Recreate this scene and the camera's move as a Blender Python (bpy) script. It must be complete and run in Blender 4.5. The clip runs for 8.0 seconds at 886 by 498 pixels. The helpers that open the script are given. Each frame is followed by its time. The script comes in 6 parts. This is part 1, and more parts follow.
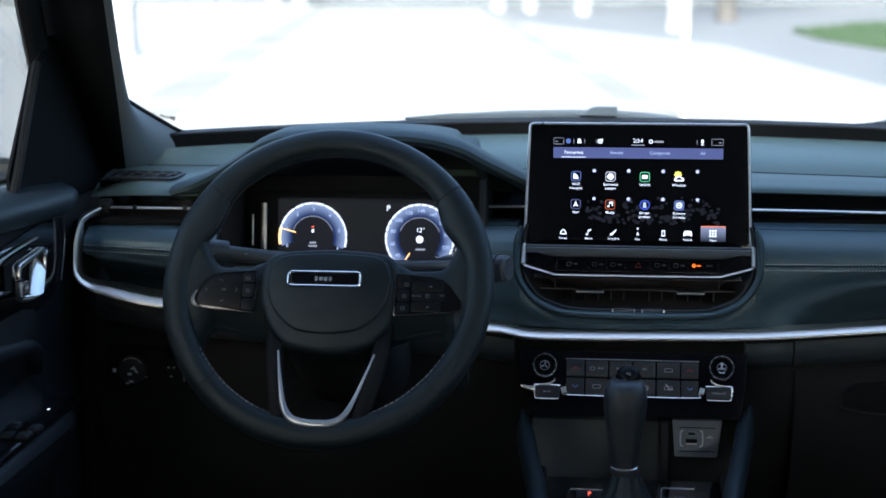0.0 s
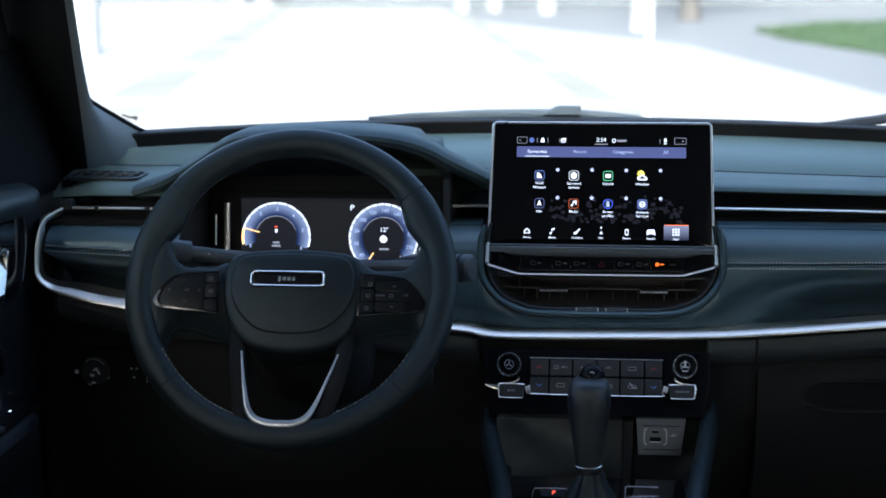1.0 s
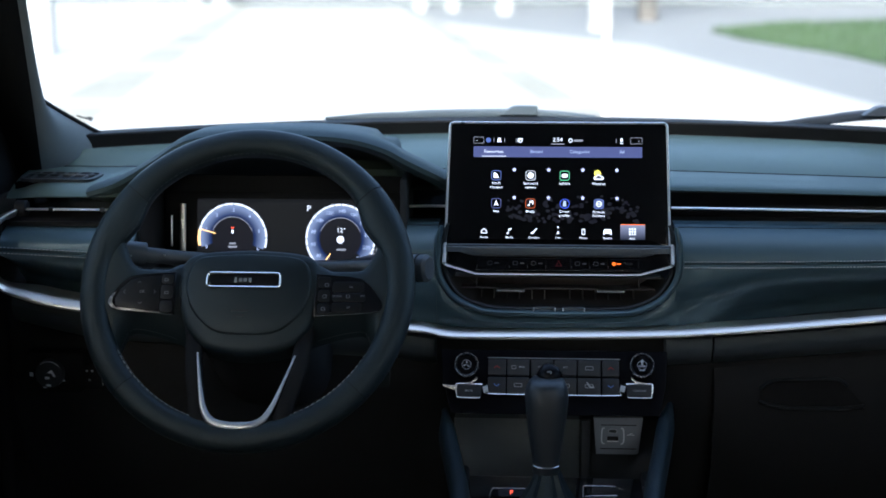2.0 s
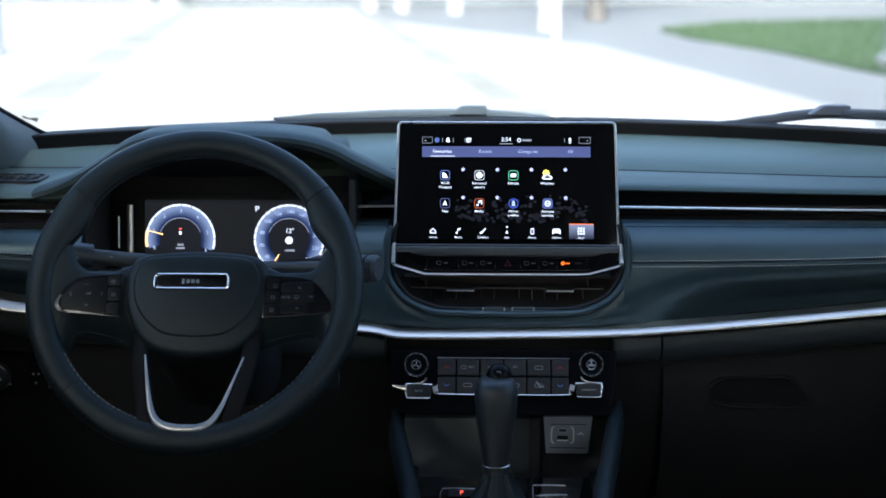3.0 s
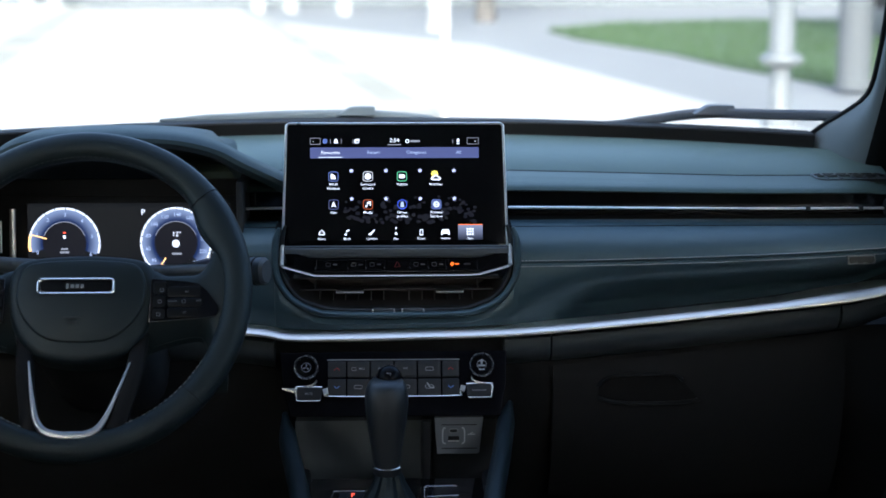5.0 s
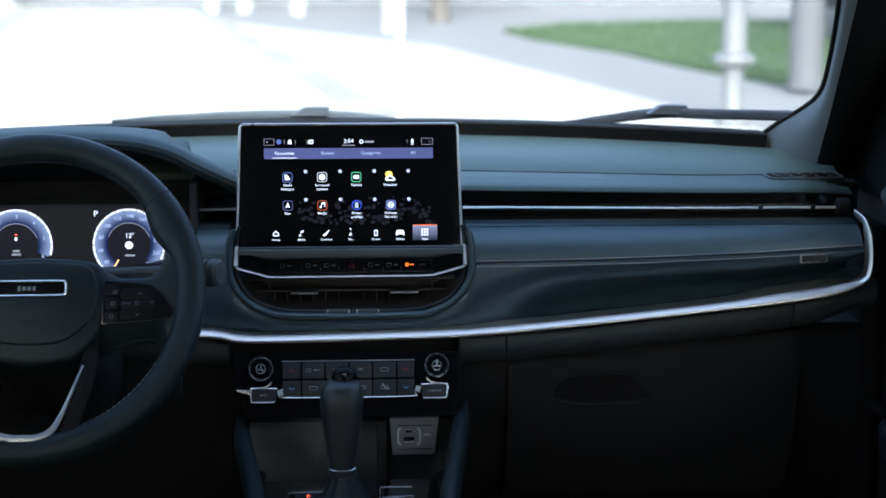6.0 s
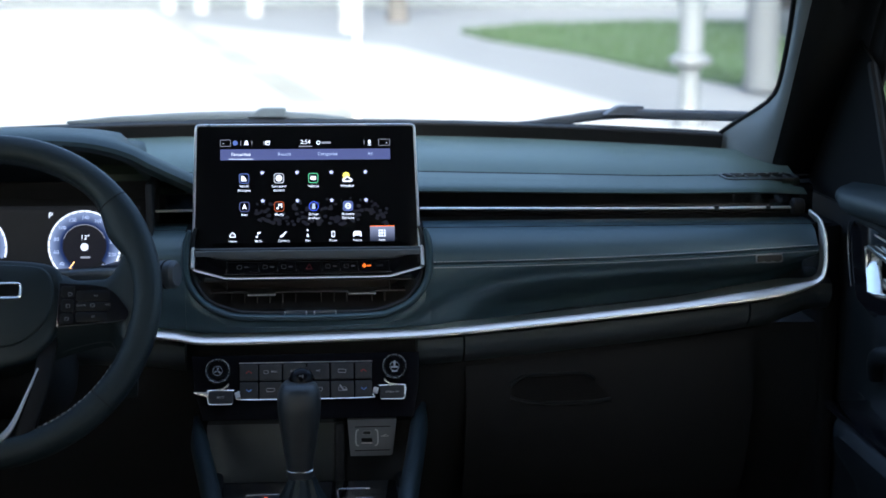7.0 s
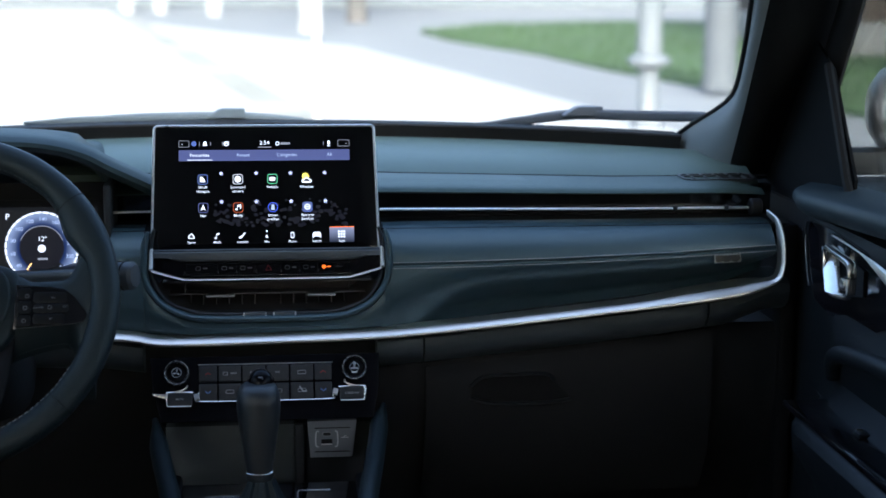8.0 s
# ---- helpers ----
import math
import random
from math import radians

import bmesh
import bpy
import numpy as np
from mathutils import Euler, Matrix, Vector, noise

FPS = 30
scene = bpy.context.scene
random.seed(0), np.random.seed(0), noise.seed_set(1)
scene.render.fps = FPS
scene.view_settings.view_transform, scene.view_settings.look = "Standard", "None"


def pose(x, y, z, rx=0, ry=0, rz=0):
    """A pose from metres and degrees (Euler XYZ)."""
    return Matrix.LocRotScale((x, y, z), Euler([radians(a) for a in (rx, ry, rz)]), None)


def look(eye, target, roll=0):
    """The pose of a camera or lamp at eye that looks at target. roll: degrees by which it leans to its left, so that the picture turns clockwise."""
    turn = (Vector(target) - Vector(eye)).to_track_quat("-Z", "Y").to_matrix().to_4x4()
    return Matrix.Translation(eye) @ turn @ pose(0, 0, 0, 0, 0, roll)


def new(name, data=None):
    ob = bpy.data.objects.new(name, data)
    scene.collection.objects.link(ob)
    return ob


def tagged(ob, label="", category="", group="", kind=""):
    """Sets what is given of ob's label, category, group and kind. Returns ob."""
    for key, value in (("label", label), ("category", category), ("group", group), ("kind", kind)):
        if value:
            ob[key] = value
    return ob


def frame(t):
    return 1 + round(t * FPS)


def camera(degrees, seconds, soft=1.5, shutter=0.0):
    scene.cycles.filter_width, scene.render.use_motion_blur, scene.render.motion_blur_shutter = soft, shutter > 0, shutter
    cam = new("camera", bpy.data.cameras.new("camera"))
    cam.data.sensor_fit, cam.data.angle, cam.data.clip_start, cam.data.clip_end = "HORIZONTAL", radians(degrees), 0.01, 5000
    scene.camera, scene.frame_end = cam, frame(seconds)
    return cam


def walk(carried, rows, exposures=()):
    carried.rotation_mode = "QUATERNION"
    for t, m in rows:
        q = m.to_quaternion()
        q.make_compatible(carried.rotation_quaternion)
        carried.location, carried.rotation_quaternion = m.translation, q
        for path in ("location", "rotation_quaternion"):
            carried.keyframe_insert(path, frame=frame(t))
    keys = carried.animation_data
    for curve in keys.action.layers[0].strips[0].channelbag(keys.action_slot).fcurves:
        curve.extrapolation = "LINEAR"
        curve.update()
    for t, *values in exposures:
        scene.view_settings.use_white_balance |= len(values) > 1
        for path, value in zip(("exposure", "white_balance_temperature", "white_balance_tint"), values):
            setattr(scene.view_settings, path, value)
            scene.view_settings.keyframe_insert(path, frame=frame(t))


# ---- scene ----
# ---------------------------------------------------------------- camera
cam = camera(31.3, 8.0, soft=1.6)
EYE = 1.33
# seconds, x, y, z from the pivot, yaw, pitch, roll: a slow pan on a fixed head
ROWS = [
    (0.0, -0.0073, -0.0088, 0.0006, 6.780, -10.392, 0.247),
    (0.5, -0.0067, -0.0083, 0.0006, 6.161, -10.408, 0.222),
    (1.0, -0.0057, -0.0070, 0.0004, 5.507, -10.420, 0.200),
    (1.5, -0.0046, -0.0056, 0.0002, 4.779, -10.415, 0.180),
    (3.0, -0.0009, -0.0016, 0.0000, 2.216, -10.430, 0.114),
    (3.5, 0.0002, 0.0003, -0.0002, 1.182, -10.418, 0.085),
    (4.0, 0.0009, 0.0020, -0.0004, 0.212, -10.418, 0.035),
    (4.5, 0.0018, 0.0028, -0.0004, -0.808, -10.411, 0.000),
    (6.0, 0.0033, 0.0045, -0.0002, -3.370, -10.396, -0.095),
    (6.5, 0.0040, 0.0048, 0.0000, -4.154, -10.390, -0.140),
    (7.0, 0.0044, 0.0051, 0.0000, -4.888, -10.368, -0.205),
    (7.5, 0.0048, 0.0053, 0.0001, -5.646, -10.352, -0.275),
    (8.0, 0.0050, 0.0056, 0.0003, -6.332, -10.346, -0.343),
]
walk(cam, [(t, pose(x, y, EYE + z, 90 + pitch, roll, yaw)) for t, x, y, z, yaw, pitch, roll in ROWS],
     exposures=[(0.0, 2.40, 5760, 10)])
cam.data.dof.use_dof = True
cam.data.dof.focus_distance = 1.93
cam.data.dof.aperture_fstop = 4.7

# ---------------------------------------------------------------- daylight
world = bpy.data.worlds.new("daylight")
scene.world = world
world.use_nodes = True
wn = world.node_tree.nodes
sky = wn.new("ShaderNodeTexSky")
sky.sky_type = 'NISHITA'
sky.sun_disc = False
SUN_UP, SUN_ROUND = 33.0, 183.0
sky.sun_elevation, sky.sun_rotation = radians(SUN_UP), radians(SUN_ROUND)
sky.dust_density, sky.air_density, sky.ozone_density = 4.5, 1.0, 0.4
wn["Background"].inputs["Strength"].default_value = 0.15
world.node_tree.links.new(sky.outputs[0], wn["Background"].inputs["Color"])
sun = new("sun", bpy.data.lights.new("sun", 'SUN'))
sun.data.energy, sun.data.angle, sun.data.color = 2.0, radians(14), (1.0, 0.96, 0.90)
sun_way = Vector((math.sin(radians(SUN_ROUND)) * math.cos(radians(SUN_UP)),
                  math.cos(radians(SUN_ROUND)) * math.cos(radians(SUN_UP)), math.sin(radians(SUN_UP))))
sun.matrix_world = look(sun_way * 50, (0, 0, 0))


# ---------------------------------------------------------------- materials
def material(name, colour, rough=0.5, metal=0.0, grain=400.0, bump=0.15, vary=0.12, coat=0.0, blotch=9.0, spec=0.5, cast_tint=(1, 1, 1)):
    """A surface with fine grain in its relief and slow changes of tone and gloss."""
    m = bpy.data.materials.new(name)
    m.use_nodes = True
    n, k = m.node_tree.nodes, m.node_tree.links
    b = n["Principled BSDF"]
    b.inputs["Metallic"].default_value = metal
    b.inputs["Coat Weight"].default_value = coat
    b.inputs["Coat Roughness"].default_value = 0.06
    b.inputs["Specular IOR Level"].default_value = spec
    # Teal-tinted reflections stand in for a cool colour cast over the view.
    b.inputs["Specular Tint"].default_value = (*cast_tint, 1)
    co = n.new("ShaderNodeTexCoord")
    big = n.new("ShaderNodeTexNoise")
    big.inputs["Scale"].default_value, big.inputs["Detail"].default_value = blotch, 5
    fine = n.new("ShaderNodeTexNoise")
    fine.inputs["Scale"].default_value, fine.inputs["Detail"].default_value = grain, 3
    for tex in (big, fine):
        k.new(co.outputs["Object"], tex.inputs["Vector"])
    both = n.new("ShaderNodeMath")
    both.operation = 'MULTIPLY_ADD'
    k.new(fine.outputs[0], both.inputs[0])
    both.inputs[1].default_value = 0.5
    k.new(big.outputs[0], both.inputs[2])
    ramp = n.new("ShaderNodeMapRange")
    ramp.inputs["From Min"].default_value, ramp.inputs["From Max"].default_value = 0.4, 1.1
    ramp.inputs["To Min"].default_value, ramp.inputs["To Max"].default_value = 1 - vary, 1 + vary
    k.new(both.outputs[0], ramp.inputs[0])
    mix = n.new("ShaderNodeVectorMath")
    mix.operation = 'SCALE'
    mix.inputs[0].default_value = colour
    k.new(ramp.outputs[0], mix.inputs["Scale"])
    k.new(mix.outputs[0], b.inputs["Base Color"])
    gloss = n.new("ShaderNodeMapRange")
    gloss.inputs["To Min"].default_value, gloss.inputs["To Max"].default_value = max(rough - 0.12 * rough, 0.02), min(rough * 1.18, 1)
    k.new(big.outputs[0], gloss.inputs[0])
    k.new(gloss.outputs[0], b.inputs["Roughness"])
    if bump:
        bp = n.new("ShaderNodeBump")
        bp.inputs["Strength"].default_value, bp.inputs["Distance"].default_value = bump, 0.001
        k.new(fine.outputs[0], bp.inputs["Height"])
        k.new(bp.outputs[0], b.inputs["Normal"])
    return m


def glowing(name, colour, strength=1.0):
    """A lit display segment behind glass."""
    m = bpy.data.materials.new(name)
    m.use_nodes = True
    b = m.node_tree.nodes["Principled BSDF"]
    b.inputs["Base Color"].default_value = (0.01, 0.01, 0.01, 1)
    b.inputs["Roughness"].default_value = 0.45
    b.inputs["Specular IOR Level"].default_value = 0.15
    b.inputs["Emission Color"].default_value = (*colour, 1)
    b.inputs["Emission Strength"].default_value = strength
    return m


def clear_glass(name, tint, gloss=0.6):
    m = bpy.data.materials.new(name)
    m.use_nodes = True
    n, k = m.node_tree.nodes, m.node_tree.links
    n.remove(n["Principled BSDF"])
    see, shine, fres, scale, mix = (n.new("ShaderNode" + s) for s in ("BsdfTransparent", "BsdfGlossy", "Fresnel", "Math", "MixShader"))
    see.inputs[0].default_value = (*tint, 1)
    shine.inputs["Roughness"].default_value = 0.02
    fres.inputs["IOR"].default_value = 1.45
    scale.operation = 'MULTIPLY'
    scale.inputs[1].default_value = gloss
    k.new(fres.outputs[0], scale.inputs[0])
    k.new(scale.outputs[0], mix.inputs[0])
    k.new(see.outputs[0], mix.inputs[1])
    k.new(shine.outputs[0], mix.inputs[2])
    k.new(mix.outputs[0], n["Material Output"].inputs["Surface"])
    return m


SOFT_TOP = material("soft_dash_skin", (0.0850, 0.1210, 0.1060), 0.46, grain=900, bump=0.25, vary=0.15, spec=0.42, cast_tint=(0.88, 1.0, 0.91))
# Darker copy of the dashboard skin; puts shade into the band before the seam.
FRONT_SHADE = material("shaded_front_skin", (0.0430, 0.0671, 0.0571), 0.48, grain=1000, bump=0.30, vary=0.15, spec=0.36, cast_tint=(0.88, 1.0, 0.91))
# The same soft skin, darkened to carry the shade on the hood's face.
HOOD_SKIN = material("shaded_hood_skin", (0.0313, 0.0491, 0.0512), 0.55, grain=900, bump=0.35, vary=0.15, spec=0.36, cast_tint=(0.88, 0.98, 0.96))
LEATHER = material("black_leather", (0.0394, 0.0704, 0.0873), 0.37, grain=700, bump=0.30, vary=0.18, spec=1.0, cast_tint=(0.78, 0.96, 1.0))
RIM_LEATHER = material("wheel_leather", (0.0126, 0.0198, 0.0225), 0.43, grain=1100, bump=0.4, vary=0.15, spec=0.42, cast_tint=(0.88, 0.98, 1.0))
LEVER_LEATHER = material("lever_leather", (0.026, 0.031, 0.034), 0.38, grain=1100, bump=0.4, vary=0.15, spec=0.6)
PLASTIC = material("black_plastic", (0.0258, 0.0269, 0.0286), 0.60, grain=1200, bump=0.35, vary=0.15, spec=0.25, cast_tint=(0.88, 0.98, 1.0))
SATIN = material("satin_black_plastic", (0.019, 0.022, 0.024), 0.34, grain=900, bump=0.2, vary=0.12)
PIANO = material("piano_black", (0.0064, 0.0064, 0.0080), 0.10, grain=60, bump=0.0, vary=0.2, coat=0.4, spec=0.5)
CAP_BLACK = material("polished_black_cap", (0.0072, 0.0072, 0.0090), 0.12, grain=60, bump=0.0, vary=0.2, spec=0.09)
SILVER = material("satin_silver", (0.9500, 0.9000, 0.8250), 0.34, metal=1.0, grain=1500, bump=0.08, vary=0.06)
CHROME = material("chrome", (0.95, 0.94, 0.90), 0.14, metal=1.0, grain=300, bump=0.0, vary=0.05)
BRIGHT = material("bright_cast_metal", (0.9700, 0.9300, 0.8600), 0.26, metal=1.0, grain=300, bump=0.0, vary=0.05)
SILL_SKIN = material("dark_sill_skin", (0.0185, 0.0276, 0.0317), 0.55, grain=900, bump=0.35, vary=0.12, spec=0.32, cast_tint=(0.88, 0.98, 1.0))
RAIL = material("console_rail_skin", (0.0144, 0.0228, 0.0264), 0.42, grain=700, bump=0.4, vary=0.15, cast_tint=(0.88, 0.98, 1.0))
# Pale matt tone in place of the bright reflections of chrome.
TIP_PALE = material("pale_chrome_glint", (0.80, 0.80, 0.79), 0.32, metal=0.15, grain=900, bump=0.0, vary=0.05)
# Partly matt metal, so that edges look bright without a reflection.
SCREEN_EDGE = material("satin_edge_metal", (0.86, 0.86, 0.85), 0.28, metal=0.6, grain=900, bump=0.0, vary=0.05)
CUBBY = material("dark_grey_plastic", (0.1060, 0.1260, 0.1360), 0.5, grain=1200, bump=0.25)
DARK_METAL = material("dark_metal", (0.16, 0.17, 0.18), 0.35, metal=1.0, grain=900, bump=0.05)
THREAD = material("grey_thread", (0.11, 0.115, 0.12), 0.8, grain=3000, bump=0.3)
BADGE_METAL = material("dull_badge_metal", (0.2940, 0.3080, 0.3150), 0.38, metal=1.0, grain=1500, bump=0.08, vary=0.10)
WHEEL_SILVER = material("dulled_silver", (0.62, 0.64, 0.66), 0.40, metal=1.0, grain=1500, bump=0.08, vary=0.06)
STALK = material("grey_stalk_plastic", (0.0810, 0.0918, 0.0999), 0.40, grain=900, bump=0.2, vary=0.12)
WHEEL_KEY = material("gloss_black_key", (0.0045, 0.005, 0.006), 0.40, grain=900, bump=0.05, spec=0.26)
PAD_THREAD = material("pale_thread", (0.4860, 0.4928, 0.4928), 0.8, grain=3000, bump=0.3)
# One pillar surface in two tones: its lit side pale, its shaded side black.
PILLAR_LIT = material("pillar_lit_grey", (0.150, 0.172, 0.178), 0.75, grain=1100, bump=0.4, vary=0.12, spec=0.25, cast_tint=(0.88, 0.98, 1.0))
PILLAR_SHADE = material("pillar_shade_black", (0.0108, 0.0120, 0.0132), 0.85, grain=1400, bump=0.6, vary=0.18, spec=0.06)
HORN = material("moulded_black_skin", (0.0125, 0.0190, 0.0215), 0.41, grain=900, bump=0.35, vary=0.12, spec=0.42, cast_tint=(0.88, 0.98, 1.0))
VENT_PLASTIC = material("warm_black_plastic", (0.0690, 0.0615, 0.0600), 0.45, grain=900, bump=0.15, vary=0.12)
KNEE_PLASTIC = material("matt_black_plastic", (0.0195, 0.0203, 0.0215), 0.7, grain=1200, bump=0.35, vary=0.15, spec=0.2)
STRIP_SKIN = material("satin_strip_plastic", (0.0538, 0.0646, 0.0726), 0.46, grain=1100, bump=0.25, vary=0.12, spec=0.5, cast_tint=(0.88, 0.98, 1.0))
RUBBER = material("rubber", (0.0090, 0.0090, 0.0095), 0.65, grain=900, bump=0.2, spec=0.2)
CARPET = material("dark_carpet", (0.0390, 0.0390, 0.0403), 0.95, grain=500, bump=1.0, vary=0.35)
SCREEN_GLASS = material("display_glass", (0.003, 0.003, 0.0035), 0.07, grain=40, bump=0.0, vary=0.1, coat=0.3)
KEY = material("button_plastic", (0.0305, 0.0322, 0.0348), 0.45, grain=1500, bump=0.15)
PRINT = material("pale_print", (0.42, 0.43, 0.45), 0.5, grain=900, bump=0.0)
WHEEL_PRINT = material("faint_grey_print", (0.20, 0.21, 0.22), 0.5, grain=900, bump=0.0)
WHITE_PRINT = material("white_print", (0.75, 0.78, 0.80), 0.5, grain=900, bump=0.0)
DIM_PRINT = material("dull_print", (0.12, 0.12, 0.125), 0.5, grain=900, bump=0.0)
RED_PRINT = material("red_print", (0.42, 0.03, 0.03), 0.5, grain=900, bump=0.0)
BLUE_PRINT = material("blue_print", (0.1600, 0.3200, 0.8000), 0.5, grain=900, bump=0.0)
GREY_PANEL = material("grey_plastic", (0.2446, 0.2610, 0.2849), 0.45, grain=1400, bump=0.25)
HEADLINER = material("grey_headliner", (0.1900, 0.1995, 0.1995), 0.95, grain=700, bump=0.5)
WINDSHIELD = clear_glass("windshield_glass", (0.77, 0.815, 0.81), 0.03)
REAR_SIDE_GLASS = clear_glass("tinted_rear_side_glass", (0.72, 0.74, 0.74), 0.5)
SIDE_GLASS = clear_glass("tinted_side_glass", (0.70, 0.73, 0.72), 0.4)


# ---------------------------------------------------------------- builders
def thing(name, at, label, category, group="", kind=""):
    """A top-level Empty at a thing's base."""
    ob = new(name)
    ob.empty_display_size = 0.05
    ob.matrix_world = at if isinstance(at, Matrix) else Matrix.Translation(at)
    return tagged(ob, label, category, group, kind)


def world_of(ob):
    m = ob.matrix_basis.copy()
    while ob.parent is not None:
        ob = ob.parent
        m = ob.matrix_basis @ m
    return m


def part(name, bm, mat, parent=None, label="", flat=False, m=None, sharp=38):
    """Links a bmesh, given in world metres (or in the frame m), as one mesh under a thing or a part."""
    if m is not None:
        bmesh.ops.transform(bm, matrix=m, verts=bm.verts)
    bmesh.ops.recalc_face_normals(bm, faces=bm.faces)
    me = bpy.data.meshes.new(name)
    ob = new(name, me)
    if parent is not None:
        inv = world_of(parent).inverted()
        bmesh.ops.transform(bm, matrix=inv, verts=bm.verts)
        ob.parent = parent
    bm.to_mesh(me)
    bm.free()
    if not flat:
        for p in me.polygons:
            p.use_smooth = True
        me.set_sharp_from_angle(angle=radians(sharp))
    me.materials.append(mat)
    return tagged(ob, label)


def loft(rows, ring=False, loop=False, caps=False, bm=None):
    """Faces over rows of points. ring: each row is closed; loop: the last row joins the first; caps: end faces."""
    bm = bm or bmesh.new()
    vs = [[bm.verts.new(p) for p in r] for r in rows]
    n = len(vs[0])
    for i in range(len(vs) - (0 if loop else 1)):
        a, b = vs[i], vs[(i + 1) % len(vs)]
        for j in range(n - (0 if ring else 1)):
            bm.faces.new((a[j], a[(j + 1) % n], b[(j + 1) % n], b[j]))
    if caps:
        bm.faces.new(list(reversed(vs[0])))
        bm.faces.new(vs[-1])
    return bm


def curve(points, steps=6, closed=False):
    """A smooth line through points (Catmull-Rom)."""
    p = [Vector(q) for q in points]
    n, out = len(p), []
    for i in range(n if closed else n - 1):
        if closed:
            a, b, c, d = p[i - 1], p[i], p[(i + 1) % n], p[(i + 2) % n]
        else:
            a, b, c, d = p[max(i - 1, 0)], p[i], p[i + 1], p[min(i + 2, n - 1)]
        for s in range(steps):
            t = s / steps
            out.append(0.5 * (2 * b + (c - a) * t + (2 * a - 5 * b + 4 * c - d) * t * t + (3 * b - a - 3 * c + d) * t ** 3))
    if not closed:
        out.append(p[-1])
    return out


def oval(a, b, n=12, power=2.0):
    """A rounded section, a wide and b high; a higher power is squarer."""
    out = []
    for i in range(n):
        t = 2 * math.pi * i / n
        c, s = math.cos(t), math.sin(t)
        out.append((a * math.copysign(abs(c) ** (2 / power), c), b * math.copysign(abs(s) ** (2 / power), s)))
    return out


def sweep(path, section, up=(0, -1, 0), closed=False, scale=None, bm=None):
    """A section (u sideways, v along up) carried along a path."""
    rows, n = [], len(path)
    up = Vector(up)
    for i, p in enumerate(path):
        q0, q1 = (path[i - 1], path[(i + 1) % n]) if closed else (path[max(i - 1, 0)], path[min(i + 1, n - 1)])
        t = (Vector(q1) - Vector(q0)).normalized()
        side = t.cross(up).normalized()
        v = side.cross(t).normalized()
        k = scale(i / max(n - 1, 1)) if scale else 1.0
        rows.append([Vector(p) + side * (a * k) + v * (b * k) for a, b in section])
    return loft(rows, ring=True, loop=closed, caps=not closed, bm=bm)


def box(size, at=(0, 0, 0), bevel=0.0, bm=None, seg=2):
    """A box about a centre, with rounded edges."""
    b = bmesh.new()
    bmesh.ops.create_cube(b, size=1, matrix=Matrix.Translation(at) @ Matrix.Diagonal((*size, 1)))
    if bevel:
        bmesh.ops.bevel(b, geom=list(b.edges), offset=bevel, segments=seg, affect='EDGES', profile=0.5)
    if bm is None:
        return b
    me = bpy.data.meshes.new("joined")
    b.to_mesh(me)
    b.free()
    bm.from_mesh(me)
    bpy.data.meshes.remove(me)
    return bm


def outline_rect(w, h, r, n=5, top=None):
    """A rounded rectangle about the origin; top: another width at its upper edge."""
    out = []
    top = top or w
    for cx, cy, a0 in ((1, 1, 0), (-1, 1, 90), (-1, -1, 180), (1, -1, 270)):
        ww = top if cy > 0 else w
        for i in range(n + 1):
            a = radians(a0 + 90 * i / n)
            out.append((cx * (ww / 2 - r) + r * math.cos(a), cy * (h / 2 - r) + r * math.sin(a)))
    return out


def pillow(outline, thick, bevel=0.002, dome=0.0, rings=4, bm=None, at=(0, 0, 0)):
    """A plate from a flat outline (x, y) with a rounded edge and a domed face towards +z."""
    cx = sum(p[0] for p in outline) / len(outline)
    cy = sum(p[1] for p in outline) / len(outline)
    size = max(max(abs(p[0] - cx) for p in outline), 1e-6)
    rows = [(1.0, 0.0), (1.0, thick - bevel)]
    for i in range(1, 4):
        a = radians(30 * i)
        rows.append((1 - bevel / size * (1 - math.cos(a)), thick - bevel + bevel * math.sin(a)))
    edge = rows[-1][0]
    for i in range(1, rings + 1):
        f = 1 - i / (rings + 1)
        rows.append((edge * f, thick + dome * (1 - f * f)))
    pts = [[Vector((at[0] + cx + (x - cx) * s, at[1] + cy + (y - cy) * s, at[2] + z)) for x, y in outline] for s, z in rows]
    return loft(pts, ring=True, caps=True, bm=bm)


def plate(outline, z0, z1, bm=None, at=(0, 0)):
    """A flat plate between two heights."""
    return loft([[Vector((x + at[0], y + at[1], z)) for x, y in outline] for z in (z0, z1)], ring=True, caps=True, bm=bm)


def lathe(profile, n=28, bm=None, m=None):
    """A turned form about z from (radius, height) pairs."""
    rows = [[Vector((r * math.cos(2 * math.pi * i / n), r * math.sin(2 * math.pi * i / n), z)) for i in range(n)] for r, z in profile]
    b = loft(rows, ring=True, caps=True, bm=bm)
    return b


def frame_plate(outer, inner, z0, z1, bm=None):
    """A flat ring between two outlines of equal length."""
    rows = [[Vector((x, y, z)) for x, y in o] for o, z in ((outer, z0), (outer, z1), (inner, z1), (inner, z0))]
    return loft(rows, ring=True, loop=True, bm=bm)


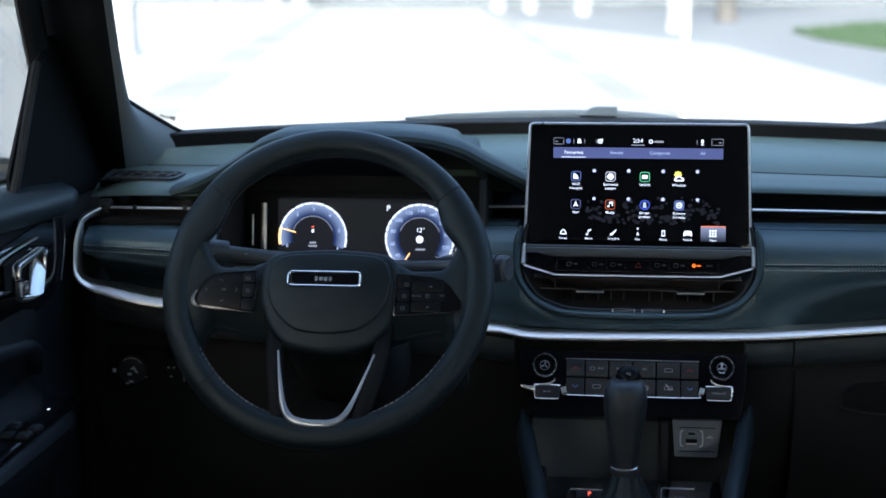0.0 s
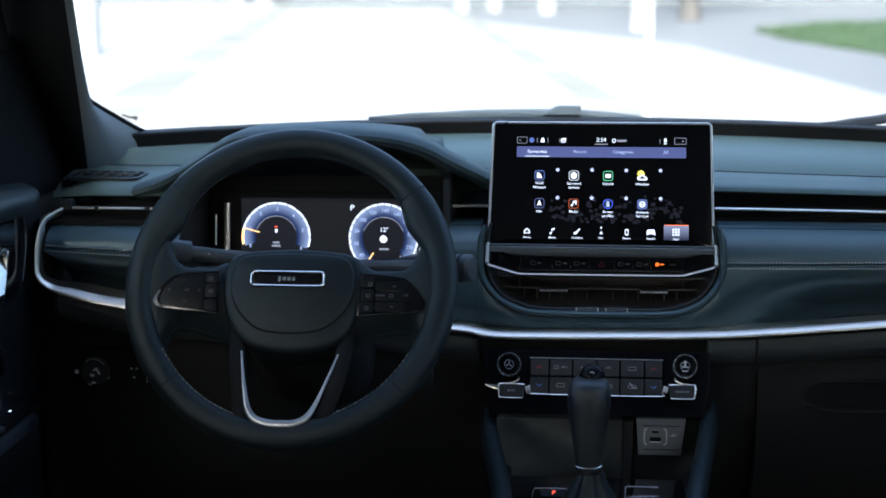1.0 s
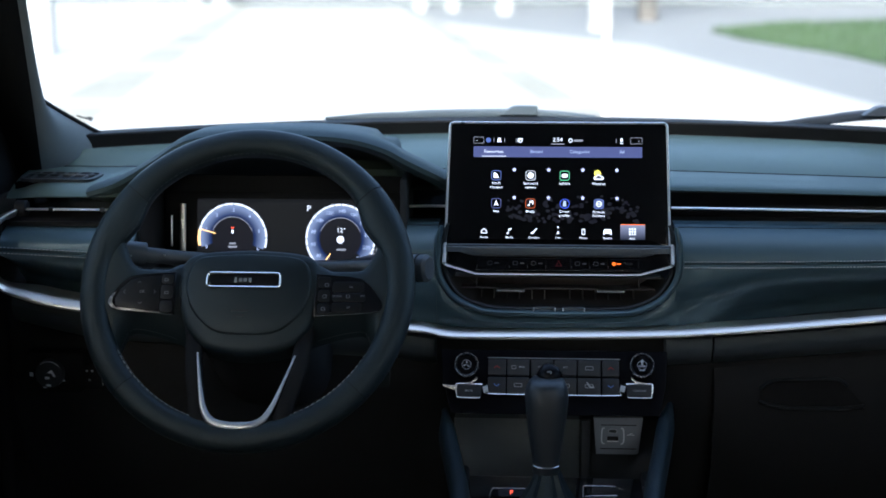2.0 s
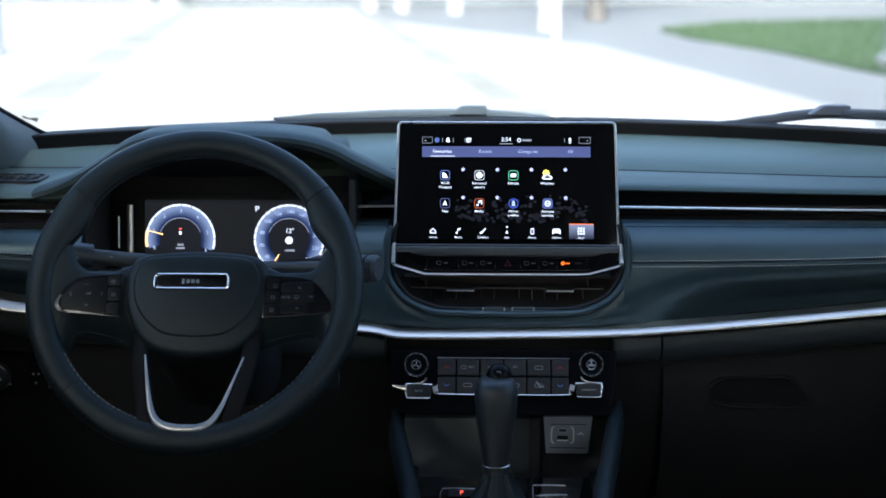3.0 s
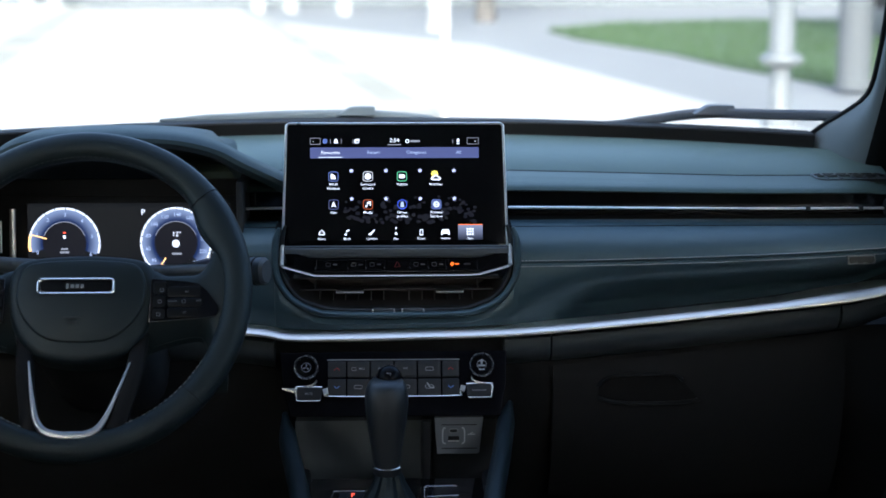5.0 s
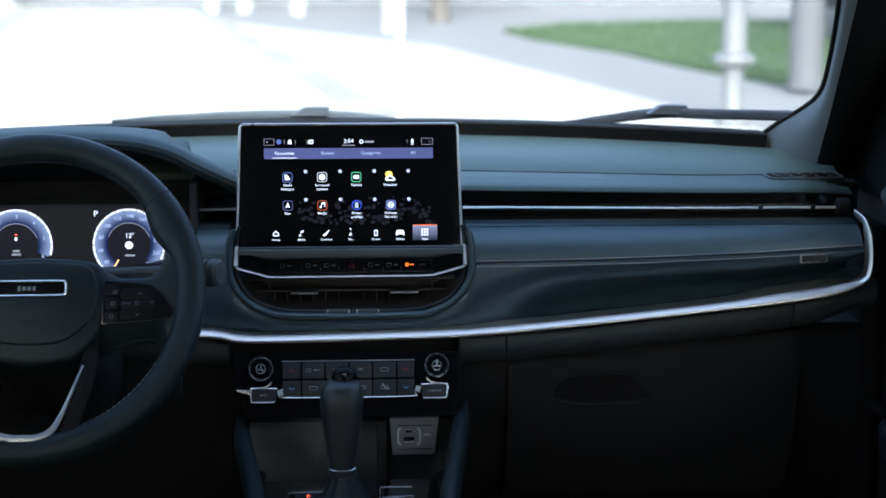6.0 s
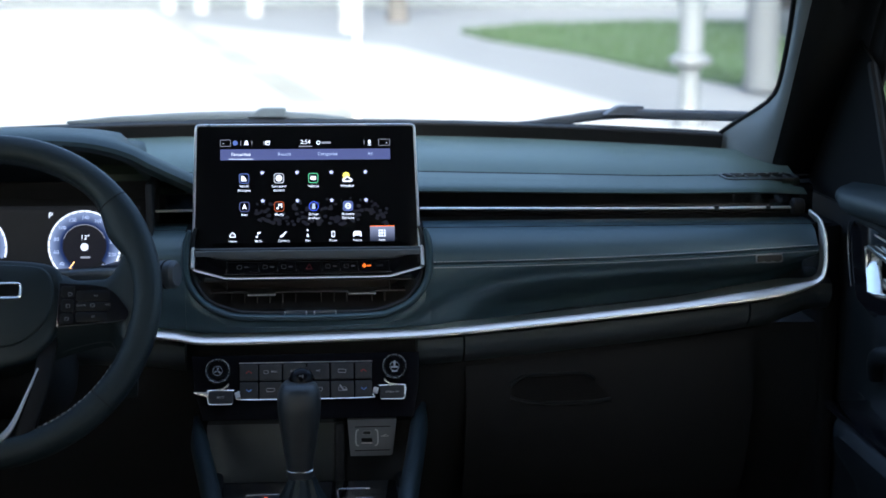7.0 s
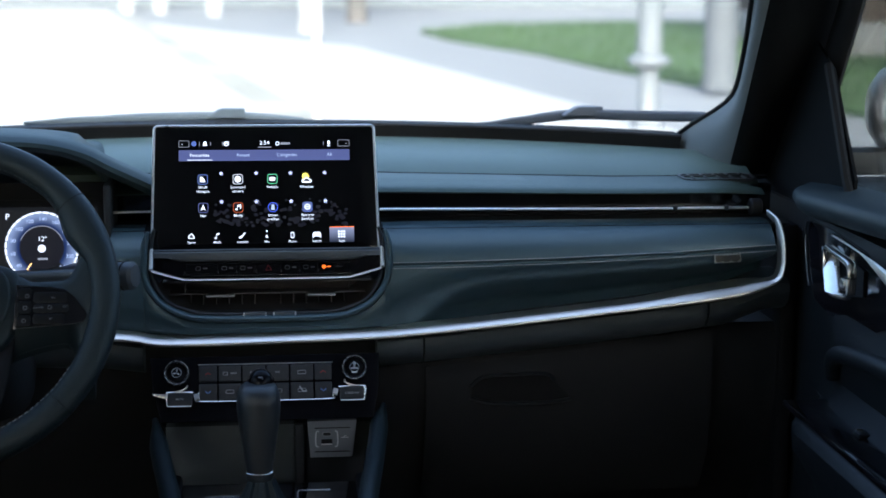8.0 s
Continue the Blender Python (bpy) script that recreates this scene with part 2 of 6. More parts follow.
def lettering(name, words, size, at, m, mat, parent, label="", align='CENTER', depth=0.0002):
    """Raised writing in the plane of the frame m."""
    c = bpy.data.curves.new(name, 'FONT')
    c.body, c.size, c.extrude, c.align_x, c.align_y = words, size, depth, align, 'CENTER'
    c.resolution_u = 3
    c.offset = size * 0.004
    tmp = bpy.data.objects.new(name, c)
    scene.collection.objects.link(tmp)
    bpy.context.view_layer.update()
    me = bpy.data.meshes.new_from_object(tmp.evaluated_get(bpy.context.evaluated_depsgraph_get()))
    bpy.data.objects.remove(tmp)
    bm = bmesh.new()
    bm.from_mesh(me)
    bpy.data.meshes.remove(me)
    return part(name, bm, mat, parent, label, flat=True, m=m @ Matrix.Translation(at))


def smooth(a, b, x):
    t = min(max((x - a) / (b - a), 0), 1)
    return t * t * (3 - 2 * t)


def between(a, b, t):
    return a + (b - a) * t


def steps(a, b, n):
    return [a + (b - a) * i / n for i in range(n + 1)]

# ---------------------------------------------------------------- outdoors
CONCRETE = material("pale_concrete", (0.3147, 0.3168, 0.3093), 0.85, grain=30, bump=0.3, vary=0.10, blotch=0.5)
PAVING = material("grey_paving", (0.1580, 0.1650, 0.1660), 0.85, grain=30, bump=0.3, vary=0.12, blotch=0.6)
PALE_KERB = material("pale_kerb_stone", (0.2952, 0.2952, 0.2844), 0.9, grain=12, bump=0.5, vary=0.15, blotch=0.7)
KERB = material("kerb_stone", (0.205, 0.202, 0.172), 0.9, grain=12, bump=0.5, vary=0.35, blotch=0.7)
GRASS = material("mown_grass", (0.038, 0.072, 0.024), 0.9, grain=60, bump=1.0, vary=0.35, blotch=0.8)
PAINTED = material("white_paint", (0.5616, 0.5688, 0.5760), 0.45, grain=80, bump=0.1, vary=0.06, blotch=2)
WALL_PAINT = material("pale_render", (0.1368, 0.1512, 0.1584), 0.8, grain=25, bump=0.2, vary=0.08, blotch=0.4)
FACADE_GLASS = material("facade_glass", (0.0720, 0.1080, 0.1296), 0.12, grain=8, bump=0.0, vary=0.3, blotch=0.5)
POST_PAINT = material("pale_grey_paint", (0.1170, 0.1282, 0.1366), 0.5, grain=60, bump=0.1, vary=0.10, blotch=3)
BARE_CONCRETE = material("weathered_concrete", (0.0665, 0.0739, 0.0802), 0.8, grain=40, bump=0.3, vary=0.15, blotch=2)
COLUMN_PAINT = material("dulled_white_paint", (0.3024, 0.3096, 0.3096), 0.5, grain=80, bump=0.1, vary=0.08, blotch=2)
BARK = material("tree_bark", (0.1008, 0.0936, 0.0864), 0.9, grain=30, bump=1.0, vary=0.35, blotch=3)


def ground_sheet(name, mat, corners, z, label, category, thick=0.02):
    bm = plate(corners, z - thick, z)
    return tagged(part(name, bm, mat, flat=True), label, category, kind="structure")


ground_sheet("ground", PAVING, [(-900, -900), (900, -900), (900, 900), (-900, 900)], 0.0, "grey paved ground reaching the horizon", "ground", 0.5)
# the drive ahead runs about eight degrees to the left of the car
LEAN_ROAD = -0.145


def road_x(x0, y):
    return x0 + LEAN_ROAD * (y - 14)


ground_sheet("road", CONCRETE, [(road_x(-4.0, -20), -20), (road_x(-0.02, -20), -20), (road_x(-0.02, 42), 42), (road_x(-4.0, 42), 42)], 0.015,
             "sunlit pale concrete drive", "road")
ground_sheet("road_2", CONCRETE, [(road_x(-40, -20), -20), (road_x(-4.60, -20), -20), (road_x(-4.60, 46), 46), (road_x(-40, 46), 46)], 0.015,
             "sunlit pale concrete forecourt", "road")
ground_sheet("pavement", CONCRETE, [(road_x(0.35, -20), -20), (7.6, -20), (2.95, 13.8), (1.35, 24.0), (road_x(0.35, 33), 33)], 0.030,
             "sunlit pale concrete pavement beside the drive", "pavement", 0.03)
LAWN_Y, LAWN_X = (8, 14.2, 17, 19.5, 22.4, 26.5, 29.5, 32.6, 34.2, 35.5), (5.6, 5.1, 4.55, 4.15, 3.9, 3.05, 2.85, 4.5, 7.5, 29.0)
rows = []
for y in steps(8, 35.5, 55):
    x = float(np.interp(y, LAWN_Y, LAWN_X))
    rows.append([Vector((px, y, z)) for px, z in ((x, -0.05), (x, 0.040), (x + 0.03, 0.045), (30, 0.045), (30, -0.05))])
tagged(part("lawn", loft(rows, ring=True, caps=True), GRASS, flat=True), "short green lawn beside the paved path", "lawn", kind="structure")


def grass_blades():
    """Short blades standing on the lawn."""
    rng = random.Random(11)
    verts, faces = [], []
    for i in range(14000):
        y = rng.uniform(9.5, 34.0)
        x = float(np.interp(y, LAWN_Y, LAWN_X)) + 0.02 + 9.0 * rng.random() ** 1.3
        a, h, w = rng.uniform(0, math.pi), rng.uniform(0.03, 0.085), rng.uniform(0.006, 0.014)
        n = len(verts)
        verts += [(x - w * math.cos(a), y - w * math.sin(a), 0.044), (x + w * math.cos(a), y + w * math.sin(a), 0.044), (x + rng.uniform(-0.03, 0.03), y + rng.uniform(-0.03, 0.03), 0.044 + h)]
        faces.append((n, n + 1, n + 2))
    me = bpy.data.meshes.new("grass")
    me.from_pydata(verts, [], faces)
    me.materials.append(GRASS)
    return tagged(new("grass", me), "short green grass blades on the lawn", "grass", kind="stuff")


grass_blades()


# A mottled joint with weeds along the drive, built as kerb stones.
def kerb(name, x0, y0, y1, width, z, label):
    ob = thing(name, (road_x(x0, y0), y0, 0), label, "kerb", kind="structure")
    y, n = y0, 0
    while y < y1:
        ln = 0.8
        a, b = road_x(x0, y + 0.01), road_x(x0, y + ln - 0.01)
        bm = plate([(a - width / 2, y + 0.01), (a + width / 2, y + 0.01), (b + width / 2, y + ln - 0.01), (b - width / 2, y + ln - 0.01)], 0.0, z)
        part("kerb_stone", bm, PALE_KERB if n % 6 == 4 else KERB, ob, flat=True)
        y += ln
        n += 1
    return ob


kerb("kerb_east", 0.17, 6.0, 36.0, 0.38, 0.019, "mottled beige joint along the drive, built as flat stones")
kerb("kerb_west", -4.30, 6.0, 44.0, 0.60, 0.019, "mottled beige joint along the drive, built as flat stones")


def lamp_post(at):
    ob = thing("lamp_post", at, "white painted cast lamp post with a moulded collar", "lamp post")
    m = Matrix.Translation(at)
    part("base", lathe([(0.13, 0), (0.13, 0.05), (0.10, 0.08), (0.085, 0.12), (0.078, 0.43), (0.084, 0.47)]), POST_PAINT, ob, m=m)
    part("collar", lathe([(0.084, 0.471), (0.120, 0.485), (0.165, 0.505), (0.172, 0.53), (0.165, 0.555), (0.112, 0.585)]), POST_PAINT, ob, m=m)
    part("shaft", lathe([(0.098, 0.586), (0.095, 0.9), (0.112, 1.02), (0.118, 1.06), (0.09, 1.12), (0.07, 2.8), (0.05, 5.5)]), POST_PAINT, ob, m=m)
    part("lantern", lathe([(0.06, 5.51), (0.2, 5.6), (0.26, 5.95), (0.18, 6.15), (0.03, 6.25)]), POST_PAINT, ob, m=m)
    return ob


lamp_post((3.012, 12.3, 0.030))


def slim_post(at, r, h):
    ob = thing("slim_post", at, "slim white painted steel post on the pavement", "post")
    m = Matrix.Translation(at)
    part("foot", lathe([(r * 1.8, 0), (r * 1.8, 0.03), (r * 1.1, 0.05)]), PAINTED, ob, m=m)
    part("shaft", lathe([(r, 0.051), (r, h - 0.02), (r * 0.7, h)], 16), PAINTED, ob, m=m)
    return ob


slim_post((0.41, 12.79, 0.030), 0.016, 3.0)
trunk_post = thing("concrete_post", (4.575, 15.7, 0.045), "weathered grey concrete post beside the lawn", "post")
part("shaft", lathe([(0.190, 0), (0.190, 0.06), (0.170, 0.10), (0.165, 2.0), (0.150, 4.5)], 20), BARE_CONCRETE, trunk_post, m=Matrix.Translation((4.575, 15.7, 0.045)))
part("cap", lathe([(0.170, 4.501), (0.170, 4.56), (0.05, 4.62)], 20), BARE_CONCRETE, trunk_post, m=Matrix.Translation((4.575, 15.7, 0.045)))


# pavilion of square columns far ahead, with a glazed wall behind them
COLUMNS = [((-3.38, 40.07, 0.0), 0.27),
           ((-2.57, 40.06, 0.0), 0.27),
           ((-1.2, 38.42, 0.0), 0.3),
           ((0.83, 29.68, 0.0), 0.36),
           ((-7.1, 21.73, 0.0), 0.28),
           ((-10.05, 44.18, 0.0), 0.22),
           ((-9.32, 44.17, 0.0), 0.3)]


def column(at, w, h):
    ob = thing("column", at, "white square column before the glazed building", "column", group="columns of the building")
    m = Matrix.Translation(at)
    part("plinth", box((w * 1.08, w * 1.08, 0.12), (0, 0, 0.06), 0.015), COLUMN_PAINT, ob, m=m)
    part("shaft", box((w, w, h - 0.125), (0, 0, 0.125 + (h - 0.125) / 2), 0.02), COLUMN_PAINT, ob, m=m)
    return ob


for at, w in COLUMNS:
    column(at, w, 4.5)

building = thing("building", (0, 46, 0), "long pale building with tall bluish windows", "building")
part("wall", box((70, 6, 1.15), (0, 49, 0.575), 0.02), WALL_PAINT, building, "pale rendered plinth wall")
part("roof", box((72, 7, 0.8), (0, 49, 6.4), 0.05), WALL_PAINT, building)
part("core", box((69, 4, 5.0), (0, 49.8, 3.6)), WALL_PAINT, building)
wx = -30.0
while wx < 30:
    w = part("window", box((2.1, 0.08, 4.6), (wx, 46.9, 3.5)), FACADE_GLASS, building)
    part("window_frame", box((0.22, 0.3, 4.8), (wx + 1.25, 46.85, 3.55), 0.02), PAINTED, w)
    wx += 2.5


brick_house = thing("brick_house", (12.4, 24.5, 0), "brown brick house beyond the lawn", "building")
BRICK = material("brown_brick", (0.062, 0.050, 0.043), 0.9, grain=14, bump=0.6, vary=0.30, blotch=1.5)
part("wall", box((8.4, 5.6, 4.8), (12.4, 24.5, 2.9), 0.03), BRICK, brick_house)
part("plinth", box((8.6, 5.8, 0.5), (12.4, 24.5, 0.25), 0.03), PAVING, brick_house)
part("roof", box((9.0, 6.4, 0.35), (12.4, 24.5, 5.47), 0.05), PAVING, brick_house)


def tree(at, h, seed):
    rng = random.Random(seed)
    ob = thing("tree", at, "tree with a grey trunk, seen past the lawn or added to shade it", "tree")
    path = curve([Vector(at) + Vector((rng.uniform(-.06, .06) * i, rng.uniform(-.06, .06) * i, h * 0.2 * i)) for i in range(5)], 4)
    part("trunk", sweep(path, oval(0.24, 0.24, 10), up=(0, 1, 0), scale=lambda t: 1 - 0.6 * t), BARK, ob)
    bm = bmesh.new()
    top = Vector(at) + Vector((0, 0, h))
    for i in range(1600):
        d = Vector((rng.gauss(0, 1), rng.gauss(0, 1), rng.gauss(0, 0.7)))
        p = top + d.normalized() * (h * 0.38) * rng.random() ** 0.4
        a = Vector((rng.uniform(-1, 1), rng.uniform(-1, 1), rng.uniform(-1, 1))).normalized() * 0.16
        b = a.orthogonal().normalized() * 0.09
        vs = [bm.verts.new(p + s) for s in (a, b, -a, -b)]
        bm.faces.new(vs)
    part("crown", bm, GRASS, ob, flat=True)


tree((1.96, 34.22, 0), 5.5, 3)
# Two added trees out of view; they only shade the lawn.
tree((8.6, 11.5, 0.045), 7.0, 8)
tree((10.4, 17.5, 0.045), 7.0, 9)

# ---------------------------------------------------------------- car shell
BODY = material("dark_car_paint", (0.02, 0.022, 0.026), 0.25, grain=300, bump=0.0, coat=0.6)
FLOOR_Z = 0.38
tagged(part("floor", box((1.66, 3.62, 0.04), (-0.02, 0.78, FLOOR_Z - 0.02)), CARPET, flat=True), "black carpeted car floor", "floor", kind="structure")
# Roof out of view: blocks the sun; its grey sets the overhead fill.
tagged(part("ceiling", box((1.68, 2.75, 0.05), (-0.02, 0.345, 1.60), 0.01), HEADLINER, flat=True), "unseen headliner, its grey set for the fill light", "ceiling", kind="structure")
tagged(part("bulkhead", box((1.5, 0.04, 0.66), (-0.02, 2.56, 0.70)), PLASTIC, flat=True), "black bulkhead under the windshield", "wall", kind="structure")
# Solid rear wall, out of view, added to cut light from behind.
tagged(part("wall_back", box((1.56, 0.06, 1.22), (-0.02, -1.02, 0.97)), PLASTIC, flat=True), "unseen plain wall that closes the cabin's rear to light", "wall", kind="structure")
# Rear side panes, out of view; their tint sets the light from behind.
for name, x in (("window_left", -0.815), ("window_right", 0.770)):
    tagged(part(name, box((0.006, 1.88, 0.505), (x, -0.01, 1.3165)), REAR_SIDE_GLASS, flat=True), "unseen rear side window, tinted to limit the light", "window", kind="structure")
for name, x in (("post_left", -0.812), ("post_right", 0.767)):
    tagged(part(name, box((0.05, 0.10, 0.51), (x, 0.98, 1.316), 0.01), PLASTIC, flat=True), "black door post between the side windows", "post", kind="structure")
for name, x in (("wall_foot_left", -0.765), ("wall_foot_right", 0.722)):
    tagged(part(name, box((0.04, 0.66, 0.64), (x, 2.25, 0.695)), PLASTIC, flat=True), "dark side of the footwell", "wall", kind="structure")
bonnet = thing("bonnet", (0, 3.0, 0.9), "dark painted car bonnet beyond the windshield", "bonnet")
rows = []
for y in steps(2.60, 3.45, 8):
    t = (y - 2.6) / 0.85
    rows.append([Vector((x, y - 0.35 * (x / 0.8) ** 2 * t, 1.0 - 0.10 * t * t - 0.05 * (x / 0.8) ** 2)) for x in steps(-0.78, 0.76, 12)])
part("panel", loft(rows), BODY, bonnet)


def glass_y(x):
    """How far ahead the windshield's foot stands."""
    return 2.475 - 0.27 * ((x + 0.015) / 0.7) ** 2


def glass_at(x, t):
    """A place on the windshield: t runs from its foot to the roof."""
    s = 1 - 0.12 * t
    return Vector(((x + 0.015) * s - 0.015, glass_y(x) - 0.62 * t + 0.03 * t * t - 0.15 * t ** 3, 1.083 + 0.47 * t))


shield = thing("windshield", (0, 2.45, 1.08), "clear raked windshield with a black lower border", "windshield")
rows = [[glass_at(x, t) for x in steps(-0.735, 0.705, 30)] for t in steps(0, 1, 8)]
pane = part("glass", loft(rows), WINDSHIELD, shield)
pane.visible_shadow = False
# Black border, undercut so it also gives the shade under the glass.
rows = [[Vector((x, glass_y(x) + dy, z)) for dy, z in ((-0.016, 1.052), (-0.022, 1.070), (-0.028, 1.0805), (-0.027, 1.0830), (-0.020, 1.0835), (0.02, 1.0835), (0.02, 1.05))] for x in steps(-0.672, 0.602, 40)]
part("lower_border", loft(rows, ring=True, caps=True), RUBBER, shield)


# Paler copy of the wiper plastic, for the glare and blur over it.
HAZED_WIPER = material("hazed_wiper_plastic", (0.0880, 0.1120, 0.1300), 0.55, grain=500, bump=0.1)
WIPER = material("grey_wiper_plastic", (0.0480, 0.0580, 0.0740), 0.45, grain=500, bump=0.1)


def wiper(x0, x1, clip, lift, thick, mat, label):
    """A wiper arm and blade lying at the foot of the windshield."""
    ob = thing("wiper", (x0, glass_y(x0), 1.09), label, "wiper")
    path = [Vector((x, glass_y(x) + 0.035 - 0.012 * smooth(x0, x1, x), 1.0835 + lift(x))) for x in steps(x0, x1, 16)]
    part("blade", sweep(path, oval(0.005 * thick, 0.0040, 8), up=(0, -1, 0), scale=lambda t: 0.35 + 0.65 * smooth(0.0, 0.14, t)), mat, ob)
    arm = [p + Vector((0, 0.018, 0.001)) for p in path[2:-3]]
    part("arm", sweep(arm, oval(0.004 * thick, 0.006, 8), up=(0, -1, 0), scale=lambda t: 0.40 + 0.60 * smooth(0.0, 0.25, t)), mat, ob)
    at = (clip, glass_y(clip) + 0.03, 1.0835 + lift(clip) + 0.006)
    wedge = [(-0.034, -0.0065), (0.025, -0.0065), (0.026, 0.0045), (0.024, 0.0066), (-0.010, 0.0066), (-0.016, 0.0050)]
    part("clip", pillow(wedge, 0.022, 0.0015, at=(0, 0, -0.011)), mat, ob, m=Matrix.Translation(at) @ pose(0, 0, 0, 90, 0, 0))
    return ob


wiper(-0.36, 0.16, -0.055, lambda x: 0.001 + 0.003 * smooth(-0.36, -0.1, x) - 0.016 * smooth(-0.06, 0.16, x), 1.3, HAZED_WIPER, "wiper lying on the foot of the windshield, paled for haze")
wiper(0.33, 0.72, 0.485, lambda x: -0.004 + 0.022 * smooth(0.33, 0.5, x) + 0.006 * smooth(0.5, 0.7, x), 1.45, WIPER, "dark wiper parked at the passenger side of the windshield")


def pillar(side, foot, top, glass_edge, fold, label):
    """A windshield pillar cover: foot and top mark its nose, glass_edge the bow of the glass, from its foot up, fold
    where its colour turns from lit to shaded.
    """
    ob = thing("windshield_pillar", foot, label, "pillar")
    a, b = Vector(foot), Vector(top)
    line = curve(glass_edge, 8)
    zs = [p.z for p in line]

    def nose(z):
        return a.lerp(b, (z - a.z) / (b.z - a.z))

    def edge_at(z):
        if z <= zs[0]:
            return line[0] + (line[1] - line[0]) * ((z - zs[0]) / (zs[1] - zs[0]))
        if z >= zs[-1]:
            return line[-1] + (line[-1] - line[-2]) * ((z - zs[-1]) / (zs[-1] - zs[-2]))
        return Vector([float(np.interp(z, zs, [p[k] for p in line])) for k in range(3)])
    rows, rim_line = [], []
    for z in steps(1.028, 1.56, 44):
        e, n = edge_at(z), nose(z)
        inward = Vector((-side, 0, 0))
        o = n + Vector((side * 0.118, 0.022, 0))
        rows.append(curve([e, e.lerp(n, 0.35) + inward * 0.003, e.lerp(n, 0.80) + inward * 0.0060, n + Vector((side * 0.006, -0.004, 0)),
                           n + Vector((side * 0.030, -0.010, 0)), n.lerp(o, 0.65) + Vector((0, -0.006, 0)), o], 5))
        rim_line.append(e + Vector((inward.x * 0.002, 0.004, 0)))
    # The pale and black halves put the pillar's light and shade into colour.
    part("foot", loft([r[:fold + 1] for r in rows]), PILLAR_LIT, ob, "pillar side beside the glass, in the lit tone", sharp=80)
    part("cover", loft([r[fold:] for r in rows]), PILLAR_SHADE, ob, "rear side of the pillar, in the shaded tone", sharp=80)
    part("edge", sweep(rim_line, oval(0.0034, 0.0034, 8), up=(0, -1, 0)), RUBBER, ob, "black rubber edge along the glass")
    strip = [nose(z) + Vector((side * 0.098, -0.030, 0)) for z in steps(1.03, 1.56, 10)]
    part("weather_strip", sweep(strip, oval(0.012, 0.026, 12), up=(0, -1, 0)), RUBBER, ob)
    return ob


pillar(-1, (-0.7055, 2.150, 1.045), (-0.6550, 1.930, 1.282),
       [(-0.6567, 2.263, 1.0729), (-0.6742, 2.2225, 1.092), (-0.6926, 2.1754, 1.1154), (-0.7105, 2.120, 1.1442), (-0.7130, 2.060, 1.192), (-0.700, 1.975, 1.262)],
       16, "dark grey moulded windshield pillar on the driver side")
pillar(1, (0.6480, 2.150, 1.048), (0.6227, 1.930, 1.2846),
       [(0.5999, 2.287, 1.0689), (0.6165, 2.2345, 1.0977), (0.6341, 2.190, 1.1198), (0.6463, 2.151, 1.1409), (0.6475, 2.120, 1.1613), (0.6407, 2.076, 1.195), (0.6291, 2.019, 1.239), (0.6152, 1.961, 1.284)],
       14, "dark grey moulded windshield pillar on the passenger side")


# ---------------------------------------------------------------- dashboard
TRIM_POINTS = [(-0.7191, 0.9426), (-0.6993, 0.9131), (-0.6021, 0.8928), (-0.40, 0.8800), (-0.1890, 0.8712),
               (-0.1713, 0.8674), (-0.1357, 0.8634), (-0.0930, 0.8625), (-0.0291, 0.8632), (0.0418, 0.8646), (0.1124, 0.8664), (0.1476, 0.8678), (0.1828, 0.8701), (0.2178, 0.8727), (0.3075, 0.8810), (0.45, 0.8954), (0.523, 0.9037), (0.5965, 0.9134), (0.6551, 0.9345)]


def trim_z(x):
    xs, zs = zip(*TRIM_POINTS)
    return float(np.interp(x, xs, zs))


dash = thing("dashboard", (-0.02, 2.10, 0.60), "black car dashboard with stitched leather pads and a silver trim line", "dashboard")


def seam_y(x):
    """The seam across the dashboard top runs towards the cabin on the passenger side."""
    return 2.172 - 0.20 * min(max(x - 0.13, 0.0), 0.34)


def slot_rise(x):
    """Raises and draws back the vent slot towards the screen, to fit the camera's view."""
    return 0.0062 * (1 - smooth(0.08, 0.52, x)) * smooth(-0.30, -0.15, x)


def left_drop(x):
    """Lowers the slot and its edges on the driver side, to fit the camera's view."""
    return 0.0085 * smooth(-0.50, -0.56, x)


def top_profile(x):
    far = glass_y(x) - 0.018
    g = 0.0022
    e = smooth(-0.655, -0.735, x) + smooth(0.600, 0.668, x)
    y0 = 2.0 + 0.045 * e + 5.0 * slot_rise(x)
    s = seam_y(x)
    k, q = 0.2 * slot_rise(x), left_drop(x)
    back = [Vector((x, y, z)) for y, z in (
        (far, 1.030), (far, 1.045), (far, 1.062), (far - 0.02, 1.064), (between(far, s, 0.5), 1.055), (s + 0.005, 1.0425), (s + 0.002, 1.0425 - g), (s + 0.0005, 1.030))]
    front = [Vector((x, y, z)) for y, z in (
        (s - 0.0005, 1.031), (s - 0.002, 1.0425 - g), (s - 0.005, 1.0425),
        (between(s, y0, 0.45), 1.0412 - 0.003 * e + 0.5 * k - 0.1 * q), (y0 + 0.035, 1.0402 - 0.007 * e + k - 0.45 * q), (y0 + 0.014, 1.0390 - 0.010 * e + k - 0.8 * q), (y0 + 0.004, 1.0366 - 0.011 * e + k - q), (y0, 1.0338 - 0.010 * e + k - q),
        (y0 + 0.003, 1.0320 - 0.008 * e + k - q), (y0 + 0.02, 1.0310 - 0.007 * e + k - q), (2.10, 1.0310 - 0.007 * e + k - 0.5 * q))]
    return back, front


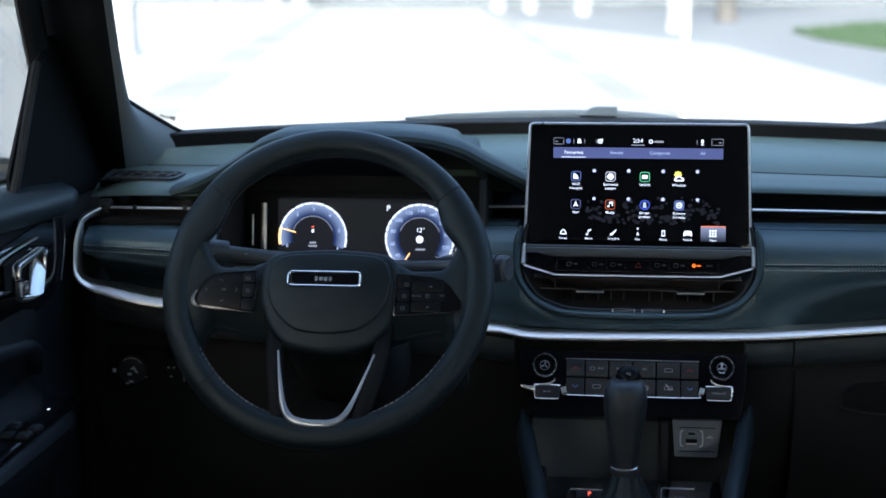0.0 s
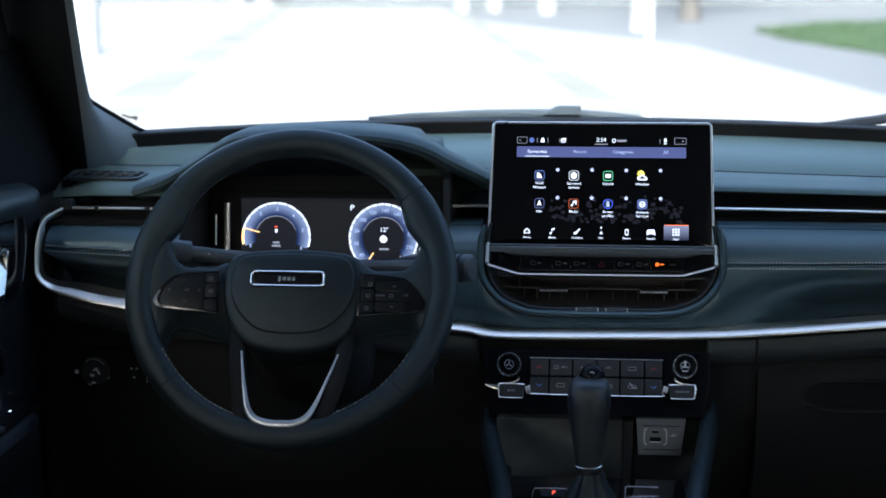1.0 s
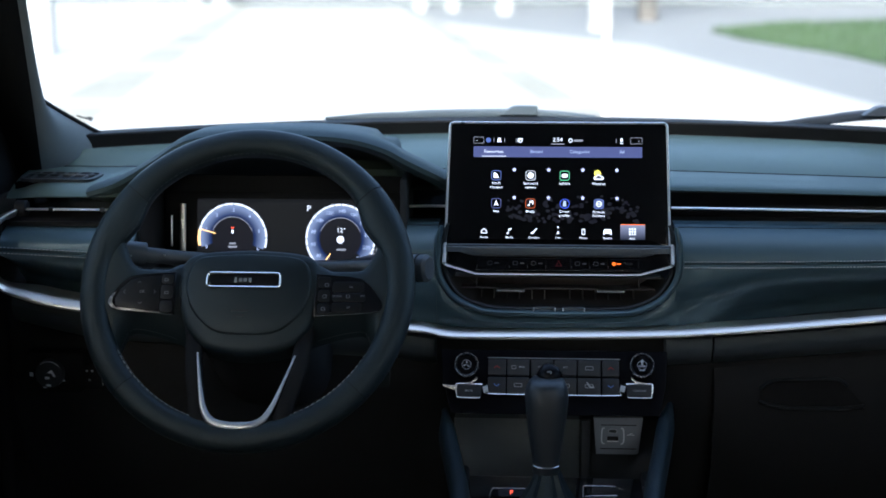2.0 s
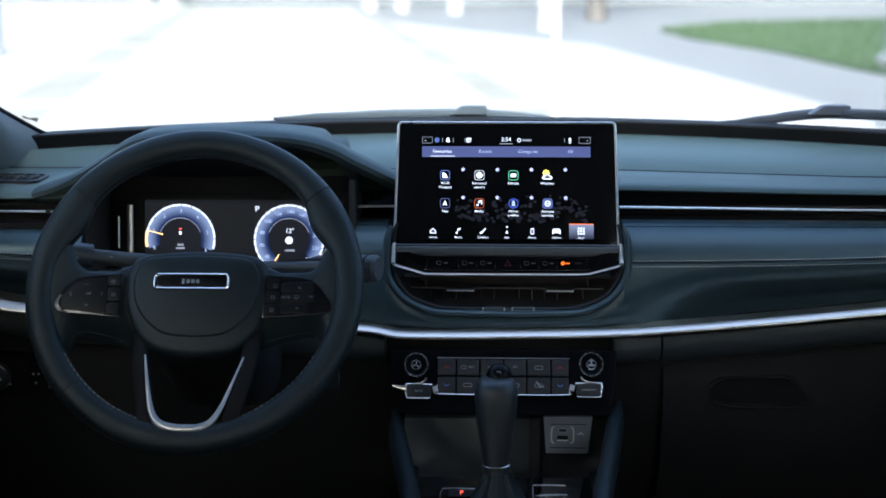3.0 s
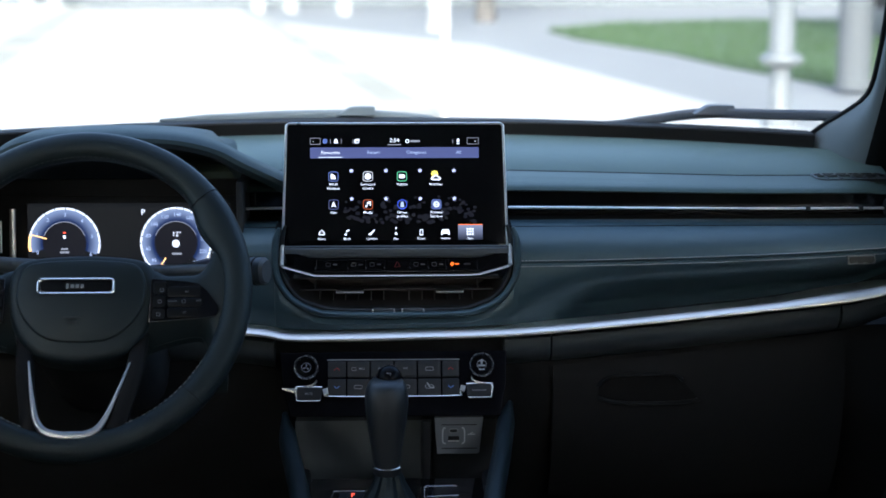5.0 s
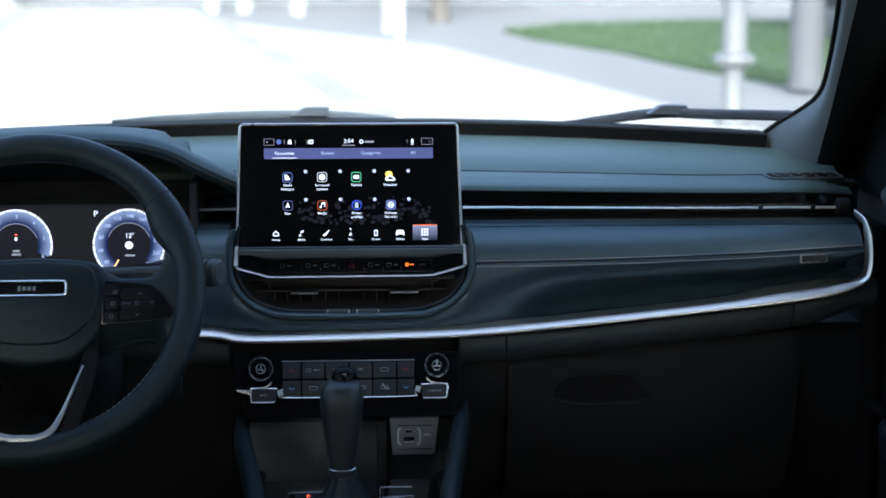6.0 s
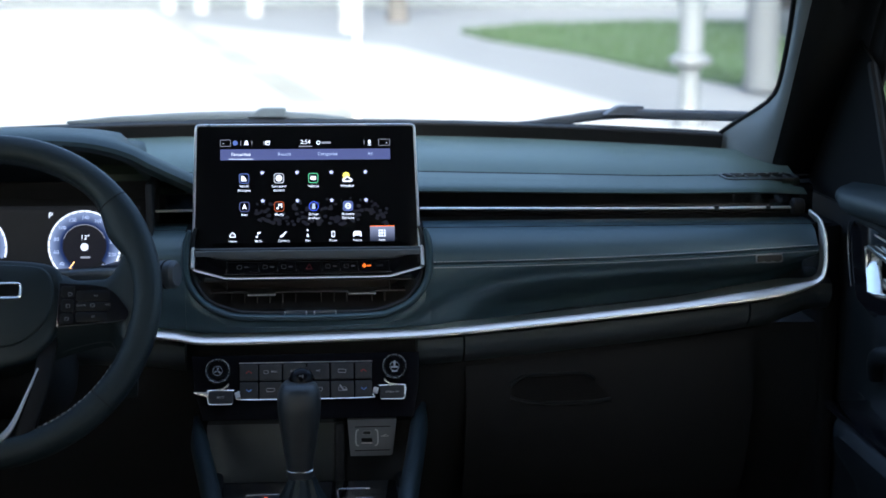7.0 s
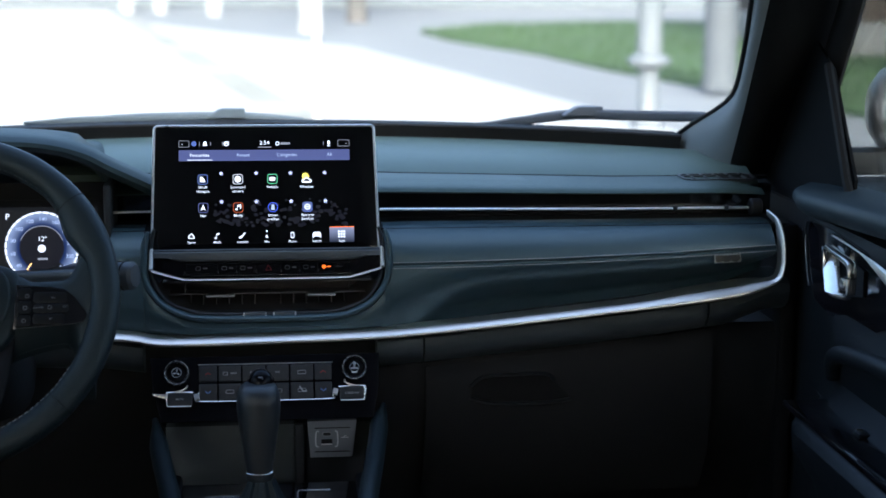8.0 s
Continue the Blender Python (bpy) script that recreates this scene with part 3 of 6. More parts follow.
# The passenger side's front band takes the shaded copy of the skin.
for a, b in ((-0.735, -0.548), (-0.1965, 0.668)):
    for n, (name, mat, label) in enumerate((("top_pad", SOFT_TOP, "soft charcoal skin over the dashboard top"), ("front_pad", FRONT_SHADE, "dashboard skin before the seam, shade in its darker tone"))):
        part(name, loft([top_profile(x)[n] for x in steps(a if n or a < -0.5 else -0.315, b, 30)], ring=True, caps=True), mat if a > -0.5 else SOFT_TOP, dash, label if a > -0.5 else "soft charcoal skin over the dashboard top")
for a, b in ((-0.733, -0.55), (-0.215, 0.688)):
    part("seam", sweep([Vector((x, seam_y(x), 1.0420)) for x in steps(a, b, 24)], oval(0.0018, 0.0012, 6), up=(0, -0.2, 1)), RUBBER, dash)
for a, b in ((-0.728, -0.541), (-0.189, 0.682)):
    part("slot_back", box((b - a, 0.02, 0.06), ((a + b) / 2, 2.075, 1.004)), PIANO, dash, "glossy black recess of the vent slot")
    part("slot_floor", box((b - a, 0.10, 0.006), ((a + b) / 2, 2.03, 0.9925)), RUBBER, dash)
for a, b in ((0.146, 0.628), (-0.688, -0.545), (-0.187, -0.138)):
    path = [Vector((x, 1.990, 1.0153 + 0.5 * slot_rise(x) - 0.65 * left_drop(x))) for x in steps(a, b, 16)]
    part("chrome_strip", sweep(path, oval(0.0017, 0.004, 10, 2.2), up=(0, -1, 0)), SILVER, dash, "thin chrome strip across the vent slot")
for cx, sgn in ((0.640, 1), (-0.697, -1)):
    k = part("vent_knob", lathe([(0.009, -0.008), (0.011, -0.006), (0.011, 0.006), (0.009, 0.008)], 16), RUBBER, dash, m=pose(cx, 1.998, 1.0150 - 0.65 * left_drop(cx), 0, 90, 0))
    for i in range(2):
        part("strip_joint", box((0.006, 0.006, 0.006), (cx - sgn * (0.042 + 0.068 * i), 1.9885, 1.0155 - 0.65 * left_drop(cx)), 0.001), PLASTIC, dash)


def stitch_z(x):
    return float(np.interp(x, (0.15, 0.26, 0.38, 0.52, 0.66), (0.9532, 0.9543, 0.9568, 0.9620, 0.9700))) if x > 0 else 0.9637 - 0.0054 * (x + 0.717) / 0.117


def pad_profile(x, s):
    zt, zs, q = trim_z(x), stitch_z(x), left_drop(x)
    pts = [(2.02, 0.9975 - q), (1.998, 0.9982 - q), (1.990, 0.9976 - q), (1.9825, 0.9958 - 0.9 * q), (1.9755, 0.9928 - 0.8 * q), (1.969, 0.9888 - 0.6 * q), (1.963, 0.9838 - 0.4 * q), (1.9575, 0.9780 - 0.2 * q), (1.9530, 0.9715), (1.9498, 0.9650), (1.9476, zs + 0.0026), (1.9488, zs), (1.9464, zs - 0.0026),
           (between(1.944, 1.953, s), between(zs, zt, 0.28)), (between(1.944, 1.979, s), between(zs, zt, 0.52)), (between(1.950, 2.008, s), between(zs, zt, 0.78)),
           (between(1.957, 2.014, s), zt + 0.002), (between(1.96, 2.018, s), zt - 0.01), (2.03, zt - 0.01)]
    return curve([(x, y, z) for y, z in pts], 3)


part("right_pad", loft([pad_profile(x, smooth(0.14, 0.33, x)) for x in steps(0.150, 0.655, 40)], ring=True, caps=True), LEATHER, dash, "stitched black leather pad before the passenger")
for a, b, s in ((-0.714, -0.538, 1.0), (-0.192, -0.1493, 0.0)):
    part("left_pad", loft([pad_profile(x, s) for x in steps(a, b, 14)], ring=True, caps=True), LEATHER, dash, "stitched black leather pad beside the wheel")
LIP = [(-0.153, 0.955), (-0.1510, 0.944), (-0.1458, 0.9278), (-0.1300, 0.9078), (-0.1055, 0.8948), (-0.080, 0.8897), (0.0, 0.8882), (0.080, 0.8897), (0.1055, 0.8948), (0.1300, 0.9078), (0.1458, 0.9278),
       (0.1510, 0.944), (0.153, 0.955)]
rows = []
for x in steps(-0.1525, 0.1525, 48):
    zt = trim_z(x + 0.0033)
    top = float(np.interp(x, [p[0] for p in LIP], [p[1] for p in LIP]))
    rows.append([Vector((x + 0.0033, y, z)) for y, z in ((2.03, top), (1.966, top), (1.955, top - 0.002), (1.9475, top - 0.006), (1.9460, top - 0.0085), (1.944, between(top, zt, 0.45)), (1.948, between(top, zt, 0.75)), (1.957, zt + 0.004), (1.95, zt - 0.01), (2.03, zt - 0.01))])
part("centre_pad", loft(rows, ring=True, caps=True), LEATHER, dash)
path = curve([(-0.698, 1.980, 1.0080), (-0.7140, 1.955, 0.9990), (-0.7200, 1.942, 0.978), (-0.7212, 1.935, 0.948), (-0.7190, 1.931, 0.930), (-0.7085, 1.93, 0.9180), (-0.6860, 1.93, 0.9095), (-0.6021, 1.93, 0.8928)]
             + [(x, 1.930, trim_z(x)) for x in (-0.40, -0.189, -0.136, -0.093, -0.03, 0.042, 0.113, 0.183, 0.3075, 0.45, 0.523, 0.5965)]
             + [(0.6330, 1.93, 0.9220), (0.6530, 1.931, 0.9300), (0.6590, 1.932, 0.9420), (0.6610, 1.935, 0.960), (0.6605, 1.942, 0.986), (0.6560, 1.955, 1.004), (0.6480, 1.975, 1.0125)], 7)
sec = [(-0.0066, -0.048), (-0.0066, -0.0095), (-0.0060, -0.0078), (0.0000, 0.0014), (0.0018, 0.0028), (0.0036, 0.0028), (0.0054, 0.0012), (0.0064, -0.003), (0.0064, -0.048)]
def trim_size(t):
    x = between(0, len(path) - 1, t)
    i = min(int(x), len(path) - 2)
    p = path[i].lerp(path[i + 1], x - i)
    ends = smooth(-0.722, -0.690, p.x) - smooth(0.620, 0.660, p.x)
    wide = smooth(-0.700, -0.660, p.x) - smooth(-0.60, -0.45, p.x) + smooth(0.46, 0.56, p.x) - smooth(0.60, 0.65, p.x)
    return 0.42 + 0.34 * ends + 0.28 * wide


part("silver_trim", sweep(path, sec, up=(0, -1, 0), scale=trim_size), SILVER, dash, "satin silver trim line")


def stitches(name, runs, parent, ln=0.0026, gap=0.0014, r=0.00042, label="", thread=None):
    """Short threads laid along lines of points."""
    bm = bmesh.new()
    for run in runs:
        for p, q in zip(run, run[1:]):
            d = (q - p)
            n = max(int(d.length / (ln + gap)), 1)
            for k in range(n):
                a, b = p + d * ((k + 0.12) / n), p + d * ((k + 0.70) / n)
                sweep([a, (a + b) / 2, b], oval(r, r, 5), up=(0.01, -1, 0.02), bm=bm)
    return part(name, bm, thread or THREAD, parent, label)


runs = []
for a, b in ((0.156, 0.654), (-0.712, -0.56)):
    for dz in (0.0036, -0.0036):
        runs.append([Vector((x, 1.9468 if dz > 0 else 1.9459, stitch_z(x) + dz)) for x in steps(a, b, 10)])
tagged(stitches("pad_stitching", runs, dash, r=0.00068, label="pale grey double stitching", thread=PAD_THREAD), kind="stuff")


def lower_profile(x):
    zt = trim_z(x)
    return [Vector((x, y, z)) for y, z in ((2.02, zt - 0.004), (1.960, zt - 0.008), (1.951, zt - 0.013), (1.9475, zt - 0.022), (1.951, zt - 0.034),
                                           (1.962, zt - 0.045), (1.980, zt - 0.052), (2.02, zt - 0.054))]


for n, (a, b) in enumerate(((-0.70, -0.152), (0.140, 0.1985), (0.2005, 0.567), (0.5695, 0.675))):
    part("lower_strip", loft([lower_profile(x) for x in steps(a, b, 12)], ring=True, caps=True), STRIP_SKIN, dash)
rows = []
for x in steps(-0.72, 0.69, 16):
    rows.append([Vector((x, y, z)) for y, z in ((2.0, 0.86), (1.985, 0.84), (1.985, 0.76), (2.02, 0.66), (2.12, 0.54), (2.3, 0.42), (2.4, 0.42), (2.1, 0.86))])
part("lower_panel", loft(rows, ring=True, caps=True), KNEE_PLASTIC, dash, "matt black knee panel")
for ex in (-0.7275, 0.6835):
    part("end_panel", box((0.022, 0.22, 0.50), (ex, 2.085, 0.745), 0.006), RUBBER, dash, "black end cover of the dashboard")


# ---------------------------------------------------------------- binnacle and cluster
HOOD = [(-0.612, 1.036), (-0.580, 1.046), (-0.549, 1.061), (-0.512, 1.083), (-0.480, 1.1040), (-0.447, 1.1135), (-0.376, 1.1172), (-0.300, 1.1155), (-0.253, 1.1105),
        (-0.215, 1.0995), (-0.1885, 1.0850), (-0.145, 1.0595), (-0.118, 1.0440)]
arch = curve([(x, 0, z) for x, z in HOOD], 5)
rows = []
for p in arch:
    x, z = p.x, p.z
    far = glass_y(x) - 0.03
    inx = -0.365 + (x + 0.365) * 0.955
    k = 0.036 * max(1 - smooth(-0.600, -0.500, x), smooth(-0.205, -0.125, x))
    w = smooth(-0.245, -0.195, x)
    rows.append([Vector(q) for q in (
        (inx, 2.09, max(z - 0.032, 1.0)), (inx, 1.985 + k, z - 0.019), (between(x, inx, 0.8), 1.967 + k, z - 0.0150), (between(x, inx, 0.3), 1.962 + k, z - 0.0105),
        (x, 1.964 + k, z - 0.0055), (x, 1.974 + k, z - 0.001), (x, 2.00 + k, z + 0.001), (x, 2.06, z - 0.5 * w * (z - 1.036)), (x, between(2.14, 2.095, w), between(max(z - 0.008, 1.040), 1.038, w)),
        (x, between(2.24, 2.125, w), between(max(z - 0.030, 1.048), 1.035, w)), (x, between(far, 2.14, w), between(1.060, 1.034, w)), (x, between(far, 2.14, w), 1.0))])
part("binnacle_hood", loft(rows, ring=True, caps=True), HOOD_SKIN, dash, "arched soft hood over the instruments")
part("binnacle_floor", box((0.34, 0.13, 0.01), (-0.365, 2.03, 0.918), 0.002), RUBBER, dash)
part("binnacle_back", box((0.338, 0.008, 0.125), (-0.365, 2.101, 0.9785)), RUBBER, dash)
for sx in (-0.537, -0.193):
    part("binnacle_side", box((0.008, 0.13, 0.14), (sx, 2.035, 0.985), 0.002), PLASTIC, dash)
rows = []
for x in steps(-0.535, -0.195, 20):
    zt = trim_z(x)
    rows.append([Vector((x, y, z)) for y, z in ((2.03, 0.926), (1.985, 0.926), (1.962, 0.922), (1.953, 0.912), (1.955, 0.895), (1.965, zt), (2.03, zt - 0.01))])
part("column_pad", loft(rows, ring=True, caps=True), LEATHER, dash)

WHITE_GLOW = glowing("display_white", (0.85, 0.90, 1.0), 0.317)
DIM_GLOW = glowing("display_grey", (0.50, 0.52, 0.60), 0.144)
BLUE_GLOW = glowing("display_blue", (0.13, 0.20, 0.52), 0.202)
PALE_BLUE_GLOW = glowing("display_pale_blue", (0.50, 0.60, 0.88), 0.238)
DARK_GLOW = glowing("display_dark_grey", (0.012, 0.013, 0.015), 0.173)
BLACK_GLOW = glowing("display_black", (0.010, 0.010, 0.014), 0.238)
RED_GLOW = glowing("display_red", (1.0, 0.10, 0.05), 0.425)
ORANGE_GLOW = glowing("display_orange", (1.0, 0.55, 0.20), 0.526)
AMBER_GLOW = glowing("display_amber", (1.0, 0.16, 0.015), 0.331)
GREEN_GLOW = glowing("display_green", (0.10, 0.45, 0.22), 0.331)
YELLOW_GLOW = glowing("display_yellow", (1.0, 0.80, 0.10), 0.475)
TAB_GLOW = glowing("display_slate_blue", (0.072, 0.085, 0.20), 0.295)
RUST_GLOW = glowing("display_rust", (0.50, 0.09, 0.03), 0.216)
DEEP_BLUE_GLOW = glowing("display_deep_blue", (0.05, 0.09, 0.55), 0.382)

TILT_C = radians(8)
cluster_m = Matrix.Translation((-0.3625, 2.082, 0.958)) @ Matrix(((1, 0, 0, 0), (0, math.sin(TILT_C), -math.cos(TILT_C), 0), (0, math.cos(TILT_C), math.sin(TILT_C), 0), (0, 0, 0, 1)))
cluster = thing("instrument_cluster", cluster_m, "lit digital instrument cluster with two round gauges", "instruments")
part("housing", pillow(outline_rect(0.335, 0.105, 0.012), 0.012, 0.002, at=(0, 0.010, -0.012)), RUBBER, cluster, m=cluster_m)
part("display", pillow(outline_rect(0.268, 0.083, 0.004), 0.0010, 0.0003, at=(0.012, 0.0115, 0.0005)), DARK_GLOW, cluster, "glowing dark grey display", m=cluster_m)
# Two silver strips stand for streaks of reflected light beside the display.
part("side_glint", sweep([Vector((-0.1405, y, 0.006)) for y in steps(-0.028, 0.046, 6)], oval(0.0042, 0.004, 10), up=(0, 0, 1)), SILVER, cluster, "silver strip for the reflection at the display's edge", m=cluster_m)
part("side_glint", sweep([Vector((-0.1560, y, 0.006)) for y in steps(-0.012, 0.030, 6)], oval(0.0014, 0.002, 8), up=(0, 0, 1)), SILVER, cluster, m=cluster_m)


rows = []
for x in steps(-0.520, -0.212, 24):
    z = 0.9225 + 0.0085 * smooth(-0.40, -0.31, x) + 0.012 * smooth(-0.285, -0.225, x)
    rows.append([Vector((x, y, zz)) for y, zz in ((2.076, 0.915), (2.076, z - 0.003), (2.070, z), (2.058, z - 0.002), (2.040, z - 0.012), (2.040, 0.915))])
part("lower_bezel", loft(rows, ring=True, caps=True), SATIN, cluster, "black lip under the gauges")


def arc_band(cx, cy, r0, r1, a0, a1, z, n=40, bm=None):
    """A flat band of a ring from angle a0 to a1 (degrees)."""
    rows = []
    for a in steps(radians(a0), radians(a1), n):
        rows.append([Vector((cx + r * math.cos(a), cy + r * math.sin(a), z)) for r in (r0, r1)])
    return loft(rows, bm=bm)


def gradient_glow(name, low, high, y0, y1, strength):
    """A display colour that pales from a gauge's middle to its scale."""
    m = glowing(name, low, strength)
    n, k = m.node_tree.nodes, m.node_tree.links
    co, sep, mr, mix = n.new("ShaderNodeTexCoord"), n.new("ShaderNodeSeparateXYZ"), n.new("ShaderNodeMapRange"), n.new("ShaderNodeMix")
    side, off, arm, far = n.new("ShaderNodeMath"), n.new("ShaderNodeMath"), n.new("ShaderNodeCombineXYZ"), n.new("ShaderNodeVectorMath")
    side.operation, off.operation, far.operation = 'ABSOLUTE', 'SUBTRACT', 'LENGTH'
    off.inputs[1].default_value = 0.0735
    mix.data_type = 'RGBA'
    mr.inputs["From Min"].default_value, mr.inputs["From Max"].default_value = y0, y1
    mix.inputs["A"].default_value, mix.inputs["B"].default_value = (*low, 1), (*high, 1)
    k.new(co.outputs["Object"], sep.inputs[0])
    k.new(sep.outputs["X"], side.inputs[0])
    k.new(side.outputs[0], off.inputs[0])
    k.new(off.outputs[0], arm.inputs["X"])
    k.new(sep.outputs["Y"], arm.inputs["Y"])
    k.new(arm.outputs[0], far.inputs[0])
    k.new(far.outputs["Value"], mr.inputs[0])
    k.new(mr.outputs[0], mix.inputs["Factor"])
    k.new(mix.outputs["Result"], n["Principled BSDF"].inputs["Emission Color"])
    return m


GAUGE_GLOW = gradient_glow("display_gauge_blue", (0.016, 0.034, 0.12), (0.38, 0.48, 0.74), 0.0305, 0.0465, 0.180)


def gauge(cx, a0, a1, ticks, names, needle, label):
    z = 0.0022
    g = part("gauge", arc_band(cx, 0, 0.0285, 0.0445, a0 + 3, a1 - 3, z), GAUGE_GLOW, cluster, label, flat=True, m=cluster_m)
    part("scale_ring", arc_band(cx, 0, 0.0448, 0.0474, a0, a1, z + 0.0004), WHITE_GLOW, g, "white scale ring", flat=True, m=cluster_m)
    bm = bmesh.new()
    for i in range(ticks * 2 + 1):
        a = between(a0, a1, i / (ticks * 2))
        arc_band(cx, 0, 0.0447 if i % 2 else 0.0440, 0.0480, a - 0.6, a + 0.6, z + 0.0006, 1, bm)
    part("ticks", bm, BLACK_GLOW, g, flat=True, m=cluster_m)
    part("centre", plate([(cx + 0.0285 * math.cos(2 * math.pi * i / 40), 0.0285 * math.sin(2 * math.pi * i / 40)) for i in range(40)], 0.0018, 0.0022), BLACK_GLOW, g, "dark round centre", flat=True, m=cluster_m)
    part("centre_ring", arc_band(cx, 0, 0.0280, 0.0290, 20, 160, z + 0.0006), DIM_GLOW, g, flat=True, m=cluster_m)
    for i, word in enumerate(names):
        a = radians(between(a0 + 6, a1 - 6, i / (len(names) - 1)))
        lettering("numeral", word, 0.0068, (cx + 0.0375 * math.cos(a), 0.0375 * math.sin(a), z + 0.0008), cluster_m, PALE_BLUE_GLOW, g)
    a = radians(needle)
    d, s = Vector((math.cos(a), math.sin(a), 0)), Vector((-math.sin(a), math.cos(a), 0))
    pts = [Vector((cx, 0, z + 0.0012)) + d * r + s * w for r, w in ((0.024, 0.0008), (0.0455, 0.0006), (0.0455, -0.0006), (0.024, -0.0008))]
    bm = bmesh.new()
    bm.faces.new([bm.verts.new(p) for p in pts])
    part("needle", bm, ORANGE_GLOW, g, "orange needle", flat=True, m=cluster_m)
    return g


left_gauge = gauge(-0.0735, 193, -17, 6, ["0", "1", "2", "3", "4", "5", "6"], 165, "blue rev counter with a white scale")
part("warm_zone", arc_band(-0.0735, 0, 0.0442, 0.0476, 193, 166, 0.0036, 10), ORANGE_GLOW, left_gauge, "orange start of the scale", flat=True, m=cluster_m)
gauge(0.0735, 238, -38, 12, ["20", "40", "60", "80", "100", "120", "140", "160", "180", "200", "220", "240"], 236, "blue speedometer with a white scale")
lettering("gear_sign", "P", 0.0110, (0.0305, 0.0405, 0.003), cluster_m, WHITE_GLOW, cluster, "white gear letter")
lettering("temperature", "12°", 0.0088, (0.0745, 0.0115, 0.003), cluster_m, WHITE_GLOW, cluster)
part("speed_sign", plate([(0.0735 + 0.0053 * math.cos(2 * math.pi * i / 8 + 0.39), -0.001 + 0.0053 * math.sin(2 * math.pi * i / 8 + 0.39)) for i in range(8)], 0.0024, 0.003), WHITE_GLOW, cluster, "white eight-sided sign", flat=True, m=cluster_m)
part("gear_mark", plate(outline_rect(0.0032, 0.0050, 0.001), 0.0024, 0.003, at=(-0.0735, 0.0085)), WHITE_GLOW, cluster, flat=True, m=cluster_m)
part("gear_mark_top", plate(outline_rect(0.0034, 0.0018, 0.0006), 0.0024, 0.003, at=(-0.0735, 0.0140)), RED_GLOW, cluster, flat=True, m=cluster_m)
for bx, by, bw in ((-0.0735, -0.0075, 0.009), (-0.0735, -0.0120, 0.012), (0.0745, -0.0145, 0.013)):
    part("text_bar", plate(outline_rect(bw, 0.0026, 0.0006), 0.0024, 0.003, at=(bx, by)), DIM_GLOW, cluster, flat=True, m=cluster_m)
for bx, bh in ((0.1130, 0.008), (0.1180, 0.011), (0.1230, 0.014)):
    part("level_bar", plate(outline_rect(0.0022, bh, 0.0004), 0.0024, 0.003, at=(bx, -0.026 + bh / 2)), DIM_GLOW, cluster, flat=True, m=cluster_m)

# ---------------------------------------------------------------- steering wheel
RAKE = radians(29)
wheel_m = Matrix.Translation((-0.3545, 1.76, 0.9585)) @ Matrix(((1, 0, 0, 0), (0, math.sin(RAKE), -math.cos(RAKE), 0), (0, math.cos(RAKE), math.sin(RAKE), 0), (0, 0, 0, 1)))
wheel = thing("steering_wheel", wheel_m, "black leather three-spoke steering wheel with grey stitching", "steering wheel")
RR, TU = 0.1780, 0.0167


def grip(a):
    """How far the thumb rests swell inwards at the angle a, from 0 to 1."""
    return sum(math.exp(-((math.degrees(a) - c) / 10.5) ** 2) for c in (28, 152))


rows = []
for i in range(144):
    a = 2 * math.pi * i / 144
    k = 1 + 0.68 * grip(a)
    rows.append([Vector(((RR + u * (k if u < 0 else 1)) * math.cos(a), (RR + u * (k if u < 0 else 1)) * math.sin(a), v)) for u, v in oval(TU, 0.0150, 16, 2.2)])
rim = part("rim", loft(rows, ring=True, loop=True), RIM_LEATHER, wheel, m=wheel_m)
for deg in (141, 39, 222.5, 317.5):
    a = radians(deg)
    k = 1 + 0.68 * grip(a)
    ring = [Vector(((RR + u * (k if u < 0 else 1)) * math.cos(a), (RR + u * (k if u < 0 else 1)) * math.sin(a), v)) for u, v in oval(TU * 1.004, 0.0151, 20, 2.2)]
    part("seam", sweep(ring, oval(0.0007, 0.0004, 6), up=(-math.sin(a), math.cos(a), 0), closed=True), RUBBER, rim, m=wheel_m)


def rim_stitch(a0, a1):
    out = []
    for a in steps(radians(a0), radians(a1), int(abs(a1 - a0) / 2.4)):
        r = RR - TU * 0.92 * (1 + 0.68 * grip(a))
        out.append(wheel_m @ Vector((r * math.cos(a), r * math.sin(a), 0.0068)))
    return out


# One rim thread in two tones, brighter on the lower arcs.
tagged(stitches("rim_stitching", [rim_stitch(20, 160)], wheel, ln=0.0040, gap=0.0022, r=0.00036, label="rim thread of the upper arc, in the dimmer tone"), kind="stuff")
tagged(stitches("rim_stitching", [rim_stitch(209, 252), rim_stitch(288, 331)], wheel, ln=0.0036, gap=0.0022, r=0.00050, label="rim thread of the lower arcs, in the brighter tone", thread=PAD_THREAD), kind="stuff")


def half_outline(halves, shift=0.0, steps_=5):
    """A closed outline, the same on both sides, from (half width, height) pairs run top to bottom."""
    right = [Vector((w, y, 0)) for w, y in halves]
    left = [Vector((-w, y, 0)) for w, y in reversed(halves)]
    return [(p.x + shift, p.y) for p in curve(right + left, steps_, closed=True)]


hub_line = half_outline([(0.012, 0.0440), (0.050, 0.0412), (0.072, 0.0350), (0.0815, 0.020), (0.0845, -0.004), (0.0800, -0.028), (0.069, -0.053), (0.048, -0.0740), (0.015, -0.0815)], 0.0035)
part("hub", pillow(hub_line, 0.040, 0.010, 0.004, 5, at=(0, 0, -0.034)), HORN, wheel, "soft black centre pad", m=wheel_m)
face_line = half_outline([(0.012, 0.0365), (0.048, 0.0342), (0.063, 0.0290), (0.0705, 0.016), (0.0725, -0.004), (0.0675, -0.024), (0.055, -0.042), (0.036, -0.0560), (0.012, -0.0600)], 0.0035)
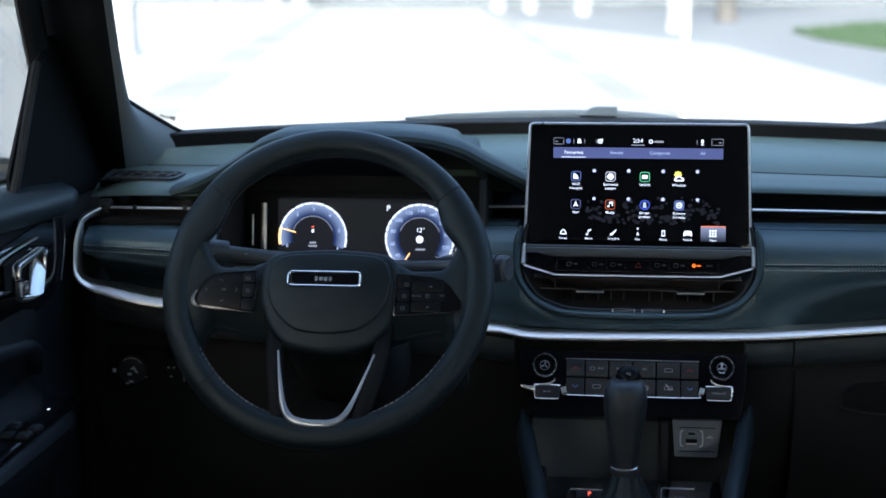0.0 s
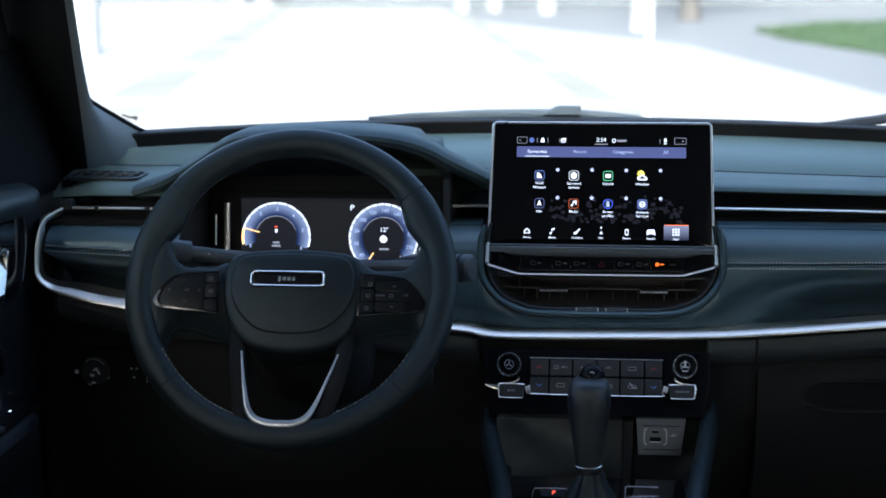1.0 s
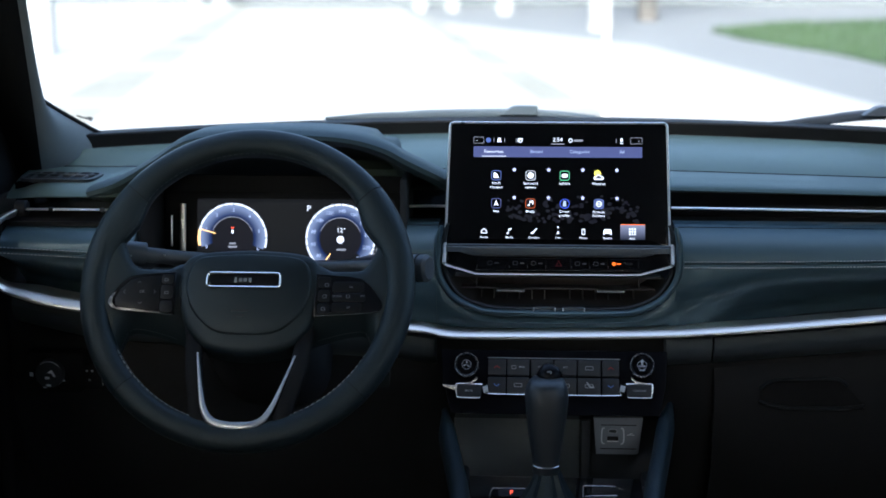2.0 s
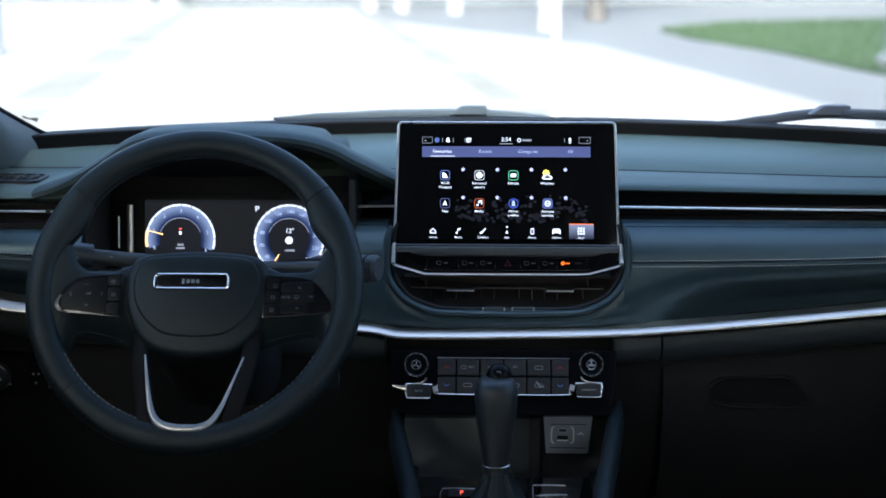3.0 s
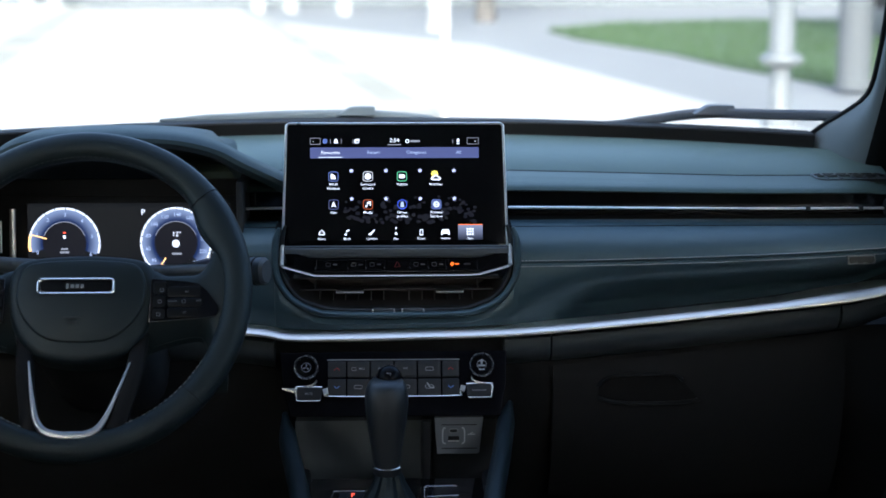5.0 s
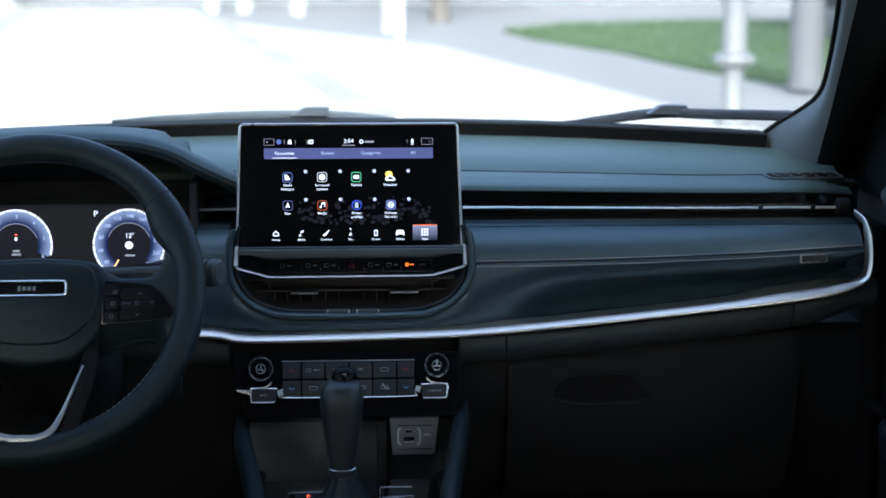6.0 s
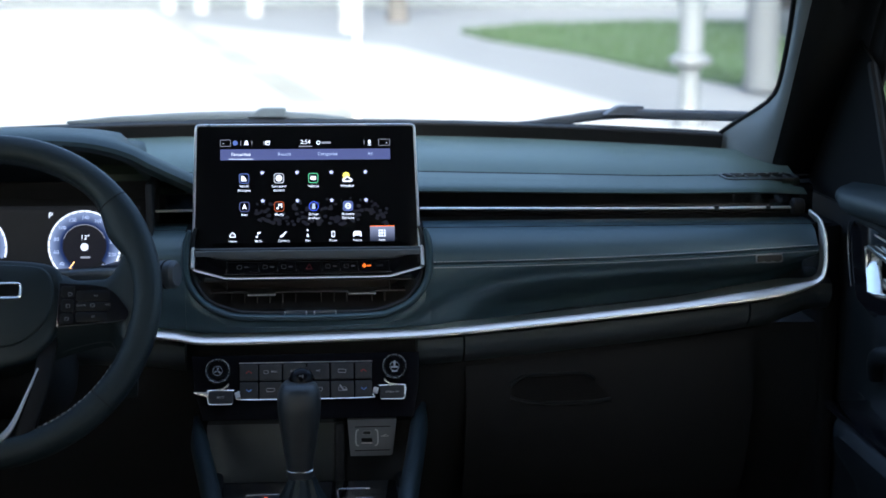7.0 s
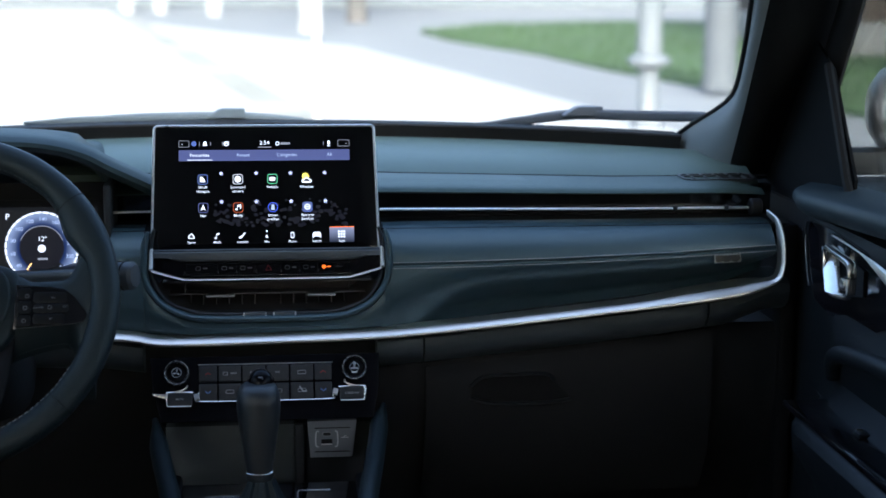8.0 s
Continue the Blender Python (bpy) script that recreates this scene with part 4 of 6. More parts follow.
part("horn_pad", pillow(face_line, 0.0040, 0.0036, 0.0046, 5, at=(0, 0, 0.0055)), HORN, wheel, "black horn pad", m=wheel_m)
for ex, ey, ew, eh in ((-0.004, -0.0325, 0.020, 0.0024), (-0.003, -0.0385, 0.009, 0.0030)):
    part("embossed_bar", pillow(outline_rect(ew, eh, 0.0008, 3), 0.0006, 0.0002, at=(ex, ey, 0.0134)), SATIN, wheel, m=wheel_m)
badge_i = outline_rect(0.0800, 0.0140, 0.0040)
sh = Matrix.Translation((-0.0010, 0.0035, 0.0130))
badge = part("badge", pillow(badge_i, 0.0014, 0.0004), PIANO, wheel, "black name plate in a chrome surround", m=wheel_m @ sh)
part("surround", sweep([Vector((x, y, 0.0008)) for x, y in outline_rect(0.0845, 0.0168, 0.0048)], oval(0.0017, 0.0020, 8), up=(0, 0, 1), closed=True), CHROME, badge, "polished surround", m=wheel_m @ sh)
for bx, bw, bh in ((-0.0095, 0.0030, 0.0064), (-0.0040, 0.0042, 0.0046), (0.0015, 0.0042, 0.0046), (0.0070, 0.0036, 0.0050)):
    part("letter_bar", pillow(outline_rect(bw, bh, 0.0008), 0.0008, 0.0003, at=(bx, 0, 0.0014)), CHROME, badge, m=wheel_m @ sh)


def spoke_up(x):
    return 0.0215 + 0.008 * smooth(0.098, 0.078, x) + min(0.030 * max((x - 0.122) / 0.026, 0) ** 3, 0.050)


def spoke_low(x):
    return -0.0510 - 0.016 * max((0.130 - x) / 0.060, 0) ** 1.5 - min(0.028 * max((x - 0.130) / 0.017, 0) ** 3, 0.060)


def spoke(side):
    """A side spoke from the centre pad out to the rim; its lower part rolls back out of the light."""
    rows = []
    for t in steps(0, 1, 28):
        x = between(0.072, 0.166, t)
        up, lo = spoke_up(x), spoke_low(x)
        zc = between(-0.006, 0.0, t)
        front = ((0.0, -0.004), (0.03, 0.0035), (0.09, 0.0068), (0.20, 0.0078), (0.55, 0.0078), (0.70, 0.0030), (0.84, -0.0075), (0.95, -0.0170), (1.0, -0.0230))
        ring = [Vector((side * x + 0.0015, between(up, lo, v), zc + w)) for v, w in front]
        ring += [Vector((side * x + 0.0015, between(up, lo, v), zc + w)) for v, w in ((0.92, -0.028), (0.5, -0.022), (0.06, -0.012))]
        rows.append(ring)
    return part("spoke", loft(rows, ring=True, caps=True), RIM_LEATHER, wheel, m=wheel_m, sharp=60)


for side in (-1, 1):
    spoke(side)
    path = [Vector((side * x + 0.0015, spoke_up(x) - 0.0010, 0.0018)) for x in steps(0.092, 0.150, 18)]
    low = [Vector((side * x + 0.0015, spoke_low(x) + 0.0030, -0.0165)) for x in steps(0.082, 0.149, 20)]
    tagged(stitches("spoke_stitching", [[wheel_m @ p for p in path], [wheel_m @ p for p in low]], wheel, ln=0.0034, gap=0.002, r=0.00038, thread=THREAD), kind="stuff")

lift_m = wheel_m @ Matrix.Translation((0, 0, 0.0048))
pad_l = [(-0.1575, -0.0180), (-0.1515, -0.0095), (-0.1440, 0.0005), (-0.1340, 0.0085), (-0.120, 0.0112), (-0.0815, 0.0140), (-0.0800, -0.0370), (-0.1440, -0.0322), (-0.1550, -0.0300), (-0.1585, -0.0245)]
pad_r = [(-x + 0.0000, y - 0.0006) for x, y in reversed(pad_l)]
key_wedge = [(-0.1500, -0.0190), (-0.1445, -0.0075), (-0.1340, 0.0035), (-0.1210, 0.0072), (-0.0990, 0.0086), (-0.0985, -0.0332), (-0.1440, -0.0290), (-0.1495, -0.0260)]
keys_l = [(-0.0905, 0.0052, 0.0150, 0.0120), (-0.0905, -0.0105, 0.0150, 0.0170), (-0.0905, -0.0275, 0.0150, 0.0140)]
keys_r = [(-0.0915, 0.0030, 0.0150, 0.0140), (-0.0915, -0.0130, 0.0150, 0.0150), (-0.0915, -0.0280, 0.0150, 0.0130), (-0.1190, -0.0020, 0.0370, 0.0130), (-0.1200, -0.0145, 0.0390, 0.0105), (-0.1180, -0.0265, 0.0350, 0.0120)]
marks_l = [("<", -0.1393, -0.0109), ("OK", -0.1193, -0.0105), (">", -0.1047, -0.0103), ("v", -0.1208, -0.0235), ("^", -0.1231, 0.0004)]
marks_r = [("RES", 0.1224, -0.0023), ("CANCEL", 0.1068, -0.0134), ("SET", 0.1204, -0.0266), ("DIST", 0.1359, -0.0129)]
for side, line, words in ((-1, pad_l, marks_l), (1, pad_r, marks_r)):
    pan = part("button_panel", pillow(line, 0.0026, 0.0008, at=(0, 0, 0.0020)), PIANO, wheel, "glossy black button panel", m=lift_m)
    for kx, ky, kw, kh in (keys_l if side < 0 else keys_r):
        x = kx if side < 0 else -kx
        part("key", pillow(outline_rect(kw - 0.0006, kh - 0.0006, 0.0030, 3), 0.0012, 0.0004, 0.0003, 1, at=(x, ky, 0.0040)), WHEEL_KEY, pan, m=lift_m)
    if side < 0:
        part("key", pillow(key_wedge, 0.0012, 0.0004, 0.0003, 1, at=(0, 0, 0.0040)), WHEEL_KEY, pan, m=lift_m)
    trim = [Vector((side * x, y, 0.0046)) for x, y in ((0.1545, -0.0302), (0.1440, -0.0326), (0.082, -0.0372))]
    part("lower_edge", sweep(trim, oval(0.0005, 0.0005, 6), up=(0, 0, 1)), CHROME, pan, m=lift_m)
    for word, x, y in words:
        if word.isupper():
            size = 0.0042 if word == "OK" else 0.0028
            lettering("print", word, size, (x, y, 0.0056), lift_m, WHEEL_PRINT, pan)
        else:
            d = {"<": (-1, 0), ">": (1, 0), "v": (0, -1), "^": (0, 1)}[word]
            tip = Vector((x + d[0] * 0.0015, y + d[1] * 0.0015, 0.0056))
            s = Vector((-d[1], d[0], 0)) * 0.0022
            b = Vector((-d[0], -d[1], 0)) * 0.0022
            part("arrow", sweep([tip + b + s, tip, tip + b - s], oval(0.0003, 0.0002, 5), up=(0, 0, 1)), WHEEL_PRINT, pan, m=lift_m)
    if side > 0:
        for x, y in ((0.0942, -0.0001), (0.0924, -0.0137), (0.0913, -0.0285), (0.1191, -0.0134)):
            o, i = outline_rect(0.0046, 0.0042, 0.0014, 3), outline_rect(0.0034, 0.0030, 0.0010, 3)
            part("icon", frame_plate(o, i, 0.0054, 0.0057), WHEEL_PRINT, pan, m=lift_m @ Matrix.Translation((x, y, 0)))
    else:
        for x, y in ((-0.0907, -0.0114), (-0.0919, 0.0040)):
            o, i = outline_rect(0.0046, 0.0036, 0.0008, 3), outline_rect(0.0034, 0.0024, 0.0005, 3)
            part("icon", frame_plate(o, i, 0.0054, 0.0057), WHEEL_PRINT, pan, m=lift_m @ Matrix.Translation((x, y, 0)))

# lower spoke: two black legs and a satin U between them
for pts in ([(-0.060, -0.040, -0.016), (-0.054, -0.095, 0.0), (-0.0475, -0.135, 0.002), (-0.043, -0.170, 0.0)], [(0.070, -0.040, -0.016), (0.066, -0.095, 0.0), (0.056, -0.135, 0.002), (0.046, -0.170, 0.0)]):
    part("lower_leg", sweep(curve(pts, 5), oval(0.0100, 0.0085, 12, 3), up=(0, 0, 1)), RUBBER, wheel, m=wheel_m)
u_path = curve([(-0.0494, -0.0810, 0.0070), (-0.0465, -0.100, 0.0085), (-0.0420, -0.126, 0.0095), (-0.0368, -0.148, 0.0090), (-0.0265, -0.1612, 0.0098), (-0.0085, -0.1658, 0.0100), (0.0040, -0.1658, 0.0100), (0.0170, -0.1652, 0.0100),
                (0.0305, -0.1580, 0.0098), (0.0410, -0.140, 0.0085), (0.0525, -0.1107, 0.0090), (0.0620, -0.0830, 0.0065)], 6)
part("silver_bezel", sweep(u_path, oval(0.0038, 0.0034, 12, 2.6), up=(0, 0, 1), scale=lambda t: 0.30 + 1.05 * (smooth(0.0, 0.42, t) - smooth(0.58, 1.0, t))), WHEEL_SILVER, wheel, "satin silver U-shaped bezel", m=wheel_m)
# column behind the wheel
rows = []
for z, w, h in ((-0.035, 0.048, 0.040), (-0.06, 0.060, 0.050), (-0.10, 0.068, 0.060), (-0.17, 0.070, 0.066), (-0.24, 0.070, 0.066)):
    rows.append([Vector((u, v - 0.018, z)) for u, v in oval(w, h, 24, 3.2)])
column_thing = thing("steering_column", wheel_m @ Vector((0, 0, -0.2)), "black plastic steering column shroud", "steering column")
part("shroud", loft(rows, ring=True, caps=True), PLASTIC, column_thing, m=wheel_m)
left_stalk = part("stalk", sweep(curve([(-0.400, 1.86, 0.962), (-0.435, 1.85, 0.971), (-0.470, 1.835, 0.9785), (-0.495, 1.825, 0.983)], 5), oval(0.0105, 0.0105, 12), up=(0, -1, 0), scale=lambda t: 1.25 - 0.35 * smooth(0.0, 0.6, t)), STALK, column_thing, "dark grey light stalk")
part("twist_grip", sweep([Vector((-0.490, 1.827, 0.9825)), Vector((-0.497, 1.824, 0.984)), Vector((-0.521, 1.814, 0.988)), Vector((-0.525, 1.812, 0.9886))], oval(0.0140, 0.0140, 14, 2.6), up=(0, -1, 0)), STALK, left_stalk)
part("icon", box((0.011, 0.0006, 0.0022), (-0.506, 1.8062, 0.9845)), PRINT, left_stalk)
part("icon", box((0.010, 0.0006, 0.0022), (-0.470, 1.8268, 0.9815)), PRINT, left_stalk)
right_stalk = part("stalk", sweep(curve([(-0.290, 1.86, 0.962), (-0.240, 1.85, 0.966), (-0.195, 1.835, 0.969), (-0.168, 1.826, 0.970)], 5), oval(0.0075, 0.0080, 12), up=(0, -1, 0)), STALK, column_thing, "dark grey wiper stalk")
grip_line = [Vector((-0.180, 1.830, 0.9693)), Vector((-0.174, 1.828, 0.9695)), Vector((-0.160, 1.821, 0.9705)), Vector((-0.151, 1.817, 0.9711)), Vector((-0.1475, 1.8155, 0.9713))]
part("twist_grip", sweep(grip_line, oval(0.0165, 0.0150, 16, 2.3), up=(0, -1, 0), scale=lambda t: 0.82 + 0.18 * smooth(0.0, 0.3, t) - 0.22 * smooth(0.72, 1.0, t)), STALK, right_stalk)
for k in (0.25, 0.62):
    p = grip_line[1].lerp(grip_line[3], k)
    part("grip_ring", sweep([p, p + Vector((0.0016, -0.0008, 0.0001))], oval(0.0172, 0.0157, 16, 2.3), up=(0, -1, 0)), RUBBER, right_stalk)


# ---------------------------------------------------------------- touch screen
LEAN_S = radians(14)
tablet_m = Matrix.Translation((0.0020, 1.962, 0.9722)) @ Matrix(((1, 0, 0, 0), (0, math.sin(LEAN_S), -math.cos(LEAN_S), 0), (0, math.cos(LEAN_S), math.sin(LEAN_S), 0), (0, 0, 0, 1)))
tablet = thing("touch_screen", tablet_m, "black touch screen in a chrome edge showing an app menu", "touch screen")
TH = 0.1587
out_line = [(x, y + TH / 2 - 0.0025) for x, y in outline_rect(0.2863, TH + 0.005, 0.0065, 6, top=0.2775)]
in_line = [(x, y + TH / 2 - 0.0025) for x, y in outline_rect(0.2825, TH + 0.0012, 0.0052, 6, top=0.2737)]
part("body", pillow(out_line, 0.0160, 0.0015, at=(0, 0, -0.0160)), SATIN, tablet, m=tablet_m)
part("edge", sweep([Vector((x, y, -0.0004)) for x, y in in_line], oval(0.0019, 0.0030, 10), up=(0, 0, 1), closed=True), SCREEN_EDGE, tablet, "thin polished edge", m=tablet_m)
part("glass", pillow(in_line, 0.0010, 0.0003), SCREEN_GLASS, tablet, "glossy black glass", m=tablet_m)
# the lit picture is laid out in units of 0.702 mm from its lower left corner, 309 wide and 193 high
UN = 0.000702
lit_m = tablet_m @ Matrix.Translation((-0.1068, 0.0052, 0.0013)) @ Matrix.Diagonal((UN, UN, 1, 1))


def lit(name, outline, mat, at, label="", z=0.0, parent=tablet):
    return part(name, plate(outline, z, z + 0.0002, at=at), mat, parent, label, flat=True, m=lit_m)


def ring_icon(name, w, h, r, line, mat, at, z=0.0002, parent=tablet):
    o, i = outline_rect(w, h, r, 4), outline_rect(w - 2 * line, h - 2 * line, max(r - line, 0.3), 4)
    return part(name, frame_plate(o, i, z, z + 0.0002), mat, parent, flat=True, m=lit_m @ Matrix.Translation((at[0], at[1], 0)))


def poly(n, r, r2=None, turn=90):
    return [((r if i % 2 == 0 or not r2 else r2) * math.cos(radians(turn + 360 * i / n)), (r if i % 2 == 0 or not r2 else r2) * math.sin(radians(turn + 360 * i / n))) for i in range(n)]


def words(text, size, at, mat=WHITE_GLOW, parent=tablet, z=0.0003):
    lettering("caption", text, size * UN, (0, 0, 0), tablet_m @ Matrix.Translation((-0.1068 + at[0] * UN, 0.0052 + at[1] * UN, 0.0013 + z)), mat, parent, depth=0.00005)


# stones faintly seen behind the icons
rng = random.Random(4)
STONE_GLOW = glowing("display_stone", (0.012, 0.012, 0.020), 0.144)
bm = bmesh.new()
for i in range(150):
    x, y = rng.uniform(62, 296), rng.uniform(37, 66 + 20 * rng.random())
    plate([(px * rng.uniform(0.8, 1.2), py * 0.75) for px, py in poly(7, rng.uniform(2.2, 5), turn=rng.uniform(0, 90))], 0.00005, 0.0001 + 0.000001 * i, bm=bm, at=(x, y))
tagged(part("wallpaper", bm, STONE_GLOW, tablet, "faint dark stones", flat=True, m=lit_m), kind="stuff")
bar = lit("tab_bar", outline_rect(303, 19.5, 1.0, 3), TAB_GLOW, (151.5, 163), "slate blue tab bar", z=0.0001)
for text, u in (("Favourites", 36.6), ("Recent", 113.7), ("Categories", 191), ("All", 267)):
    words(text, 8.2, (u, 163.5), WHITE_GLOW if u < 50 else PALE_BLUE_GLOW, bar)
lit("underline", outline_rect(44, 1.1, 0.3, 2), WHITE_GLOW, (36.6, 155), z=0.0004, parent=bar)
ring_icon("status_box", 18.6, 12, 1.5, 0.8, DIM_GLOW, (9.3, 184))
ring_icon("status_box", 21, 12, 1.5, 0.8, DIM_GLOW, (292.5, 184))
words("-", 9, (6, 184), WHITE_GLOW)
words("-", 9, (297, 184), WHITE_GLOW)
lit("status_dot", poly(16, 4.6), BLUE_GLOW, (26.7, 184.2), "blue round mark")
lit("bell", [(-4.2, -3.6), (4.2, -3.6), (3.2, -1), (2.8, 2.6), (1.2, 4.6), (-1.2, 4.6), (-2.8, 2.6), (-3.2, -1)], WHITE_GLOW, (46.4, 184), "white bell mark")
for u in (36.5, 56, 77, 256.5):
    lit("divider", outline_rect(0.9, 8, 0.3, 2), DIM_GLOW, (u, 184))
ring_icon("seat_mark", 9, 8, 3, 1.8, WHITE_GLOW, (83.7, 184))
lit("seat_mark_tip", [(-3, -1.5), (5, 3), (4, 4.5), (-3, 1)], WHITE_GLOW, (84, 184), z=0.0005)
words("2:54", 10.5, (151.5, 185.2))
lit("clock_line", outline_rect(24, 1.6, 0.5, 2), DIM_GLOW, (151.5, 177.6))
ring_icon("globe", 7.5, 7.5, 3.7, 1.6, WHITE_GLOW, (174.6, 184))
lit("text_bar", outline_rect(17, 3.6, 0.8, 2), DIM_GLOW, (188.5, 184))
lit("microphone", outline_rect(4.4, 7.5, 2.1, 3), WHITE_GLOW, (266, 185))
lit("microphone_foot", outline_rect(5.6, 1.5, 0.5, 2), WHITE_GLOW, (266, 179.2))
GREY_GLOW = glowing("display_mid_grey", (0.55, 0.56, 0.60), 0.288)
STAR_GLOW = glowing("display_star", (0.55, 0.58, 0.85), 0.331)
apps = [(41.7, 120.3, BLUE_GLOW, ("Wi-Fi", "Hotspot")), (103.5, 120.3, GREY_GLOW, ("Surround", "camera")), (164.7, 120.3, GREEN_GLOW, ("Vehicle",)), (225.6, 120.3, None, ("Weather",)),
        (42.0, 69.7, TAB_GLOW, ("Nav",)), (103.5, 69.7, RUST_GLOW, ("Media",)), (165.0, 69.7, DEEP_BLUE_GLOW, ("Driver", "profiles")), (226.3, 69.7, BLUE_GLOW, ("Activate", "Services"))]
for n, (u, v, mat, text) in enumerate(apps):
    if mat is not None:
        r = 9.0 if n == 6 else 4.5
        icon = ring_icon("app_icon", 18, 18, r, 1.35, mat, (u, v))
        tagged(icon, "lit app icon with a coloured rim")
        fill = {0: [(-5, -5), (5, -5), (2.5, 1.5), (-1.5, 5), (-5, 5)], 1: poly(8, 6.2), 2: outline_rect(10.5, 7, 2, 3), 4: [(0, 6.2), (4.6, -5), (0, -2.4), (-4.6, -5)],
                5: [(-5, -4.6), (-1, -5), (-0.6, 1), (3.4, 1.8), (3.2, -2.6), (5.4, -2), (5.4, 5.8), (-1.6, 4.6), (-1.8, -1.6), (-4.6, -1.4)],
                6: [(-3.4, -5), (3.4, -5), (2.2, 5), (-2.2, 5)], 7: None}[n]
        if fill:
            lit("sign", fill, PALE_BLUE_GLOW if n == 6 else WHITE_GLOW, (u, v), z=0.0005, parent=icon)
        else:
            lit("plate", outline_rect(15, 15, 3, 3), TAB_GLOW, (u, v), z=0.0001, parent=icon)
            ring_icon("ring", 11, 11, 5.5, 2.2, WHITE_GLOW, (u, v), 0.0005, icon)
            lit("sign", outline_rect(7, 1.8, 0.5, 2), WHITE_GLOW, (u, v), z=0.0005, parent=icon)
    else:
        icon = lit("app_icon", [(-9.5, -4.5), (-7, -7.4), (7.5, -7.4), (9.5, -4.2), (7.5, -1), (5, -0.4), (2.5, 2.6), (-1.5, 2.8), (-4, 0), (-8, -1)], WHITE_GLOW, (u, v), "white cloud and yellow sun icon", z=0.0004)
        lit("cloud_hole", [(-6, -4.8), (6, -4.8), (4.6, -2.8), (1.2, 0.2), (-1.6, 0)], BLACK_GLOW, (u, v), z=0.0007, parent=icon)
        lit("sun_sign", poly(16, 7.6, 4.6), YELLOW_GLOW, (u - 2.2, v + 4.2), z=0.0001, parent=icon)
    for i, line in enumerate(text):
        words(line, 6.8, (u, v - 14.4 - 7.0 * i), WHITE_GLOW, icon)
    lit("star", poly(10, 4.6, 2.0), STAR_GLOW, (u + 32.4, v + 10.4), z=0.0002, parent=icon)
TILE_GLOW = glowing("display_tile", (0.1, 0.1, 0.1), 0.288)
tn, tk = TILE_GLOW.node_tree.nodes, TILE_GLOW.node_tree.links
tco, tsep, tmr, tmix = (tn.new("ShaderNode" + s) for s in ("TexCoord", "SeparateXYZ", "MapRange", "Mix"))
tmix.data_type = 'RGBA'
tmr.inputs["From Min"].default_value, tmr.inputs["From Max"].default_value = 0.0095, 0.0265
tmix.inputs["A"].default_value, tmix.inputs["B"].default_value = (0.010, 0.014, 0.028, 1), (0.20, 0.22, 0.32, 1)
tk.new(tco.outputs["Object"], tsep.inputs[0])
tk.new(tsep.outputs["Y"], tmr.inputs[0])
tk.new(tmr.outputs[0], tmix.inputs["Factor"])
tk.new(tmix.outputs["Result"], tn["Principled BSDF"].inputs["Emission Color"])
tile = lit("menu_tile", outline_rect(44, 27, 0.6, 2), TILE_GLOW, (287, 19.3), "highlighted menu tile paling to its top", z=0.0001)
lit("tile_top", outline_rect(44, 1.4, 0.3, 2), AMBER_GLOW, (287, 33.0), z=0.0003, parent=tile)
menu = [("Home", 20.7, [(-5.5, -4.5), (5.5, -4.5), (5.5, 0.5), (0, 5.6), (-5.5, 0.5)]), ("Media", 66.2, [(-4.8, -5), (-1.2, -5.4), (-0.6, 1.4), (3.2, 2.2), (4.6, 5.8), (-1.6, 4.6), (-2, -2.4), (-4.6, -2)]),
        ("Comfort", 110.7, [(-6, -5), (-1.5, -4.6), (5.8, 5.2), (3.2, 5.6), (-1.5, 0.4), (-6, -1.8)]), ("Nav", 153.6, [(0, 2.5), (2.8, -5), (0, -3.4), (-2.8, -5)]),
        ("Phone", 199, outline_rect(6.4, 11, 1.2, 3)), ("Vehicle", 242.3, [(-7.6, -5), (-5, -5), (-5, -3), (5, -3), (5, -5), (7.6, -5), (7.6, 1.2), (5.6, 5.2), (-5.6, 5.2), (-7.6, 1.2)]), ("Apps", 286.5, None)]
for text, u, line in menu:
    if line is None:
        icon = lit("menu_icon", outline_rect(3.4, 3.4, 0.4, 2), WHITE_GLOW, (u, 20.3), "white menu sign", z=0.0005)
        for i in range(9):
            if i != 4:
                lit("square", outline_rect(3.4, 3.4, 0.4, 2), WHITE_GLOW, (u + (i % 3 - 1) * 4.6, 20.3 + (i // 3 - 1) * 4.6), z=0.0005, parent=icon)
    else:
        icon = lit("menu_icon", line, WHITE_GLOW, (u, 19.4), "white menu sign", z=0.0003)
        if text in ("Home", "Phone"):
            lit("hole", [(x * 0.6, y * 0.62) for x, y in line], BLACK_GLOW, (u, 19.2), z=0.0006, parent=icon)
        if text == "Nav":
            lit("letter_bar", outline_rect(2.6, 3.6, 0.5, 2), WHITE_GLOW, (u, 27.0), z=0.0003, parent=icon)
    words(text, 5.6, (u, 8.2), WHITE_GLOW, icon)

# ---------------------------------------------------------------- button bar under the screen
bar_y = 1.953
sm = Matrix.Translation((0.0033, bar_y, 0.0)) @ Matrix(((1, 0, 0, 0), (0, 0, -1, 0), (0, 1, 0, 0), (0, 0, 0, 1)))
switch_bar = thing("switch_bar", (0.0033, bar_y, 0.94), "glossy black switch bar with chrome edge and amber lamp", "switch panel")
line = [(-0.1445, 0.9745), (-0.1445, 0.9535), (-0.1410, 0.9495), (-0.1040, 0.9390), (0.1040, 0.9390), (0.1410, 0.9495), (0.1445, 0.9535), (0.1445, 0.9745)]
part("bar", pillow([(x, z) for x, z in line], 0.020, 0.0012, at=(0, 0, -0.020)), PIANO, switch_bar, m=sm)
rows = []
